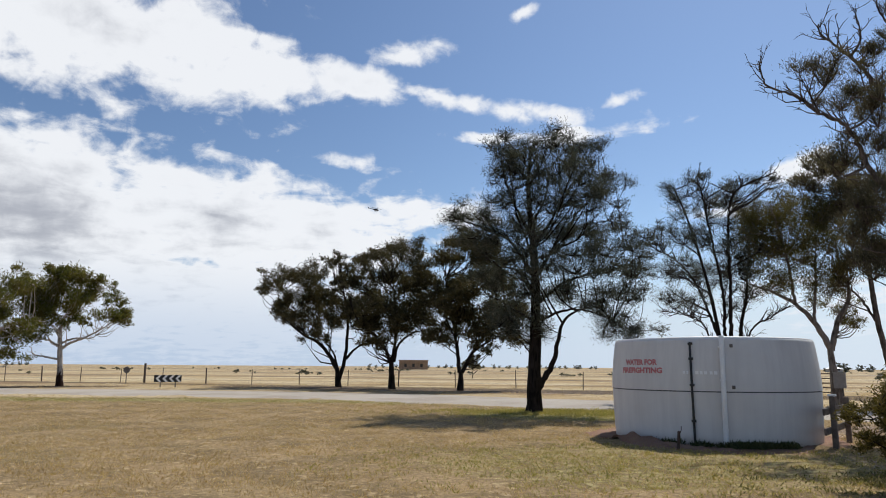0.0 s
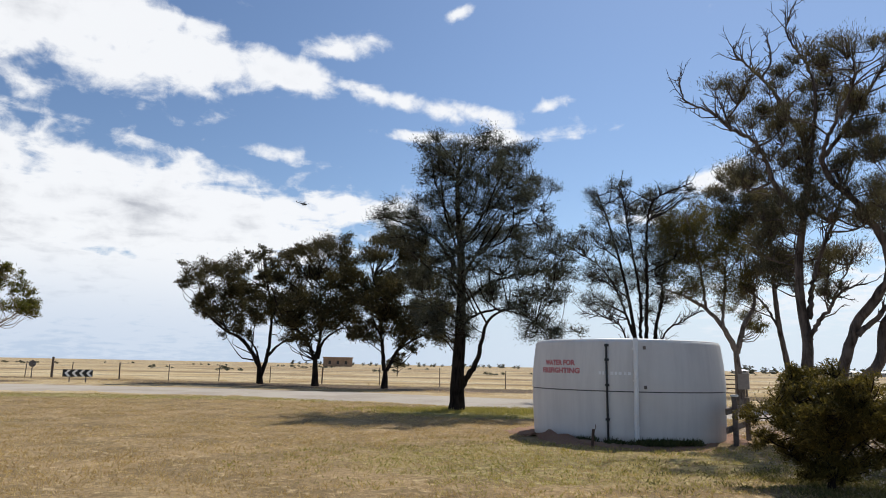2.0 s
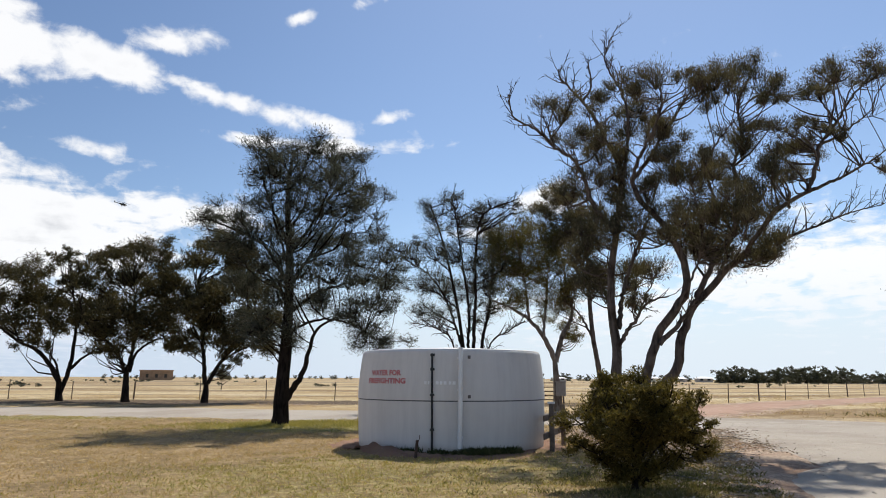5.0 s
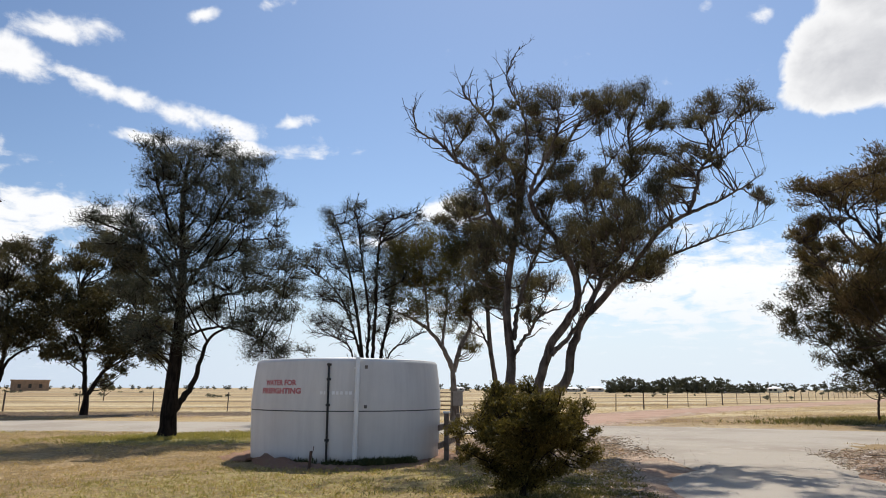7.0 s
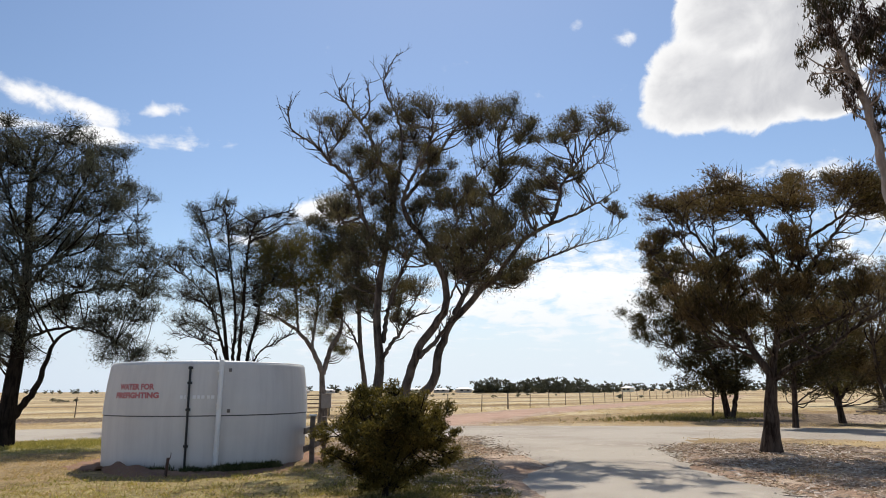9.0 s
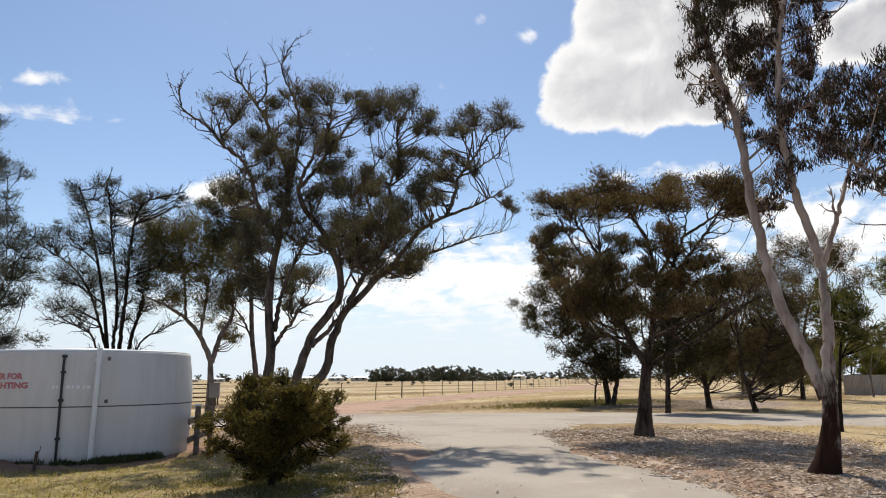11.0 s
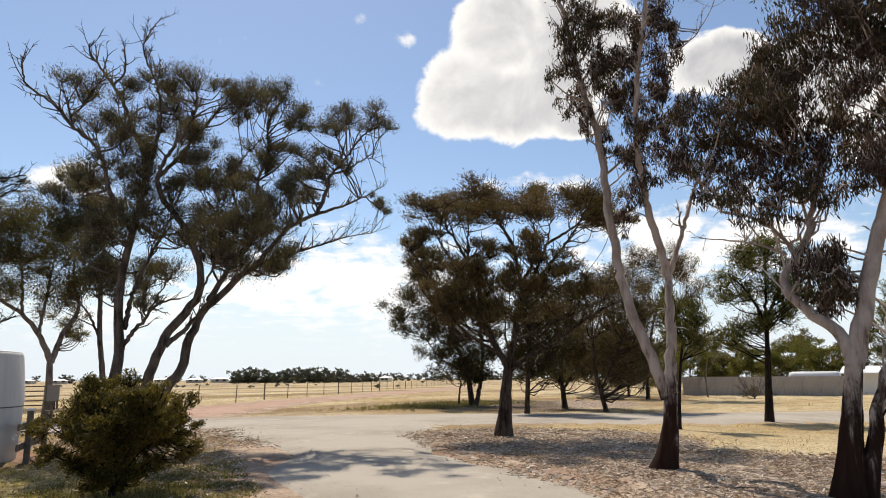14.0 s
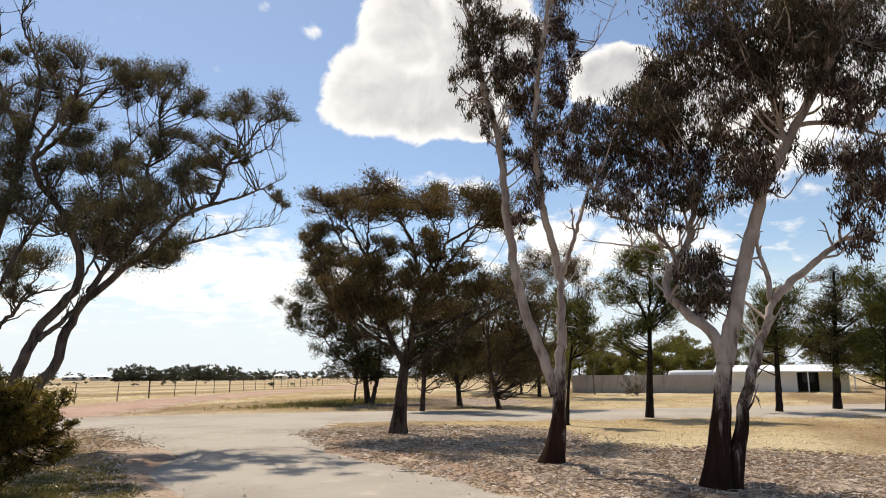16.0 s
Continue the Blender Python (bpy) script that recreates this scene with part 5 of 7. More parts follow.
grove.limb(0.194, 0.081, (0.21, 0.00, -0.03), (0.53, 0.53, 1.75), (0.60, 1.32, 3.68), (0.35, 2.23, 5.74))
grove.limb(0.097, 0.032, (-0.40, -0.03, 1.90), (-1.65, 0.21, 2.54), (-2.45, 0.55, 3.51), (-3.11, 0.96, 4.36), (-3.80, 1.41, 5.07))
grove.limb(0.081, 0.049, (-0.77, 0.00, 0.06), (-0.66, -0.26, 1.44), (-1.00, -0.64, 2.36))
grove.clump(-4.26, 0.95, 5.36, 0.79, 0.73)
grove.clump(-3.56, 0.46, 4.33, 0.72, 0.56)
grove.clump(-2.68, -1.76, 7.90, 0.86, 0.86)
grove.clump(-2.62, 1.81, 7.12, 1.29, 1.12)
grove.clump(-1.52, -1.01, 5.76, 1.20, 1.04)
grove.clump(-2.18, -0.79, 4.85, 1.20, 0.82)
grove.clump(-0.97, -0.30, 3.92, 1.38, 1.06)
grove.clump(-0.06, 0.30, 3.00, 1.24, 1.08)
grove.clump(-1.41, -1.55, 3.09, 0.93, 0.81)
grove.clump(-0.72, 0.72, 2.07, 1.09, 0.66)
grove.clump(0.64, 0.85, 4.94, 1.26, 1.26)
grove.clump(0.22, 0.04, 2.05, 0.91, 0.71)
grove.clump(-3.21, 1.08, 9.08, 0.76, 0.60)
grove.finish()
grove = grove_gum((29.71, 12.31), -64.8)
grove.limb(0.163, 0.100, (-0.00, 0.00, -0.05), (0.11, 0.03, 1.92), (0.24, 0.09, 3.59), (0.57, 0.15, 4.57))
grove.limb(0.075, 0.038, (0.24, 0.09, 3.59), (-0.16, 0.21, 4.34), (-0.37, 0.39, 5.11))
grove.clump(0.56, 0.85, 4.14, 0.98, 0.93)
grove.clump(0.03, -0.54, 3.08, 0.81, 0.64)
grove.clump(1.24, -0.62, 4.47, 0.93, 0.81)
grove.clump(1.21, 0.47, 3.12, 0.97, 0.66)
grove.clump(-0.41, -0.24, 3.83, 0.75, 0.75)
grove.clump(0.61, -0.24, 5.50, 0.95, 0.65)
grove.clump(0.81, 0.55, 2.16, 0.84, 0.56)
grove.clump(-0.46, -0.46, 2.50, 0.69, 0.64)
grove.clump(0.08, 0.75, 1.69, 0.67, 0.41)
grove.finish()
grove = twiggy_gum((35.29, 12.85), -67.8)
grove.limb(0.192, 0.118, (-0.00, 0.00, -0.05), (-0.08, 0.01, 0.89), (-0.16, 0.02, 1.98), (0.04, 0.03, 3.08))
grove.limb(0.103, 0.044, (-0.12, 0.01, 1.16), (-0.56, -0.08, 1.85), (-1.08, -0.22, 2.26))
grove.limb(0.103, 0.044, (-0.08, 0.01, 0.89), (0.50, 0.26, 1.71), (1.34, 0.64, 2.26), (1.96, 1.08, 3.38))
grove.clump(0.38, -0.60, 4.42, 1.25, 1.10)
grove.clump(0.56, 0.03, 2.80, 1.27, 0.65)
grove.clump(-0.54, -0.37, 2.25, 0.96, 0.53)
grove.clump(1.37, -0.23, 3.33, 1.11, 0.97)
grove.clump(1.54, 1.27, 5.12, 1.31, 1.01)
grove.clump(2.18, -0.79, 6.13, 1.10, 0.75)
grove.clump(0.75, -0.16, 6.14, 1.06, 0.82)
grove.clump(1.13, -0.75, 1.83, 0.95, 0.58)
grove.clump(0.05, -0.41, 3.34, 0.99, 0.87)
grove.clump(-0.78, 0.99, 3.43, 0.91, 0.85)
grove.finish()
grove = twiggy_gum((33.19, 10.01), -71.1)
grove.limb(0.162, 0.095, (-0.00, 0.00, -0.05), (-0.20, -0.08, 0.95), (-0.41, -0.21, 1.93), (-0.45, -0.35, 3.16))
grove.limb(0.095, 0.041, (-0.20, -0.08, 0.95), (0.29, -0.46, 1.92), (0.82, -1.01, 3.10))
grove.clump(0.44, -0.25, 4.15, 1.15, 1.02)
grove.clump(0.58, 0.45, 2.68, 1.18, 0.82)
grove.clump(1.18, -0.88, 5.05, 1.00, 0.87)
grove.clump(1.42, -0.90, 3.58, 1.00, 1.00)
grove.clump(0.22, -0.55, 6.14, 0.88, 0.69)
grove.clump(1.91, 0.53, 4.67, 0.93, 0.93)
grove.clump(1.92, -0.62, 2.62, 0.80, 0.80)
grove.clump(0.80, 0.59, 1.68, 0.94, 0.61)
grove.clump(-0.27, 0.28, 2.43, 0.82, 0.71)
grove.clump(1.39, -0.82, 1.67, 0.74, 0.58)
grove.finish()
grove = twiggy_gum((50.63, 13.01), -74.2)
grove.limb(0.186, 0.124, (-0.00, 0.00, -0.05), (0.05, -0.04, 1.69), (0.31, -0.11, 3.69), (0.78, -0.18, 5.69))
grove.limb(0.103, 0.041, (0.16, -0.04, 2.49), (1.33, -0.13, 4.07), (2.18, -0.25, 5.66), (3.03, -0.40, 7.25))
grove.limb(0.103, 0.041, (0.33, -0.11, 4.09), (-0.43, -0.16, 5.72), (-1.00, -0.24, 6.95))
grove.limb(0.083, 0.041, (0.69, -0.18, 5.29), (1.43, -0.40, 7.29), (2.08, -0.74, 8.87))
grove.clump(0.50, 0.07, 9.66, 1.24, 0.99)
grove.clump(1.70, -0.57, 9.31, 1.15, 1.06)
grove.clump(2.73, -2.02, 8.66, 0.95, 1.19)
grove.clump(3.44, -0.28, 7.26, 0.82, 0.99)
grove.clump(-0.34, -2.71, 7.84, 1.25, 1.10)
grove.clump(2.50, -1.80, 5.53, 1.04, 1.04)
grove.clump(1.19, -1.30, 6.59, 1.13, 1.05)
grove.clump(-0.88, 2.60, 5.96, 1.39, 1.13)
grove.clump(-1.30, -0.10, 3.70, 1.40, 1.16)
grove.clump(-2.36, 0.22, 2.11, 1.50, 1.00)
grove.clump(-0.57, 2.37, 1.92, 1.21, 1.04)
grove.clump(-3.45, 1.36, 2.55, 1.28, 1.02)
grove.clump(-1.99, 0.34, 0.91, 1.25, 0.58)
grove.clump(3.08, -1.01, 4.59, 0.81, 0.81)
grove.finish()
young = thin_tree((57.10, 10.39), -78.6)
young.limb(0.092, 0.046, (-0.00, 0.00, -0.05), (-0.01, -0.07, 1.69), (0.27, -0.18, 3.21))
young.limb(0.046, 0.023, (-0.03, -0.07, 1.17), (-0.45, -0.07, 2.57), (-0.65, -0.07, 3.89))
young.limb(0.046, 0.023, (0.03, -0.07, 1.69), (0.68, -0.38, 2.77), (0.98, -0.83, 3.83))
young.clump(-0.65, 0.70, 4.15, 0.65, 0.56)
young.clump(0.47, -0.67, 3.85, 0.82, 0.64)
young.clump(1.14, 0.11, 4.09, 0.55, 0.46)
young.finish()
shrub = dry_shrub((54.77, 6.85), -81.9)
shrub.limb(0.087, 0.044, (-0.00, 0.00, -0.05), (0.02, 0.01, 0.44), (-0.18, 0.03, 1.01))
shrub.limb(0.044, 0.022, (-0.03, 0.00, 0.12), (-0.48, 0.28, 0.44), (-0.89, 0.68, 1.58))
shrub.limb(0.044, 0.022, (-0.03, 0.00, 0.12), (-0.31, -0.02, 0.44), (-0.57, -0.06, 1.26))
shrub.limb(0.044, 0.022, (-0.03, 0.00, 0.12), (0.24, 0.13, 0.44), (0.56, 0.31, 1.49))
shrub.limb(0.044, 0.022, (-0.03, 0.00, 0.12), (0.36, 0.20, 0.44), (0.78, 0.50, 1.00))
shrub.limb(0.044, 0.022, (-0.03, 0.00, 0.12), (0.00, 0.01, 0.44), (0.07, 0.02, 1.33))
shrub.limb(0.044, 0.022, (-0.03, 0.00, 0.12), (-0.55, 0.12, 0.44), (-1.08, 0.30, 0.85))
shrub.clump(-0.38, 0.37, 0.44, 0.53, 0.26)
shrub.clump(0.35, 0.58, 0.43, 0.53, 0.26)
shrub.finish()
gum = white_gum((14.43, 2.59), -75.6)
gum.limb(0.240, 0.195, (-0.02, 0.00, -0.05), (0.09, 0.00, 0.39), (0.14, 0.01, 0.77), (0.17, 0.02, 1.26))
gum.limb(0.139, 0.067, (0.10, 0.02, 1.16), (-0.04, 0.04, 1.65), (-0.22, 0.08, 2.16), (-0.41, 0.12, 2.67), (-0.55, 0.16, 3.31), (-0.64, 0.21, 3.96), (-0.73, 0.26, 4.75), (-0.78, 0.32, 5.44), (-0.89, 0.37, 6.28), (-1.07, 0.43, 6.90), (-1.20, 0.49, 7.67), (-1.36, 0.56, 8.46), (-1.51, 0.62, 9.28), (-1.71, 0.69, 10.52))
gum.limb(0.155, 0.103, (0.17, 0.02, 1.26), (0.22, 0.11, 2.15), (0.24, 0.25, 2.78), (0.25, 0.41, 3.32))
gum.limb(0.103, 0.046, (0.25, 0.41, 3.30), (0.14, 0.36, 3.86), (0.00, 0.28, 4.50), (-0.08, 0.19, 5.25), (-0.14, 0.09, 5.90), (-0.08, -0.02, 6.64), (0.02, -0.14, 7.51), (0.17, -0.26, 8.25), (0.29, -0.38, 9.46))
gum.limb(0.077, 0.036, (0.27, 0.41, 3.27), (0.46, 0.45, 3.86), (0.70, 0.51, 4.52), (0.89, 0.58, 5.15))
gum.limb(0.036, 0.015, (-0.75, 0.32, 5.30), (-0.45, 0.40, 5.56), (0.06, 0.52, 6.15), (0.38, 0.65, 6.65), (0.49, 0.80, 7.31))
gum.limb(0.026, 0.010, (-0.01, 0.00, 7.22), (0.48, 0.08, 7.45), (0.93, 0.20, 7.71), (1.29, 0.34, 8.22), (1.55, 0.49, 8.83))
gum.limb(0.031, 0.015, (-1.20, 0.49, 7.67), (-0.95, 0.42, 7.98), (-0.82, 0.32, 8.54), (-0.68, 0.21, 9.20))
gum.limb(0.026, 0.010, (-0.89, 0.37, 6.28), (-0.69, 0.41, 6.87), (-0.51, 0.47, 7.48))
gum.clump(-1.28, 0.32, 8.33, 0.35, 0.49)
gum.clump(-1.50, 0.18, 7.66, 0.27, 0.40)
gum.clump(-1.27, 0.59, 7.23, 0.30, 0.30)
gum.clump(-0.94, 0.32, 8.30, 0.35, 0.46)
gum.clump(-0.67, 0.27, 7.52, 0.35, 0.45)
gum.clump(-0.54, 0.76, 7.00, 0.31, 0.36)
gum.clump(-0.26, 0.47, 8.56, 0.35, 0.41)
gum.clump(0.25, 0.13, 8.33, 0.40, 0.45)
gum.clump(0.38, 0.14, 7.61, 0.34, 0.45)
gum.clump(0.25, 0.32, 6.99, 0.30, 0.40)
gum.clump(-0.09, -0.11, 6.16, 0.34, 0.29)
gum.clump(-0.44, 0.44, 5.80, 0.30, 0.19)
gum.clump(0.10, 0.55, 5.81, 0.41, 0.30)
gum.clump(-0.14, 0.26, 5.05, 0.24, 0.40)
gum.clump(-0.78, 0.64, 6.36, 0.20, 0.30)
gum.clump(0.45, 0.68, 6.30, 0.30, 0.30)
gum.clump(-0.48, 0.39, 4.54, 0.15, 0.24)
gum.clump(0.63, 0.44, 8.22, 0.15, 0.41)
gum.clump(0.28, -0.04, 9.20, 0.62, 0.41)
gum.clump(-0.88, -0.09, 9.29, 0.62, 0.41)
gum.clump(0.98, 0.42, 4.98, 0.15, 0.23)
gum.clump(-1.07, 0.10, 6.42, 0.15, 0.27)
gum.clump(-0.27, 0.05, 7.50, 0.31, 0.41)
gum.clump(0.54, 0.62, 5.69, 0.33, 0.30)
gum.clump(-0.19, 0.58, 7.02, 0.30, 0.32)
gum.clump(-0.81, -0.03, 7.51, 0.29, 0.37)
gum.clump(0.66, 0.13, 6.54, 0.27, 0.31)
gum.finish()
gum = white_gum((12.57, -0.21), -88.1)
gum.limb(0.232, 0.180, (-0.04, 0.00, -0.05), (-0.02, 0.00, 0.34), (0.04, 0.01, 0.78), (0.10, 0.01, 1.30), (0.16, 0.02, 1.68))
gum.limb(0.161, 0.063, (0.15, 0.02, 1.64), (0.25, 0.06, 1.99), (0.36, 0.12, 2.45), (0.49, 0.20, 3.01), (0.68, 0.28, 3.58), (0.88, 0.36, 4.17), (1.15, 0.45, 4.67), (1.39, 0.55, 5.10), (1.71, 0.65, 5.70), (2.03, 0.76, 6.23), (2.29, 0.86, 6.78), (2.54, 0.97, 7.62))
gum.limb(0.152, 0.085, (0.15, 0.00, 0.00), (0.27, 0.05, 0.63), (0.39, 0.13, 1.22), (0.55, 0.22, 1.68), (0.75, 0.33, 2.22), (0.87, 0.43, 2.54))
gum.limb(0.093, 0.051, (0.87, 0.43, 2.54), (1.04, 0.50, 2.72), (1.34, 0.60, 2.98), (1.81, 0.71, 3.33), (2.27, 0.84, 3.48))
gum.limb(0.063, 0.038, (0.84, 0.43, 2.50), (0.79, 0.40, 2.94), (0.70, 0.35, 3.35), (0.69, 0.28, 3.58))
gum.limb(0.118, 0.068, (0.16, 0.02, 1.68), (0.01, 0.08, 2.07), (-0.34, 0.16, 2.41), (-0.55, 0.26, 2.67), (-0.56, 0.37, 2.85), (-0.40, 0.49, 3.20), (-0.20, 0.62, 3.55), (-0.12, 0.76, 4.02), (-0.13, 0.90, 4.51))
gum.limb(0.047, 0.017, (-0.42, 0.49, 3.18), (-0.53, 0.50, 3.47), (-0.84, 0.52, 3.76), (-1.17, 0.53, 3.98), (-1.42, 0.55, 4.28), (-1.76, 0.56, 4.60), (-2.08, 0.58, 4.81))
gum.limb(0.030, 0.008, (-0.52, 0.49, 3.23), (-0.86, 0.54, 3.41), (-1.37, 0.61, 3.55), (-1.83, 0.69, 3.65))
gum.limb(0.068, 0.025, (1.22, 0.45, 4.83), (1.07, 0.52, 5.58), (0.81, 0.62, 6.40), (0.58, 0.74, 7.07), (0.43, 0.87, 7.87))
gum.limb(0.055, 0.030, (1.42, 0.55, 5.09), (1.91, 0.64, 5.10), (2.27, 0.78, 4.97), (2.71, 0.94, 4.87))
gum.limb(0.034, 0.017, (1.81, 0.71, 3.33), (1.82, 0.68, 3.61), (2.06, 0.64, 3.78), (2.21, 0.59, 4.00))
gum.limb(0.034, 0.013, (-0.20, 0.62, 3.55), (-0.28, 0.59, 4.17), (-0.36, 0.54, 4.80), (-0.48, 0.48, 5.44))
gum.limb(0.030, 0.013, (-0.12, 0.76, 4.02), (0.11, 0.81, 4.55), (0.23, 0.89, 5.11))
gum.limb(0.025, 0.008, (0.88, 0.36, 4.17), (1.12, 0.38, 3.98), (1.37, 0.40, 4.29), (1.61, 0.42, 4.52))
gum.limb(0.025, 0.008, (-0.36, 0.54, 4.80), (-0.69, 0.58, 4.99), (-1.12, 0.65, 5.10))
gum.clump(-1.31, 0.22, 5.56, 0.41, 0.36)
gum.clump(-0.75, 1.17, 6.23, 0.45, 0.40)
gum.clump(-0.45, -0.24, 5.26, 0.36, 0.36)
gum.clump(-1.13, 0.72, 5.14, 0.34, 0.34)
gum.clump(-0.68, 0.32, 4.68, 0.38, 0.38)
gum.clump(-0.99, -0.18, 4.14, 0.32, 0.25)
gum.clump(-0.20, 0.87, 4.97, 0.30, 0.35)
gum.clump(-0.54, -0.17, 3.85, 0.27, 0.18)
gum.clump(0.18, 0.13, 6.56, 0.50, 0.41)
gum.clump(0.63, 0.29, 6.19, 0.44, 0.42)
gum.clump(0.95, -0.01, 6.52, 0.44, 0.36)
gum.clump(1.44, 0.00, 6.25, 0.41, 0.36)
gum.clump(1.50, -0.15, 5.58, 0.25, 0.30)
gum.clump(0.73, 1.23, 5.15, 0.36, 0.45)
gum.clump(0.69, -0.14, 4.30, 0.28, 0.32)
gum.clump(1.34, -0.00, 6.79, 0.49, 0.34)
gum.clump(1.85, -0.13, 6.35, 0.40, 0.40)
gum.clump(2.44, 0.96, 6.33, 0.35, 0.54)
gum.clump(1.58, 0.63, 4.75, 0.39, 0.23)
gum.clump(2.00, 0.97, 4.81, 0.35, 0.24)
gum.clump(2.20, 1.08, 4.47, 0.31, 0.36)
gum.clump(1.91, 0.48, 3.92, 0.25, 0.25)
gum.clump(2.03, 0.30, 3.39, 0.23, 0.24)
gum.clump(-0.14, 0.39, 3.17, 0.33, 0.32)
gum.clump(0.06, 0.18, 2.71, 0.28, 0.28)
gum.clump(-0.09, 0.72, 7.81, 0.72, 0.36)
gum.clump(0.89, 1.45, 8.10, 0.77, 0.39)
gum.clump(1.83, 0.56, 7.45, 0.71, 0.36)
gum.clump(2.39, 0.72, 5.53, 0.33, 0.34)
gum.clump(-1.73, 0.47, 4.85, 0.27, 0.23)
gum.clump(2.53, 0.52, 4.03, 0.44, 0.53)
gum.clump(2.73, 0.33, 5.64, 0.44, 0.52)
gum.clump(-1.52, 0.34, 5.26, 0.35, 0.35)
gum.clump(-0.86, -0.09, 5.29, 0.38, 0.34)
gum.clump(-0.27, 0.35, 6.10, 0.39, 0.35)
gum.clump(0.46, 1.24, 5.96, 0.38, 0.38)
gum.clump(1.09, 0.50, 6.11, 0.40, 0.40)
gum.clump(1.95, 0.81, 6.08, 0.37, 0.41)
gum.clump(-0.06, 0.17, 4.22, 0.29, 0.31)
gum.clump(0.43, 0.76, 4.58, 0.33, 0.36)
gum.clump(2.24, 0.07, 4.57, 0.34, 0.34)
gum.clump(1.43, 1.09, 6.78, 0.37, 0.37)
gum.clump(2.41, 0.87, 6.85, 0.46, 0.41)
gum.clump(-0.39, -0.23, 6.23, 0.33, 0.30)
gum.clump(0.33, 0.90, 5.28, 0.31, 0.31)
gum.clump(0.71, -0.12, 5.55, 0.37, 0.33)
gum.clump(1.74, 1.33, 7.23, 0.42, 0.38)
gum.clump(1.89, 0.02, 5.17, 0.29, 0.25)
gum.clump(0.51, -0.06, 6.77, 0.37, 0.34)
gum.clump(1.97, 1.16, 6.52, 0.38, 0.38)
gum.clump(1.06, 0.81, 5.51, 0.31, 0.27)
gum.clump(-0.69, -0.22, 5.26, 0.31, 0.28)
gum.clump(-0.37, 0.49, 5.85, 0.30, 0.27)
gum.clump(-1.16, 0.85, 4.80, 0.31, 0.27)
gum.clump(-0.15, 0.01, 2.95, 0.29, 0.27)
gum.clump(0.02, 1.04, 2.73, 0.26, 0.24)
gum.clump(0.69, 0.24, 4.58, 0.28, 0.33)
gum.clump(-0.63, 0.44, 4.35, 0.30, 0.26)
gum.clump(-0.24, 0.39, 5.28, 0.26, 0.26)
gum.finish()
park = park_tree((28.20, 2.67), -82.7)
park.limb(0.194, 0.108, (-0.00, 0.00, -0.05), (0.07, 0.04, 1.18), (0.16, 0.09, 2.79), (0.18, 0.15, 3.72))
park.limb(0.086, 0.032, (0.16, 0.15, 3.41), (-0.34, -0.17, 4.43), (-0.89, -0.64, 5.02))
park.limb(0.086, 0.032, (0.20, 0.15, 3.51), (0.77, 0.24, 4.64), (1.12, 0.38, 5.49))
park.limb(0.075, 0.032, (0.19, 0.15, 3.61), (0.29, 0.44, 4.90), (0.39, 0.87, 6.03))
park.clump(-0.50, 0.60, 5.60, 0.73, 0.57)
park.clump(0.34, 0.03, 5.89, 0.71, 0.56)
park.clump(1.12, 0.22, 5.46, 0.61, 0.61)
park.clump(-0.74, -0.21, 4.44, 0.70, 0.55)
park.clump(0.27, 0.06, 4.64, 0.71, 0.71)
park.clump(1.21, -0.57, 4.32, 0.59, 0.59)
park.clump(-0.20, 0.37, 3.43, 0.72, 0.57)
park.clump(0.80, 0.19, 3.60, 0.61, 0.56)
park.clump(-0.92, -0.32, 2.79, 0.64, 0.47)
park.finish()
park = park_tree((33.56, -1.69), -91.9)
park.limb(0.180, 0.103, (-0.00, 0.00, -0.05), (0.05, -0.06, 1.11), (0.09, -0.15, 2.46), (0.16, -0.26, 3.82))
park.limb(0.077, 0.039, (0.12, 0.00, 3.15), (-0.30, -0.08, 3.85), (-0.56, -0.19, 4.55))
park.clump(0.20, -0.55, 4.25, 0.84, 0.76)
park.clump(-0.41, -0.17, 3.73, 0.72, 0.77)
park.clump(0.77, 0.09, 4.16, 0.78, 0.72)
park.clump(0.27, 0.26, 3.16, 0.86, 0.68)
park.clump(-0.69, -0.35, 2.92, 0.71, 0.66)
park.finish()
park = feathery_tree((36.71, -4.06), -95.7)
park.limb(0.242, 0.085, (-0.00, 0.00, -0.05), (0.11, -0.03, 1.79), (0.23, -0.07, 3.48), (0.35, -0.11, 4.95), (0.42, -0.17, 5.94))
park.limb(0.071, 0.028, (0.20, -0.07, 3.00), (-0.37, -0.25, 3.50), (-0.76, -0.51, 3.99))
park.limb(0.071, 0.028, (0.23, -0.07, 3.24), (0.92, -0.29, 3.68), (1.37, -0.63, 4.12))
park.clump(0.42, 0.83, 5.68, 0.70, 0.47)
park.clump(0.27, 0.16, 4.86, 1.03, 0.52)
park.clump(-0.33, 0.35, 4.03, 1.04, 0.52)
park.clump(0.74, 0.09, 3.96, 1.03, 0.51)
park.clump(-0.64, -0.18, 3.02, 1.02, 0.62)
park.clump(0.76, 0.37, 3.00, 1.15, 0.69)
park.clump(0.07, 0.15, 2.52, 1.03, 0.52)
park.finish()
park = park_tree((35.75, -5.80), -98.8)
park.limb(0.195, 0.098, (-0.00, 0.00, -0.05), (0.13, -0.13, 1.76), (0.21, -0.32, 3.35), (0.20, -0.54, 4.73))
park.limb(0.070, 0.028, (0.18, 0.00, 2.68), (-0.24, 0.16, 3.40), (-0.45, 0.40, 4.38))
park.clump(-0.24, -0.61, 4.28, 0.99, 0.82)
park.clump(0.42, -0.07, 4.99, 1.00, 0.84)
park.clump(-0.09, 0.32, 2.93, 1.13, 0.96)
park.clump(0.70, 0.44, 3.84, 1.02, 1.02)
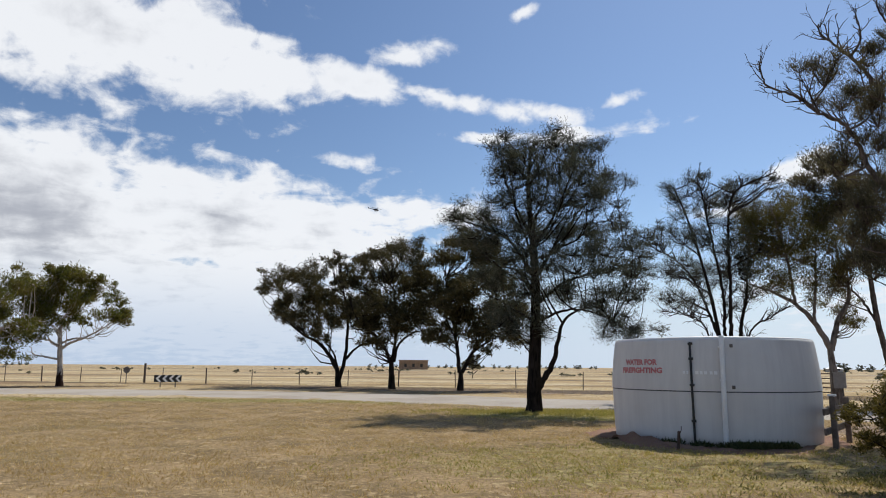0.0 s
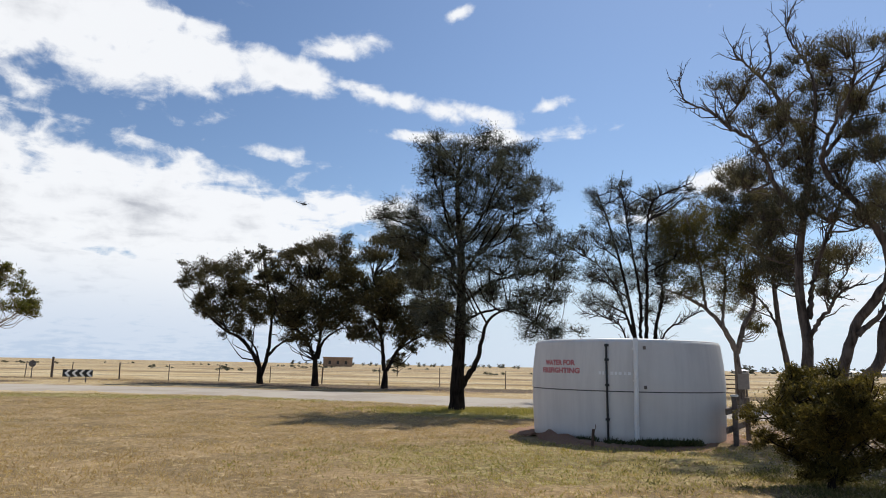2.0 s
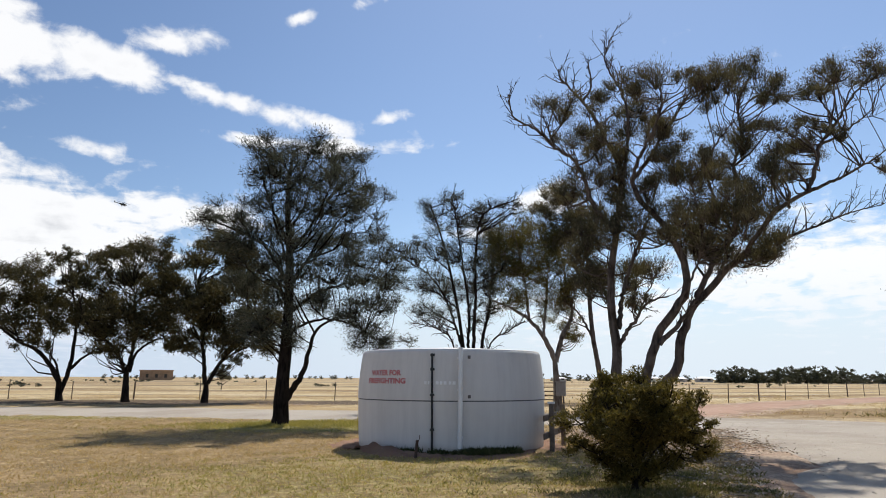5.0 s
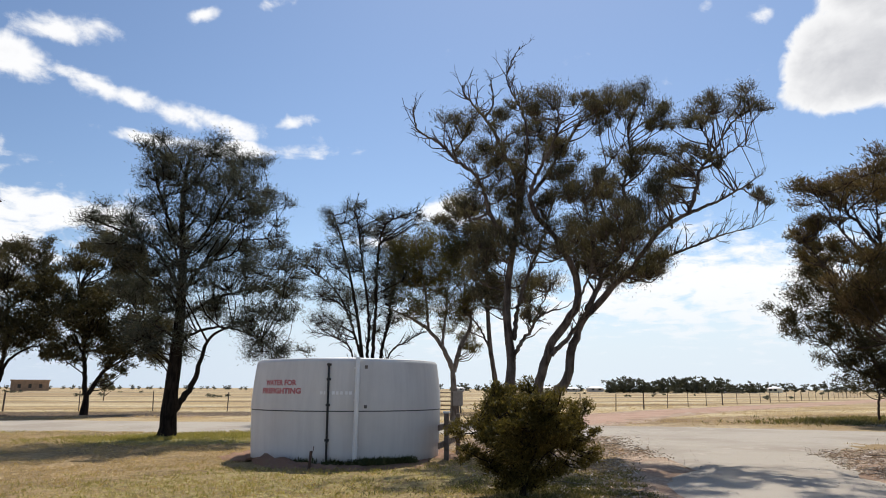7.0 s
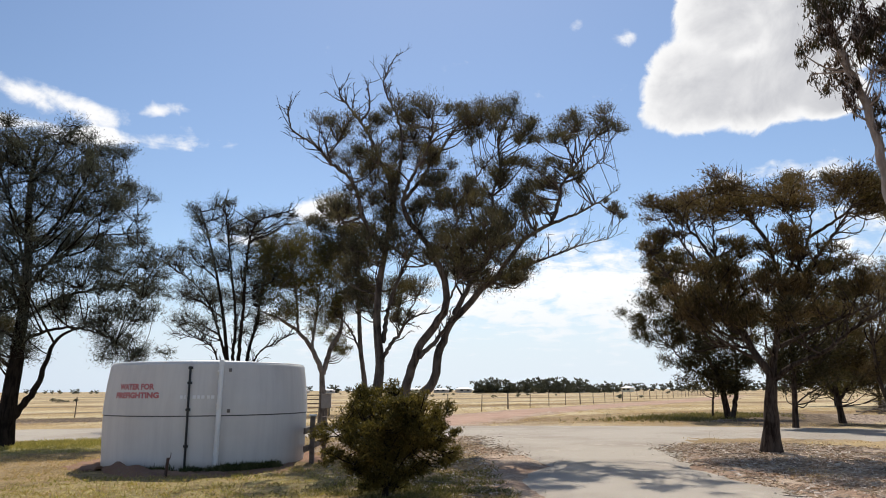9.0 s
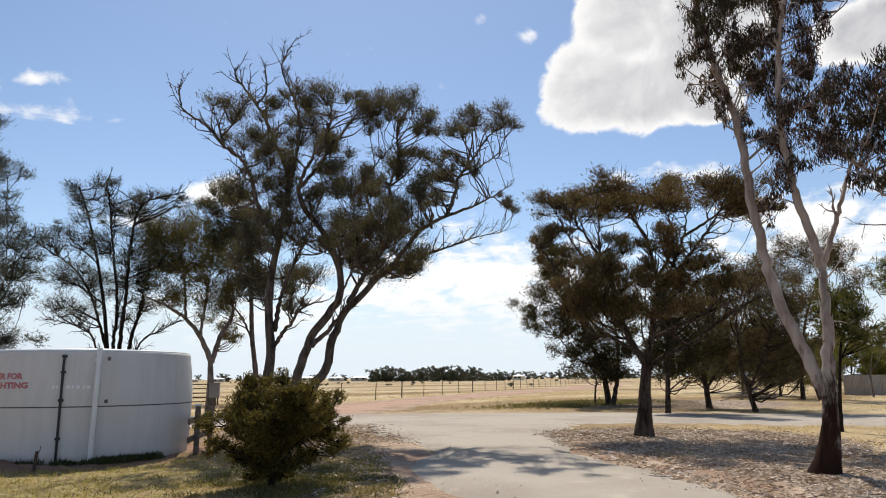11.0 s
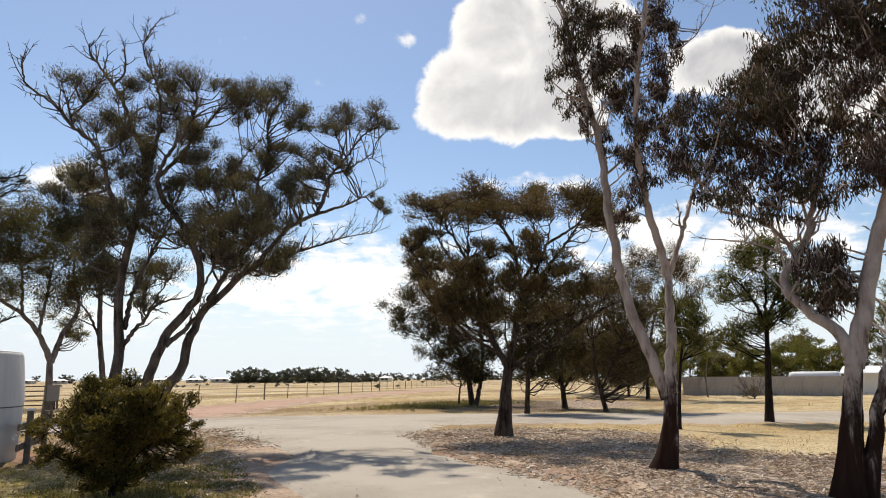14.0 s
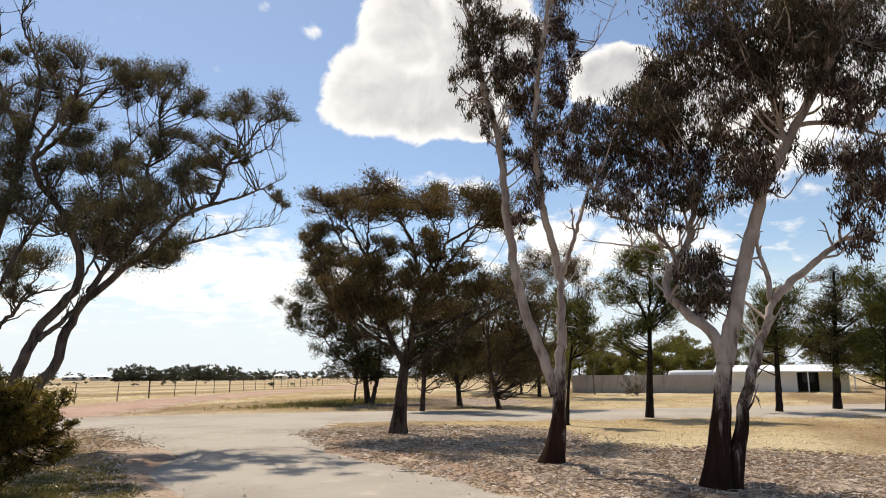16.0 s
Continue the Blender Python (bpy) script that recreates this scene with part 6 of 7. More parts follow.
park.clump(-0.48, -0.08, 2.00, 0.95, 0.61)
park.clump(-0.35, -0.00, 5.30, 0.56, 0.45)
park.finish()
park = park_tree((23.67, 4.54), -76.4)
park.limb(0.082, 0.054, (-0.00, 0.00, -0.05), (0.05, -0.03, 0.90), (0.16, -0.08, 1.93), (0.27, -0.13, 2.62))
park.limb(0.045, 0.018, (0.16, -0.08, 1.93), (0.53, -0.08, 2.62), (0.73, -0.09, 3.14))
park.clump(0.20, -0.40, 2.95, 0.43, 0.46)
park.clump(0.65, -0.15, 3.31, 0.40, 0.43)
park.clump(0.69, -0.36, 2.60, 0.36, 0.32)
park.clump(0.05, -0.41, 3.56, 0.39, 0.39)
park.finish()


# ---- water tank ----
TANK = (7.93, 15.05)
FACE = 200.3       # the side of the tank that faces the lawn, degrees clockwise from +y


def tank_radius(z):
    return 2.13 - 0.035 * abs(z - 1.07) ** 1.8 if z <= 1.07 else 2.13 - 0.085 * (z - 1.07) ** 1.7


def lathe(profile, sides=96):
    a = np.arange(sides) / sides * 2 * np.pi
    v = np.array([[(r * math.cos(t), r * math.sin(t), z) for t in a] for r, z in profile]).reshape(-1, 3)
    k = np.arange(sides)
    f = np.vstack([np.stack([i * sides + k, i * sides + (k + 1) % sides, (i + 1) * sides + (k + 1) % sides, (i + 1) * sides + k], -1) for i in range(len(profile) - 1)])
    return v, f


def on_tank(across, z, lift=0.0):
    """A place on the tank wall: metres round from the middle of its face, and height."""
    r = tank_radius(z)
    a = -radians(90) + across / r
    return Vector(((r + lift) * math.cos(a), (r + lift) * math.sin(a), z))


def lettering(name, text, size, across, z, mat, parent, width):
    cu = bpy.data.curves.new(name, "FONT")
    cu.body, cu.size, cu.align_x, cu.resolution_u, cu.offset = text, size, "CENTER", 3, 0.0075
    ob = new(name, cu)
    bpy.context.view_layer.update()
    me = bpy.data.meshes.new_from_object(ob.evaluated_get(bpy.context.evaluated_depsgraph_get()))
    bpy.data.objects.remove(ob)
    xs = [v.co.x for v in me.vertices]
    k = width / (max(xs) - min(xs))
    for v in me.vertices:
        v.co = on_tank(across + v.co.x * k, z + v.co.y, 0.018)
    me.materials.clear()
    return link(name, me, mat, parent, "faded red painted lettering")


def make_tank():
    tank = thing("water_tank", pose(TANK[0], TANK[1], 0, 0, 0, 180 - FACE) @ Matrix.Diagonal((1, 1, 0.975, 1)), "large squat off-white water tank lettered for firefighting, standing on the lawn", "water tank")
    low = [(tank_radius(z), z) for z in np.linspace(-0.05, 1.062, 14)]
    link("lower_wall", np_mesh("lower_wall", *lathe(low)), M_TANK, tank, "", True)
    high = [(tank_radius(z) + 0.012, z) for z in np.linspace(1.084, 2.06, 12)]
    high += [(tank_radius(2.06) + 0.012 - 0.03 * (1 - math.cos(a)) * 1.4, 2.06 + 0.07 * math.sin(a)) for a in np.linspace(0.2, 1.5, 6)]
    link("upper_wall", np_mesh("upper_wall", *lathe(high)), M_TANK, tank, "", True)
    link("seam", np_mesh("seam", *lathe([(2.11, 1.055), (2.124, 1.062), (2.124, 1.084), (2.11, 1.09)])), M_SEAM, tank, "dark joint round the middle", True)
    top = high[-1]
    link("lid", np_mesh("lid", *lathe([(top[0] + 0.004, top[1] - 0.012), (top[0] + 0.01, top[1] + 0.012), (top[0] - 0.05, top[1] + 0.03), (1.2, 2.20), (0.5, 2.24), (0.02, 2.25)])), M_LID, tank, "", True)

    def pipe(name, across, z0, z1, r, mat, lift, lean=0.0):
        pts = [on_tank(across + lean * (z - z0), z, lift) for z in np.linspace(z0, z1, 12)]
        return tube_part(name, pts, r, r, mat, tank, 12, 0.1)
    white = pipe("downpipe", 0.16, -0.02, 2.17, 0.047, M_WHITE, 0.055, 0.01)
    for z in (0.35, 1.3, 1.95):
        p = on_tank(0.17, z, 0.0)
        box_part("bracket", M_WHITE, white, p.x - 0.055, p.x + 0.055, p.y - 0.09, p.y + 0.03, z - 0.02, z + 0.02, 0.006)
    black = pipe("overflow_pipe", -0.385, 0.02, 2.05, 0.022, M_BLACK, 0.03, -0.004)
    for z in (0.5, 1.2, 1.72, 2.02):
        p = on_tank(-0.388, z, 0.02)
        box_part("clip", M_BLACK, black, p.x - 0.045, p.x + 0.045, p.y - 0.035, p.y + 0.03, z - 0.025, z + 0.025, 0.008)
    lettering("lettering", "WATER FOR", 0.15, -1.53, 1.60, M_RED, tank, 0.90)
    lettering("lettering", "FIREFIGHTING", 0.15, -1.53, 1.43, M_RED, tank, 1.12)
    # unreadable pale line of writing
    for x, w in ((-0.64, 0.05), (-0.575, 0.035), (-0.40, 0.06), (-0.32, 0.05), (-0.24, 0.06), (-0.14, 0.05), (-0.06, 0.06)):
        p = on_tank(x + 0.11, 1.44, 0.016)
        box_part("faded_mark", M_FAINT, tank, p.x - w / 2, p.x + w / 2, p.y - 0.006, p.y + 0.03, 1.41, 1.475, 0.002)
    for x, z in ((0.36, 1.98), (0.36, 1.17)):
        p = on_tank(x, z, 0.0)
        box_part("wall_fitting", M_SIGNBACK, tank, p.x - 0.03, p.x + 0.03, p.y - 0.035, p.y + 0.05, z - 0.04, z + 0.03, 0.008)


def scatter_blades(name, places, axis_up, length, width, mat, label, category, seed, lean=0.5, per=5, radius=0.06):
    """Tufts of blades standing on the ground at the places given."""
    rng = np.random.default_rng(seed)
    n = len(places) * per
    root = np.repeat(places, per, 0) + np.column_stack([rng.normal(0, radius, n), rng.normal(0, radius, n), np.zeros(n)])
    a = rng.standard_normal((n, 3)) * lean
    a[:, 2] = np.abs(a[:, 2]) * 0.4 + axis_up
    a /= np.linalg.norm(a, axis=1)[:, None]
    ln = length * rng.uniform(0.5, 1.4, n)
    c = root + a * (ln / 2)[:, None] * 0.9
    me = np_mesh(name, *blades(c, a, ln, width * rng.uniform(0.7, 1.4, n), rng))
    return tagged(link(name, me, mat), label, category, kind="stuff")


def make_mound():
    rng = np.random.default_rng(8)
    prof = [(2.0, 0.02), (2.12, 0.03), (2.24, 0.035), (2.42, 0.03), (2.62, 0.005), (2.8, -0.05)]
    v, f = lathe(prof, 120)
    a = np.arctan2(v[:, 1], v[:, 0])
    k = 1 + 0.06 * np.sin(a * 3 + 1) + 0.05 * np.sin(a * 7) + 0.025 * rng.standard_normal(len(v))
    far = np.hypot(v[:, 0], v[:, 1]) > 2.2
    v[far, :2] *= k[far, None]
    v[:, 2] += 0.013 * rng.standard_normal(len(v)) + 0.19 * np.exp(-((a + 2.62) / 0.30) ** 2 - ((np.hypot(v[:, 0], v[:, 1]) - 2.42) / 0.22) ** 2)
    ob = link("soil_mound", np_mesh("soil_mound", v, f), M_SOIL, None, "", True)
    ob.matrix_world = pose(TANK[0], TANK[1], 0)
    tagged(ob, "low ring of bare brown soil heaped round the tank", "soil", kind="structure")
    # weeds against the wall
    a = np.concatenate([rng.normal(radians(-113), 0.05, 14), rng.normal(radians(-97), 0.04, 10), rng.normal(radians(-72), 0.07, 90), rng.normal(radians(-58), 0.05, 30), rng.normal(radians(-83), 0.03, 26)]) - radians(FACE - 180)
    r = 2.13 + np.abs(rng.normal(0, 0.10, len(a)))
    p = np.column_stack([TANK[0] + r * np.cos(a), TANK[1] + r * np.sin(a), np.full(len(a), 0.03)])
    scatter_blades("weeds", p, 0.5, 0.13, 0.022, M_WEED, "dark green weeds growing against the tank wall", "weeds", 9, 0.8, 22, 0.07)


def make_stake():
    s = thing("steel_stake", pose(6.35, 12.75, 0, 3, 4, 20), "short dark steel stake standing in the grass by the tank", "stake")
    box_part("upright", M_RUST, s, -0.02, 0.02, -0.02, 0.02, -0.05, 0.34, 0.004)
    tube_part("wire_end", [(0.0, 0.0, 0.25), (0.05, 0.0, 0.36), (0.045, 0.0, 0.43)], 0.008, 0.006, M_RUST, s, 6, 0.05)


make_tank()
make_mound()
make_stake()


# ---- bush by the drive ----
def make_bush():
    t = Tree("bush", (7.95, 8.05), -38.0, "rounded olive-green bush with dark stems beside the driveway", B_DARK, L_BUSH, (0.062, 0.015), "spray", 2.1, flare=0.2, loose=0.42, seed=77, satellites=1, sprigs=0.5)
    t.root["category"] = "bush"
    rng = np.random.default_rng(4)
    t.limb(0.06, 0.035, (0, 0, -0.05), (0.02, 0, 0.3), (0.0, 0.02, 0.7))
    for i in range(9):
        a = i * 2.4
        t.limb(0.030, 0.010, (0.02, 0, 0.10 + 0.03 * i), (0.25 * math.cos(a), 0.25 * math.sin(a), 0.5 + 0.03 * i), (0.62 * math.cos(a), 0.62 * math.sin(a), 0.85 + 0.05 * i))
    for i in range(60):
        v = rng.standard_normal(3)
        v /= np.linalg.norm(v)
        k = rng.uniform(0.45, 1.0)
        z = 0.98 + v[2] * k * 0.50
        if z < 0.34:
            continue
        t.clump(0.05 + v[0] * k * 0.80, v[1] * k * 0.80, z, rng.uniform(0.20, 0.32), rng.uniform(0.16, 0.25))
    for x, y, z in ((0.8, -0.1, 0.85), (-0.9, 0.0, 0.9), (0.1, 0.1, 1.52), (-0.35, 0.0, 1.42), (0.5, 0.0, 1.35), (0.95, 0.1, 0.62), (-0.75, -0.2, 0.62), (0.0, -0.2, 0.5), (0.25, -0.1, 0.36), (-0.2, 0.1, 0.36), (0.0, -0.1, 0.22), (0.18, 0.15, 0.2), (-0.25, -0.1, 0.24), (0.4, 0.0, 0.42), (-0.5, 0.05, 0.45), (0.65, -0.1, 0.5)):
        t.clump(x, y, z, 0.24, 0.18)
    t.finish()


make_bush()


# ---- fences, gate, signs ----
def make_timber_fence():
    f = thing("timber_rail", pose(9.45, 13.06, 0, 0, 0, 52), "short weathered timber post-and-rail beside the tank", "fence")
    box_part("post", M_TIMBER, f, -0.05, 0.05, -0.05, 0.05, -0.1, 0.98, 0.012)
    box_part("cap", M_WHITE, f, -0.07, 0.07, -0.07, 0.07, 0.98, 1.02, 0.008, "white post cap")
    box_part("post", M_TIMBER, f, 1.55, 1.65, -0.05, 0.05, -0.1, 0.92, 0.012)
    for z in (0.34, 0.70):
        box_part("rail", M_TIMBER, f, -0.55, 1.75, 0.05, 0.09, z - 0.06, z + 0.06, 0.01)


def make_wire_fence(name, line, gap, height, label):
    pts = [Vector((x, y, 0)) for x, y in line]
    f = thing(name, pose(*pts[0]), label, "fence")
    rng = random.Random(len(line) + int(gap * 10))
    me = None
    n = 0
    for a, b in zip(pts, pts[1:]):
        count = max(1, round((b - a).length / gap))
        for i in range(count):
            p = a.lerp(b, i / count) - pts[0]
            thick = n % 4 == 0
            if n < 2:
                bm = bmesh.new()
                r = 0.055 if thick else 0.032
                bmesh.ops.create_cone(bm, cap_ends=True, segments=8, radius1=r, radius2=r * 0.92, depth=height + 0.15, matrix=Matrix.Translation((0, 0, (height - 0.15) / 2)))
                ob = part("post", bm, M_POST, f)
                me = (me, ob.data) if n else ob.data
            else:
                ob = new("post", me[0] if thick else me[1])
                ob.parent = f
            ob.matrix_local = pose(p.x, p.y, rng.uniform(-0.06, 0.06), rng.uniform(-2.5, 2.5), rng.uniform(-2.5, 2.5), rng.uniform(0, 90))
            n += 1
    for k in (0.25, 0.5, 0.75, 0.95):
        wire = [p - pts[0] + Vector((0.0, 0.0, height * k)) for p in pts]
        v, fc = tube_arrays(np.array(wire), np.full(len(wire), 0.006), 4)
        link("wire", np_mesh("wire", v, fc), M_STEEL, f)


def make_gate():
    g = thing("farm_gate", pose(20.5, 39.2, 0, 0, 0, -28), "dark steel farm gate in the wire fence", "gate")
    for x in (0.0, 3.4):
        tube_part("upright", [(x, 0, 0.0), (x, 0, 1.35)], 0.05, 0.05, M_RUST, g, 8)
    for z in (0.25, 0.5, 0.75, 1.0, 1.25):
        tube_part("bar", [(0.05, 0, z), (3.35, 0, z)], 0.03, 0.03, M_RUST, g, 6, 1.0)


def make_chevron_sign():
    s = thing("chevron_sign", pose(-16.55, 46.5, 0, 0, 0, 20.5) @ Matrix.Scale(0.82, 4), "long black and white chevron board on two posts at the bend", "road sign")
    box_part("board", M_SIGNBLACK, s, -1.05, 1.05, -0.02, 0.02, 0.42, 0.98, 0.006)
    for x in (-0.55, 0.6):
        box_part("post", M_SIGNBACK, s, x - 0.04, x + 0.04, 0.02, 0.08, -0.1, 0.95, 0.006)
    for i in range(4):
        x = -0.92 + i * 0.50
        bm = bmesh.new()
        loop = [(x, 0.70), (x + 0.24, 0.96), (x + 0.44, 0.96), (x + 0.20, 0.70), (x + 0.44, 0.44), (x + 0.24, 0.44)]
        front = [bm.verts.new((u, -0.026, w)) for u, w in loop]
        back = [bm.verts.new((u, -0.021, w)) for u, w in loop]
        bm.faces.new((front[0], front[1], front[2], front[3]))
        bm.faces.new((front[0], front[3], front[4], front[5]))
        for j in range(6):
            bm.faces.new((front[j], front[(j + 1) % 6], back[(j + 1) % 6], back[j]))
        bmesh.ops.recalc_face_normals(bm, faces=bm.faces)
        part("chevron", bm, M_SIGNWHITE, s, "white arrow mark")


def make_stop_sign():
    s = thing("round_sign", pose(-23.5, 55.6, 0, 0, 0, 22), "dark round road sign on a post seen from behind", "road sign")
    tube_part("post", [(0, 0, -0.1), (0, 0, 1.35)], 0.035, 0.035, M_SIGNBACK, s, 8)
    bm = bmesh.new()
    bmesh.ops.create_cone(bm, cap_ends=True, segments=8, radius1=0.27, radius2=0.27, depth=0.02, matrix=Matrix.Translation((0, -0.045, 1.05)) @ pose(0, 0, 0, 90, 0, 22.5))
    part("plate", bm, M_SIGNBACK, s)
    box_part("bracket", M_STEEL, s, -0.2, 0.2, -0.035, -0.02, 1.02, 1.07, 0.004)
    p = thing("marker_post", pose(-22.8, 57.4, 0), "plain dark timber strainer post near the bend", "post")
    tube_part("post", [(0, 0, -0.1), (0, 0, 1.6)], 0.10, 0.09, M_POST, p, 8)


def make_board():
    b = thing("notice_box", pose(17.75, 27.4, 0, 0, 0, -32), "pale box on a timber post before the forked gum", "box")
    box_part("post", M_TIMBER, b, -0.05, 0.05, -0.04, 0.04, -0.1, 1.0, 0.01)
    box_part("box", M_BOX, b, -0.22, 0.22, -0.16, 0.16, 0.75, 1.35, 0.02)
    box_part("lid", M_BOX, b, -0.25, 0.25, -0.19, 0.19, 1.353, 1.39, 0.01)


make_timber_fence()
make_wire_fence("wire_fence", ((-95, 79), (-45, 64), (-17, 55.4), (-1.4, 52.0), (7.1, 49), (11.3, 46.3), (20.3, 39.3)), 4.1, 1.25, "post-and-wire fence of dark posts along the dry paddock")
make_wire_fence("wire_fence", ((23.6, 37.5), (27.5, 34.7), (35.6, 37.0), (49.9, 43.8), (67.9, 51.7), (91.7, 62.2), (113.4, 71.5), (150, 88)), 4.6, 1.25, "post-and-wire fence of dark posts beside the dirt track")
make_gate()
make_chevron_sign()
make_stop_sign()
make_board()


# ---- buildings ----
def make_cottage():
    h = thing("cottage", pose(69.3, -4.4, 0, 0, 0, -94.3) @ Matrix.Diagonal((1, 1, 0.84, 1)), "low white cottage with pale metal roof and open carport", "house")
    box_part("wall", M_CLAD, h, -6.2, 0.1, 0.0, 5.0, -0.1, 2.0, 0.02, "white cladding wall")
    box_part("wall", M_CREAM, h, 1.75, 4.0, 0.6, 5.0, -0.1, 2.05, 0.02, "cream cladding wall")
    box_part("carport_back", M_DARK, h, 0.1, 1.75, 2.6, 5.0, -0.1, 2.0, 0.02, "shaded carport recess")
    w = box_part("window", M_GLASS, h, 0.55, 1.4, 2.56, 2.6, 1.0, 1.75, 0.01, "dark window")
    for z in (0.97, 1.75):
        box_part("frame", M_SIGNBACK, w, 0.5, 1.45, 2.53, 2.58, z, z + 0.05, 0.006)
    for x in (0.50, 1.40):
        box_part("frame", M_SIGNBACK, w, x, x + 0.05, 2.53, 2.58, 1.02, 1.75, 0.006)
    for i in range(20):
        x = -6.1 + i * 0.3
        box_part("batten", M_CLAD, h, x, x + 0.03, -0.02, 0.0, -0.05, 1.98, 0.004)
    bm = bmesh.new()
    prof = [(-0.5, 2.02), (2.6, 2.72), (5.5, 2.02)]
    for x in (-6.6, 4.5):
        for y, z in prof:
            bm.verts.new((x, y, z))
        for y, z in prof:
            bm.verts.new((x, y, z + 0.07))
    bm.verts.ensure_lookup_table()
    v = bm.verts
    for a, b in ((0, 1), (1, 2)):
        bm.faces.new((v[a + 3], v[b + 3], v[b + 9], v[a + 9]))
        bm.faces.new((v[a], v[a + 6], v[b + 6], v[b]))
    for o in (0, 6):
        bm.faces.new((v[o], v[o + 1], v[o + 4], v[o + 3]))
        bm.faces.new((v[o + 1], v[o + 2], v[o + 5], v[o + 4]))
    bm.faces.new((v[0], v[3], v[9], v[6]))
    bm.faces.new((v[2], v[8], v[11], v[5]))
    bmesh.ops.recalc_face_normals(bm, faces=bm.faces)
    roof = part("roof", bm, M_ROOF, h, "pale metal roof")
    for i in range(22):
        x = -6.3 + i * 0.5
        tube_part("rib", [(x, -0.5, 2.10), (x, 2.6, 2.80)], 0.018, 0.018, M_ROOF, roof, 4, 2.0)
    box_part("gutter", M_WHITE, roof, -6.6, 4.5, -0.62, -0.505, 1.98, 2.10, 0.01)
    for x in (0.95, 4.35):
        box_part("carport_post", M_CLAD, h, x - 0.05, x + 0.05, -0.4, -0.3, -0.1, 2.02, 0.008)


def make_caravan():
    c = thing("caravan", pose(64.5, 3.6, 0, 0, 0, -91), "white rounded caravan parked behind the grey fence", "caravan")
    bm = bmesh.new()
    box(bm, -1.9, 1.7, -1.0, 1.0, 0.40, 1.86, 0.34)
    part("body", bm, M_CLAD, c, "", True)
    for x in (-1.2, 0.6):
        box_part("window", M_GLASS, c, x, x + 0.7, -1.03, -0.99, 0.95, 1.3, 0.02, "dark window")
    for x in (-0.4, 0.4):
        bm = bmesh.new()
        bmesh.ops.create_cone(bm, cap_ends=True, segments=16, radius1=0.33, radius2=0.33, depth=0.2, matrix=Matrix.Translation((x, -0.85, 0.33)) @ pose(0, 0, 0, 90))
        part("wheel", bm, M_BLACK, c, "black tyre")


def make_panel_fence():
    f = thing("panel_fence", pose(61.8, 14.2, 0, 0, 0, -84), "long grey corrugated panel fence along the far lawn", "fence")
    panel = None
    for i in range(10):
        x = i * 1.25 + 1.0
        if panel is None:
            bm = bmesh.new()
            n = 26
            rows = [[bm.verts.new((1.21 * k / n, y + 0.018 * math.cos(k * math.pi), z)) for k in range(n + 1)] for y, z in ((0, 0.02), (0, 1.5), (0.03, 1.5), (0.03, 0.02))]
            for a, b in zip(rows, rows[1:]):
                for k in range(n):
                    bm.faces.new((a[k], a[k + 1], b[k + 1], b[k]))
            ob = part("panel", bm, M_FENCEPANEL, f)
            panel = ob.data
        else:
            ob = new("panel", panel)
            ob.parent = f
        ob.matrix_local = pose(x, 0, 0)
        box_part("post", M_FENCEPANEL, f, x - 0.035, x + 0.005, -0.04, 0.06, -0.1, 1.54, 0.006)


def make_far_buildings():
    s = thing("stone_shed", pose(-13.3, 349, 0, 0, 0, 2), "small flat-roofed brown stone shed far out in the paddock", "shed")
    box_part("wall", M_BRICK, s, -7.2, 7.2, 0, 7, -0.3, 4.2, 0.05)
    box_part("roof", M_BRICK, s, -7.5, 7.5, -0.3, 7.3, 4.21, 4.7, 0.05)
    for x in (-4.6, -0.6, 3.4):
        box_part("opening", M_DARK, s, x, x + 1.2, -0.03, 0.0, 1.2, 2.8, 0.02, "dark opening")
    rng = random.Random(12)
    for az, d, full, hgt in ((29.5, 420, 16, 3.2), (33.5, 430, 14, 3.4), (36.4, 400, 18, 3.6), (38.6, 410, 15, 3.4), (40.6, 415, 17, 3.8), (49.9, 330, 9, 4.0), (53.4, 390, 10, 4.0), (27.2, 440, 18, 3.2), (44.0, 520, 16, 3.6), (60.5, 420, 14, 3.6)):
        x, y, w, hgt = d * math.sin(radians(az)), d * math.cos(radians(az)), 0.5 * full, 0.82 * hgt
        b = thing("farm_house", pose(x, y, 0, 0, 0, -az + rng.uniform(-25, 25)), "far low house with a pale metal roof on the horizon", "house", "houses along the horizon")
        box_part("wall", M_CREAM if rng.random() < 0.5 else M_FENCEPANEL, b, -w / 2, w / 2, 0, 8, -0.3, hgt * 0.66, 0.03)
        bm = bmesh.new()
        v = [bm.verts.new(q) for q in ((-w / 2 - 0.5, -0.6, hgt * 0.66), (w / 2 + 0.5, -0.6, hgt * 0.66), (w / 2 + 0.5, 8.6, hgt * 0.66), (-w / 2 - 0.5, 8.6, hgt * 0.66), (-w / 2 + 2, 4, hgt), (w / 2 - 2, 4, hgt))]
        for q in ((0, 1, 5, 4), (2, 3, 4, 5), (1, 2, 5), (3, 0, 4), (3, 2, 1, 0)):
            bm.faces.new([v[i] for i in q])
        part("roof", bm, M_ROOF, b)
        for x0 in (-w * 0.3, w * 0.15):
            box_part("window", M_GLASS, b, x0, x0 + 1.6, -0.03, 0.0, 0.9, 1.9, 0.01)


make_cottage()
make_caravan()
make_panel_fence()
make_far_buildings()


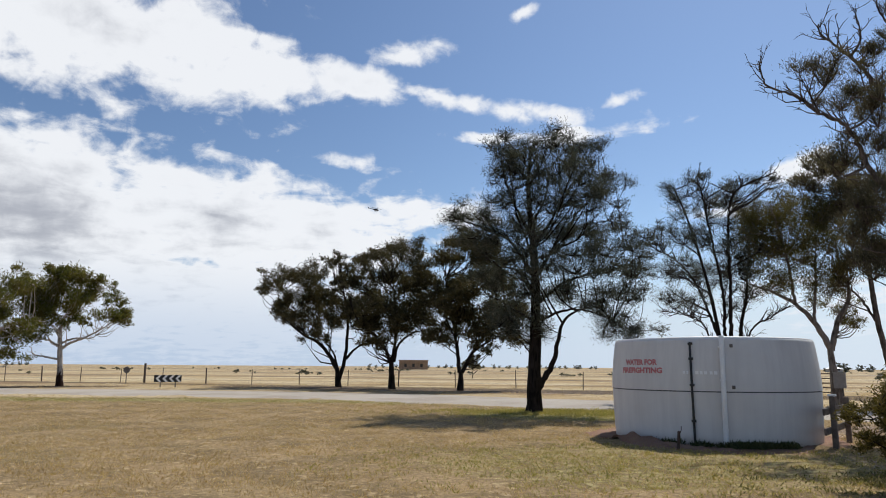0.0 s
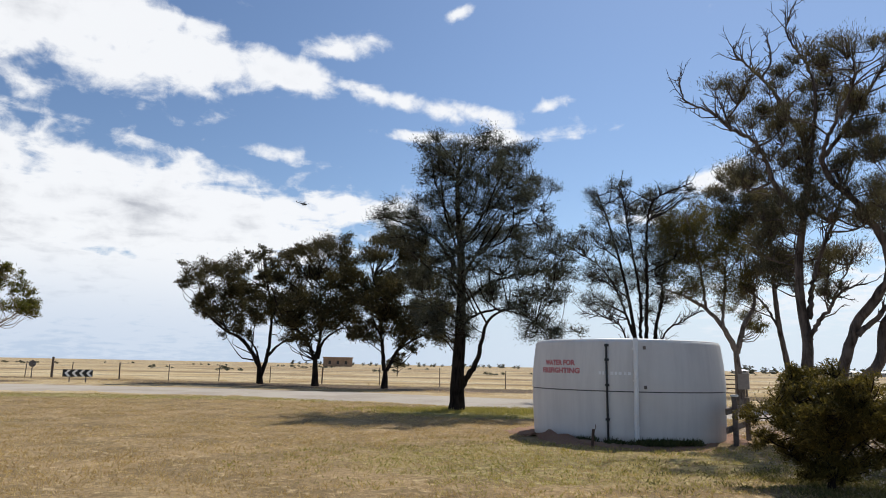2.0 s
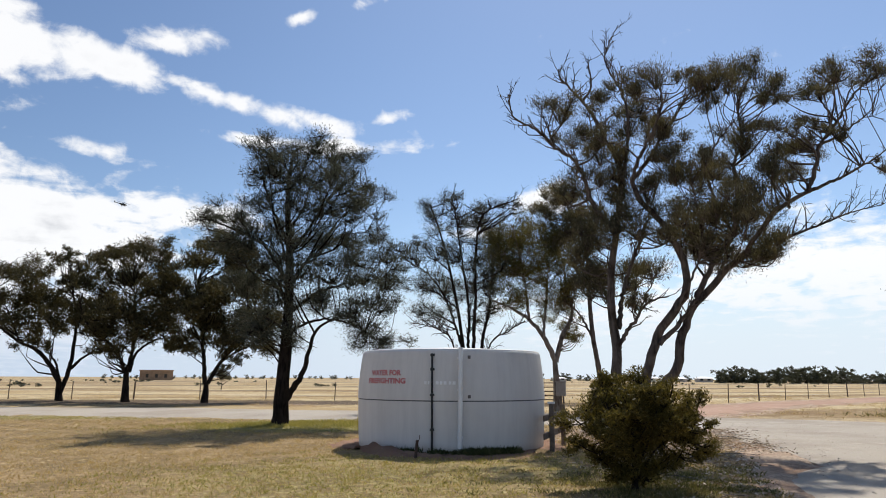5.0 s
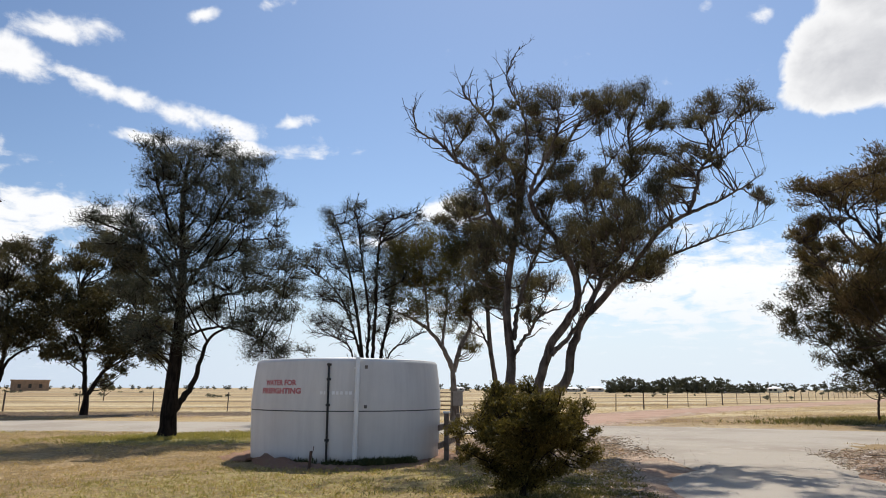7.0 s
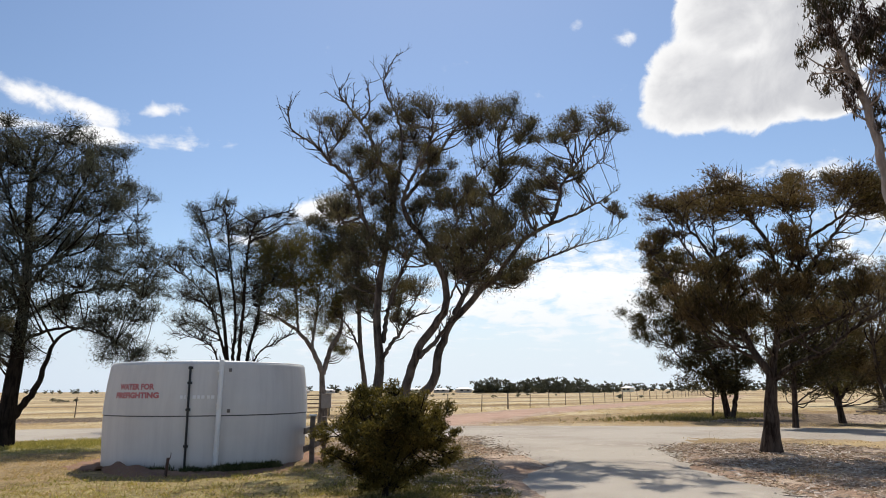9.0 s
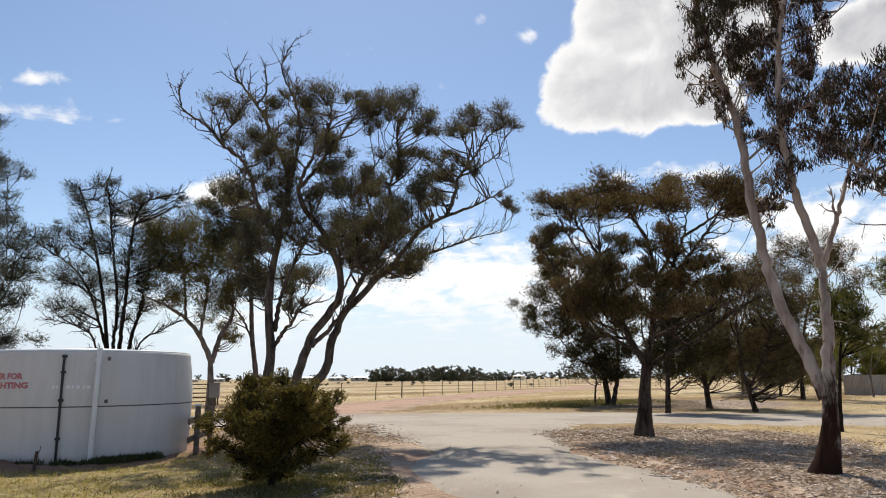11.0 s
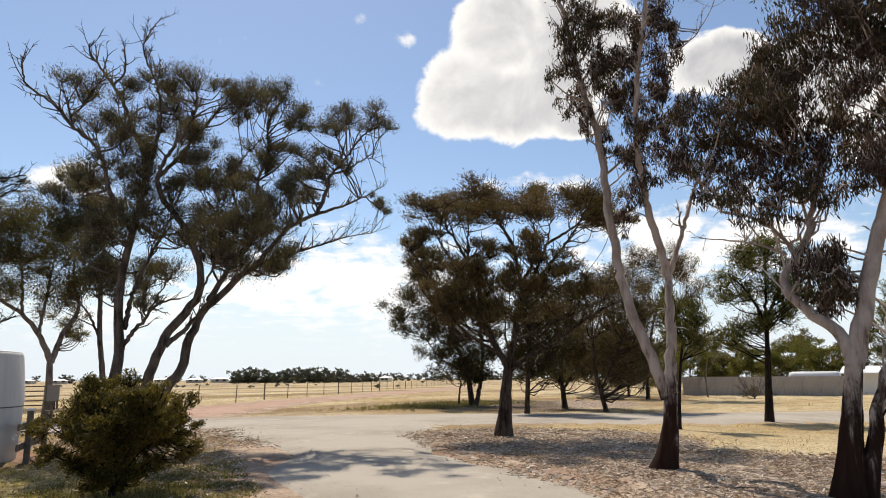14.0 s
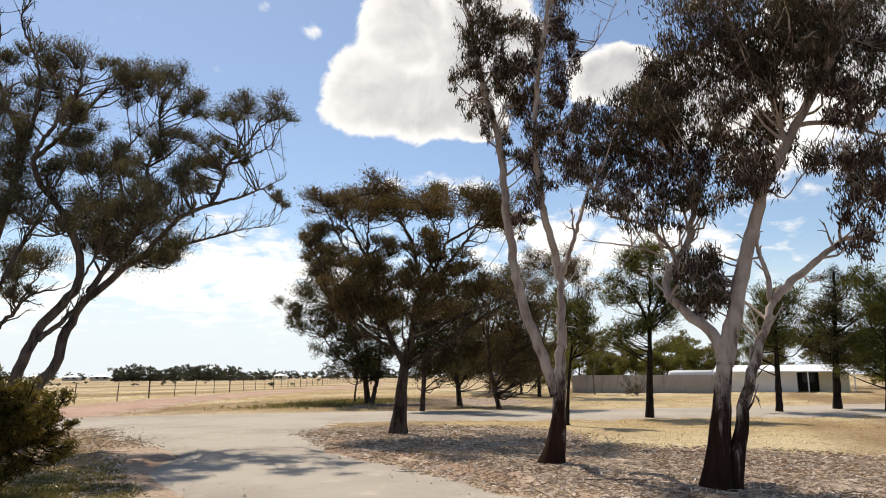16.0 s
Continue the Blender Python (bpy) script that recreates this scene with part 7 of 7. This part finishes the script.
# ---- far trees ----
def far_tree(name, label, group, mat, height, width, seed, size, tau=2.0, trunk=0.3):
    t = Tree(name, (0, 0), 0, label, B_DARK, mat, size, "spray", tau, group, loose=0.4, seed=seed, satellites=1, sprigs=0, grain=height / 9)
    rng = np.random.default_rng(seed)
    t.limb(0.022 * height, 0.012 * height, (0, 0, -0.1), (0.02 * height, 0, height * 0.3), (0, 0.02 * height, height * 0.62))
    for i in range(4):
        a = i * 1.7 + seed
        t.limb(0.012 * height, 0.004 * height, (0.01 * height, 0, height * (0.26 + 0.06 * i)), (width * 0.22 * math.cos(a), width * 0.2 * math.sin(a), height * (0.45 + 0.06 * i)), (width * 0.38 * math.cos(a), width * 0.36 * math.sin(a), height * (0.6 + 0.07 * i)))
    for i in range(22):
        a, k = rng.uniform(0, 6.28), rng.uniform(0.05, 0.45)
        z = trunk + 0.12 + (0.78 - trunk) * rng.random() ** 1.2
        t.clump(width * k * math.cos(a), width * k * math.sin(a), height * z, width * rng.uniform(0.12, 0.2), height * rng.uniform(0.08, 0.13))
    t.finish()
    return t.root


def place(ob, spots):
    first = True
    for x, y, turn, k in spots:
        m = pose(x, y, 0, 0, 0, turn)
        if first:
            ob.scale = (k, k, k)
            ob.location, ob.rotation_euler = (x, y, 0), (0, 0, radians(turn))
            first = False
        else:
            c = copy_thing(ob, m)
            c.scale = (k, k, k)


def polar(az, d):
    return d * math.sin(radians(az)), d * math.cos(radians(az))


def make_far_trees():
    rng = random.Random(31)
    kinds = [far_tree("paddock_gum", "dark rounded gum in the far belt of trees", "far belt of trees", L_FAR_HAZE, 7.4, 9.0, s, (0.8, 0.4), 2.1, -0.05) for s in (101, 102, 103)]
    spots = [[], [], []]
    az = 41.7
    i = 0
    while az < 53:
        d = rng.uniform(300, 345)
        spots[i % 3].append((*polar(az, d), rng.uniform(0, 360), rng.uniform(0.62, 1.0) * (1.0 if az < 50.5 else 0.75)))
        az += rng.uniform(0.2, 0.5)
        i += 1
    az = 53
    while az < 66:
        spots[i % 3].append((*polar(az, rng.uniform(480, 560)), rng.uniform(0, 360), rng.uniform(0.75, 1.0)))
        az += rng.uniform(0.4, 0.8)
        i += 1
    for a in np.arange(25.0, 41.5, 0.75):
        spots[i % 3].append((*polar(a + rng.uniform(-0.4, 0.4), rng.uniform(440, 520)), rng.uniform(0, 360), rng.uniform(0.3, 0.75)))
        i += 1
    for k in range(34):
        a = -6 + k * 0.56 + rng.uniform(-0.2, 0.2)
        spots[i % 3].append((*polar(a, rng.uniform(640, 760)), rng.uniform(0, 360), rng.uniform(0.35, 0.6)))
        i += 1
    for k in range(12):
        a = -35.5 + k * 0.42
        spots[i % 3].append((*polar(a, rng.uniform(820, 900)), rng.uniform(0, 360), rng.uniform(0.4, 0.6)))
        i += 1
    for ob, s in zip(kinds, spots):
        place(ob, s)
    # trees behind the panel fence
    back = [far_tree("garden_tree", "bushy green garden tree behind the panel fence", "garden trees", L_BRIGHT, 5.0, 6.0, s, (0.28, 0.08), 2.2, 0.12) for s in (111, 112)]
    dark = [far_tree("shade_tree", "tall dark tree behind the cottage", "garden trees", L_YELLOW, 6.6, 7.0, s, (0.32, 0.085), 1.7, 0.15) for s in (121, 122)]
    place(back[0], [(*polar(77.0, 68), 20, 0.8), (*polar(80.2, 70), 100, 0.9), (*polar(84.6, 71), 200, 0.85), (*polar(99.6, 64), 250, 0.9)])
    place(back[1], [(*polar(78.4, 74), 60, 1.0), (*polar(82.6, 76), 150, 1.0), (*polar(87.2, 78), 10, 1.0), (*polar(101.8, 62), 80, 0.95)])
    place(dark[0], [(*polar(71.5, 62), 0, 0.95), (*polar(76.0, 88), 140, 1.0), (*polar(85.0, 92), 40, 1.0), (*polar(92.0, 88), 90, 0.95), (*polar(99.0, 86), 210, 1.0), (*polar(105.0, 80), 10, 1.1)])
    place(dark[1], [(*polar(68.8, 70), 50, 0.9), (*polar(74.0, 60), 230, 0.85), (*polar(80.5, 95), 300, 1.05), (*polar(89.0, 96), 120, 1.0), (*polar(95.5, 90), 20, 1.0), (*polar(102.0, 84), 170, 1.05)])
    low = far_tree("paddock_shrub", "low dark shrub on the dry paddock", "paddock shrubs", L_FAR_HAZE, 1.2, 1.8, 131, (0.30, 0.13), 1.6, 0.0)
    s = []
    for k in range(46):
        a, d = rng.uniform(-34, 60), rng.uniform(105, 300)
        for i in range(rng.randint(1, 5)):
            s.append((*polar(a + rng.uniform(-1.6, 1.6), d + rng.uniform(-4, 4)), rng.uniform(0, 360), rng.uniform(0.3, 0.75)))
    place(low, s)
    small = far_tree("young_gum", "small thin gum alone in the paddock", "", L_OLIVE, 3.4, 3.0, 141, (0.25, 0.06), 1.4, 0.3)
    place(small, [(*polar(3.6, 92), 30, 1.0)])


make_far_trees()


# ---- helicopter ----
def make_helicopter():
    x, y = polar(-5.7, 620)
    h = thing("helicopter", pose(x, y, 620 * math.tan(radians(12.9)) + 1.5, 0, -7, 184), "small dark helicopter flying far off in the sky", "helicopter")
    bm = bmesh.new()
    bmesh.ops.create_uvsphere(bm, u_segments=20, v_segments=12, radius=1.0)
    for v in bm.verts:
        v.co = Vector((v.co.x * 2.6, v.co.y * 0.95, v.co.z * 1.05 * (0.8 if v.co.z < 0 else 1.0)))
    part("fuselage", bm, M_HELI, h, "", True)
    tube_part("tail_boom", [(1.6, 0, 0.35), (4.5, 0, 0.5), (7.2, 0, 0.7)], 0.5, 0.16, M_HELI, h, 10)
    box_part("tail_fin", M_HELI, h, 6.6, 7.3, -0.06, 0.06, 0.4, 2.0, 0.04)
    tube_part("mast", [(0, 0, 0.9), (0, 0, 1.55)], 0.14, 0.12, M_HELI, h, 8)
    for a in (20, 110, 200, 290):
        c, s = math.cos(radians(a)), math.sin(radians(a))
        tube_part("rotor_blade", [(0, 0, 1.55), (2.8 * c, 2.8 * s, 1.6), (5.6 * c, 5.6 * s, 1.55)], 0.12, 0.10, M_HELI, h, 4, 1.5)
    for s in (-0.9, 0.9):
        tube_part("skid", [(-1.8, s, -1.3), (1.6, s, -1.3)], 0.07, 0.07, M_HELI, h, 6, 1.0)
        for x in (-0.9, 0.8):
            tube_part("strut", [(x, s * 0.5, -0.6), (x, s, -1.3)], 0.05, 0.05, M_HELI, h, 6, 0.5)


make_helicopter()


# ---- grass and litter ----
def make_cover():
    rng = np.random.default_rng(51)

    def field(n, x0, x1, y0, y1):
        return rng.uniform(x0, x1, n), rng.uniform(y0, y1, n)
    x, y = field(80000, -22, 16, 5, 33)
    lawn, litter, soil, green = zones(x, y)
    off = np.minimum(near_line(x, y, ROAD) - 4.0, near_line(x, y, DRIVE) - 1.8)
    clear = (off > 0.1) & (soil < rng.uniform(0.15, 0.75, len(x))) & (np.hypot(x - TANK[0], y - TANK[1]) > 2.5) & (lawn > 0.5)
    near = rng.random(len(x)) < np.clip(12.0 / np.hypot(x - 2, y), 0.12, 1)
    g = rng.random(len(x)) < np.clip(green * 1.2, 0, 0.95)
    ok = clear & near & ~g
    scatter_blades("lawn_grass", np.column_stack([x, y, 0 * x])[ok], 0.55, 0.055, 0.009, M_STRAW, "short dry straw-brown mown lawn grass", "grass", 52, 0.8, 5, 0.07)
    ok = clear & near & g
    scatter_blades("green_grass", np.column_stack([x, y, 0 * x])[ok], 0.6, 0.065, 0.010, M_GREENGRASS, "short green lawn grass in damp patches", "grass", 53, 0.8, 7, 0.06)
    # longer growth on verges and round trunks
    x, y = field(9000, -25, 60, -10, 56)
    lawn, litter, soil, green = zones(x, y)
    road, drive, track = near_line(x, y, ROAD), near_line(x, y, DRIVE), near_line(x, y, TRACK)
    verge = ((road > 4.2) & (drive > 2.8) & (track > 2.6) & (lawn < 0.5) & (litter < 0.6))
    scatter_blades("verge_grass", np.column_stack([x, y, 0 * x])[verge], 0.7, 0.10, 0.012, M_STRAW, "longer dry yellow grass on the verges", "grass", 54, 0.6, 9, 0.14)
    x, y = rng.normal(6.4, 2.2, 1500), rng.normal(22.9, 0.8, 1500)
    scatter_blades("green_weeds", np.column_stack([x, y, 0 * x]), 0.7, 0.11, 0.016, M_GREENGRASS, "low green weeds round the she-oak", "weeds", 55, 0.8, 9, 0.09)
    x = np.concatenate([rng.normal(9.1, 1.3, 1500), rng.normal(8.3, 0.7, 400)])
    y = np.concatenate([rng.normal(8.4, 1.1, 1500), rng.normal(8.0, 0.6, 400)])
    ok = (near_line(x, y, DRIVE) > 2.5) & (np.sin(x * 3.1 + 1.7 * np.sin(y * 2.3)) * np.sin(y * 3.7 + x) > -0.25)
    scatter_blades("low_weeds", np.column_stack([x, y, 0 * x])[ok], 0.45, 0.075, 0.016, M_LOWWEED, "low dark green weeds round the bush", "weeds", 56, 0.8, 9, 0.09)
    # scrub and a heap of cut branches among the grove
    x, y = rng.normal(36.5, 3.2, 700), rng.normal(20.5, 1.3, 700)
    ok = near_line(x, y, ROAD) > 5.0
    scatter_blades("low_scrub", np.column_stack([x, y, 0 * x])[ok], 0.6, 0.22, 0.035, M_LOWWEED, "low dull green scrub under the grove", "scrub", 57, 0.8, 9, 0.16)
    heap = thing("brush_pile", pose(48.5, 15.4, 0), "low pile of dry grey cut branches among the grove", "brush pile")
    for i in range(70):
        a, r, ln = rng.uniform(0, 6.28), abs(rng.normal(0, 0.9)), rng.uniform(0.9, 2.2)
        b = rng.uniform(0, 6.28)
        top = 0.75 * math.exp(-(r / 1.2) ** 2) * rng.random()
        p = np.array([r * math.cos(a), r * math.sin(a), 0.03 + top])
        d = np.array([math.cos(b), math.sin(b), rng.uniform(-0.10, 0.22)]) * ln / 2
        q0, q1 = p - d, p + d
        q0[2], q1[2] = max(q0[2], 0.02), max(q1[2], 0.02)
        tube_part("branch", [q0, p + rng.normal(0, 0.05, 3) * np.array([1, 1, 0.3]), q1], rng.uniform(0.02, 0.045), 0.010, B_FORK, heap, 5, 0.4)
    # fallen leaves and bark
    x, y = field(130000, 8, 26, -9, 18)
    lawn, litter, soil, green = zones(x, y)
    off = np.minimum(near_line(x, y, ROAD) - 4.0, near_line(x, y, DRIVE) - 1.7)
    ok = (rng.random(len(x)) < litter * 1.1) & (off > -0.3 * rng.random(len(x)))
    p = np.column_stack([x, y, 0.012 + 0.02 * rng.random(len(x))])[ok]
    n = len(p)
    a = rng.standard_normal((n, 3)) * np.array([1, 1, 0.22])
    a /= np.linalg.norm(a, axis=1)[:, None]
    me = np_mesh("leaf_litter", *blades(p, a, rng.uniform(0.04, 0.16, n), rng.uniform(0.012, 0.035, n), rng))
    tagged(link("leaf_litter", me, M_LITTER), "scattered dead gum leaves and bark strips on bare ground", "leaf litter", kind="stuff")
    twigs = []
    for i in range(150):
        k = rng.integers(0, n)
        q, t = p[k], rng.uniform(0, 6.28)
        ln = rng.uniform(0.2, 0.9)
        d = np.array([math.cos(t), math.sin(t), 0]) * ln
        twigs.append(tube_arrays(np.array([q, q + d * 0.5 + [0, 0, 0.03] + rng.standard_normal(3) * 0.03 * ln, q + d]), np.array([0.007, 0.006, 0.003]), 4))
    tagged(link("fallen_twigs", np_mesh("fallen_twigs", *join_arrays(twigs)), B_FORK), "thin fallen twigs and bark strips among the litter", "twigs", kind="stuff")
    # loose stones on the gravel
    x, y = field(9000, 4, 32, -6, 30)
    ok = (near_line(x, y, DRIVE) < 2.0) | (near_line(x, y, ROAD) < 4.0)
    p = np.column_stack([x, y, np.full(len(x), 0.035)])[ok]
    n = len(p)
    r = rng.uniform(0.008, 0.03, n)
    corner = np.array([(1, 0, 0.1), (0.1, 1, 0), (-1, 0.1, 0.1), (0, -1, 0), (0.1, 0.1, 0.8), (0, 0, -0.5)])
    v = (p[:, None, :] + corner[None] * r[:, None, None] * rng.uniform(0.7, 1.3, (n, 6, 1))).reshape(-1, 3)
    q = np.array([(0, 1, 4, 4), (1, 2, 4, 4), (2, 3, 4, 4), (3, 0, 4, 4)])[:, :3]
    f = (np.arange(n)[:, None, None] * 6 + q[None]).reshape(-1, 3)
    me = bpy.data.meshes.new("loose_stones")
    me.from_pydata(v.tolist(), [], f.tolist())
    tagged(link("loose_stones", me, M_ROAD), "small loose stones lying on the gravel", "stones", kind="stuff")


make_cover()
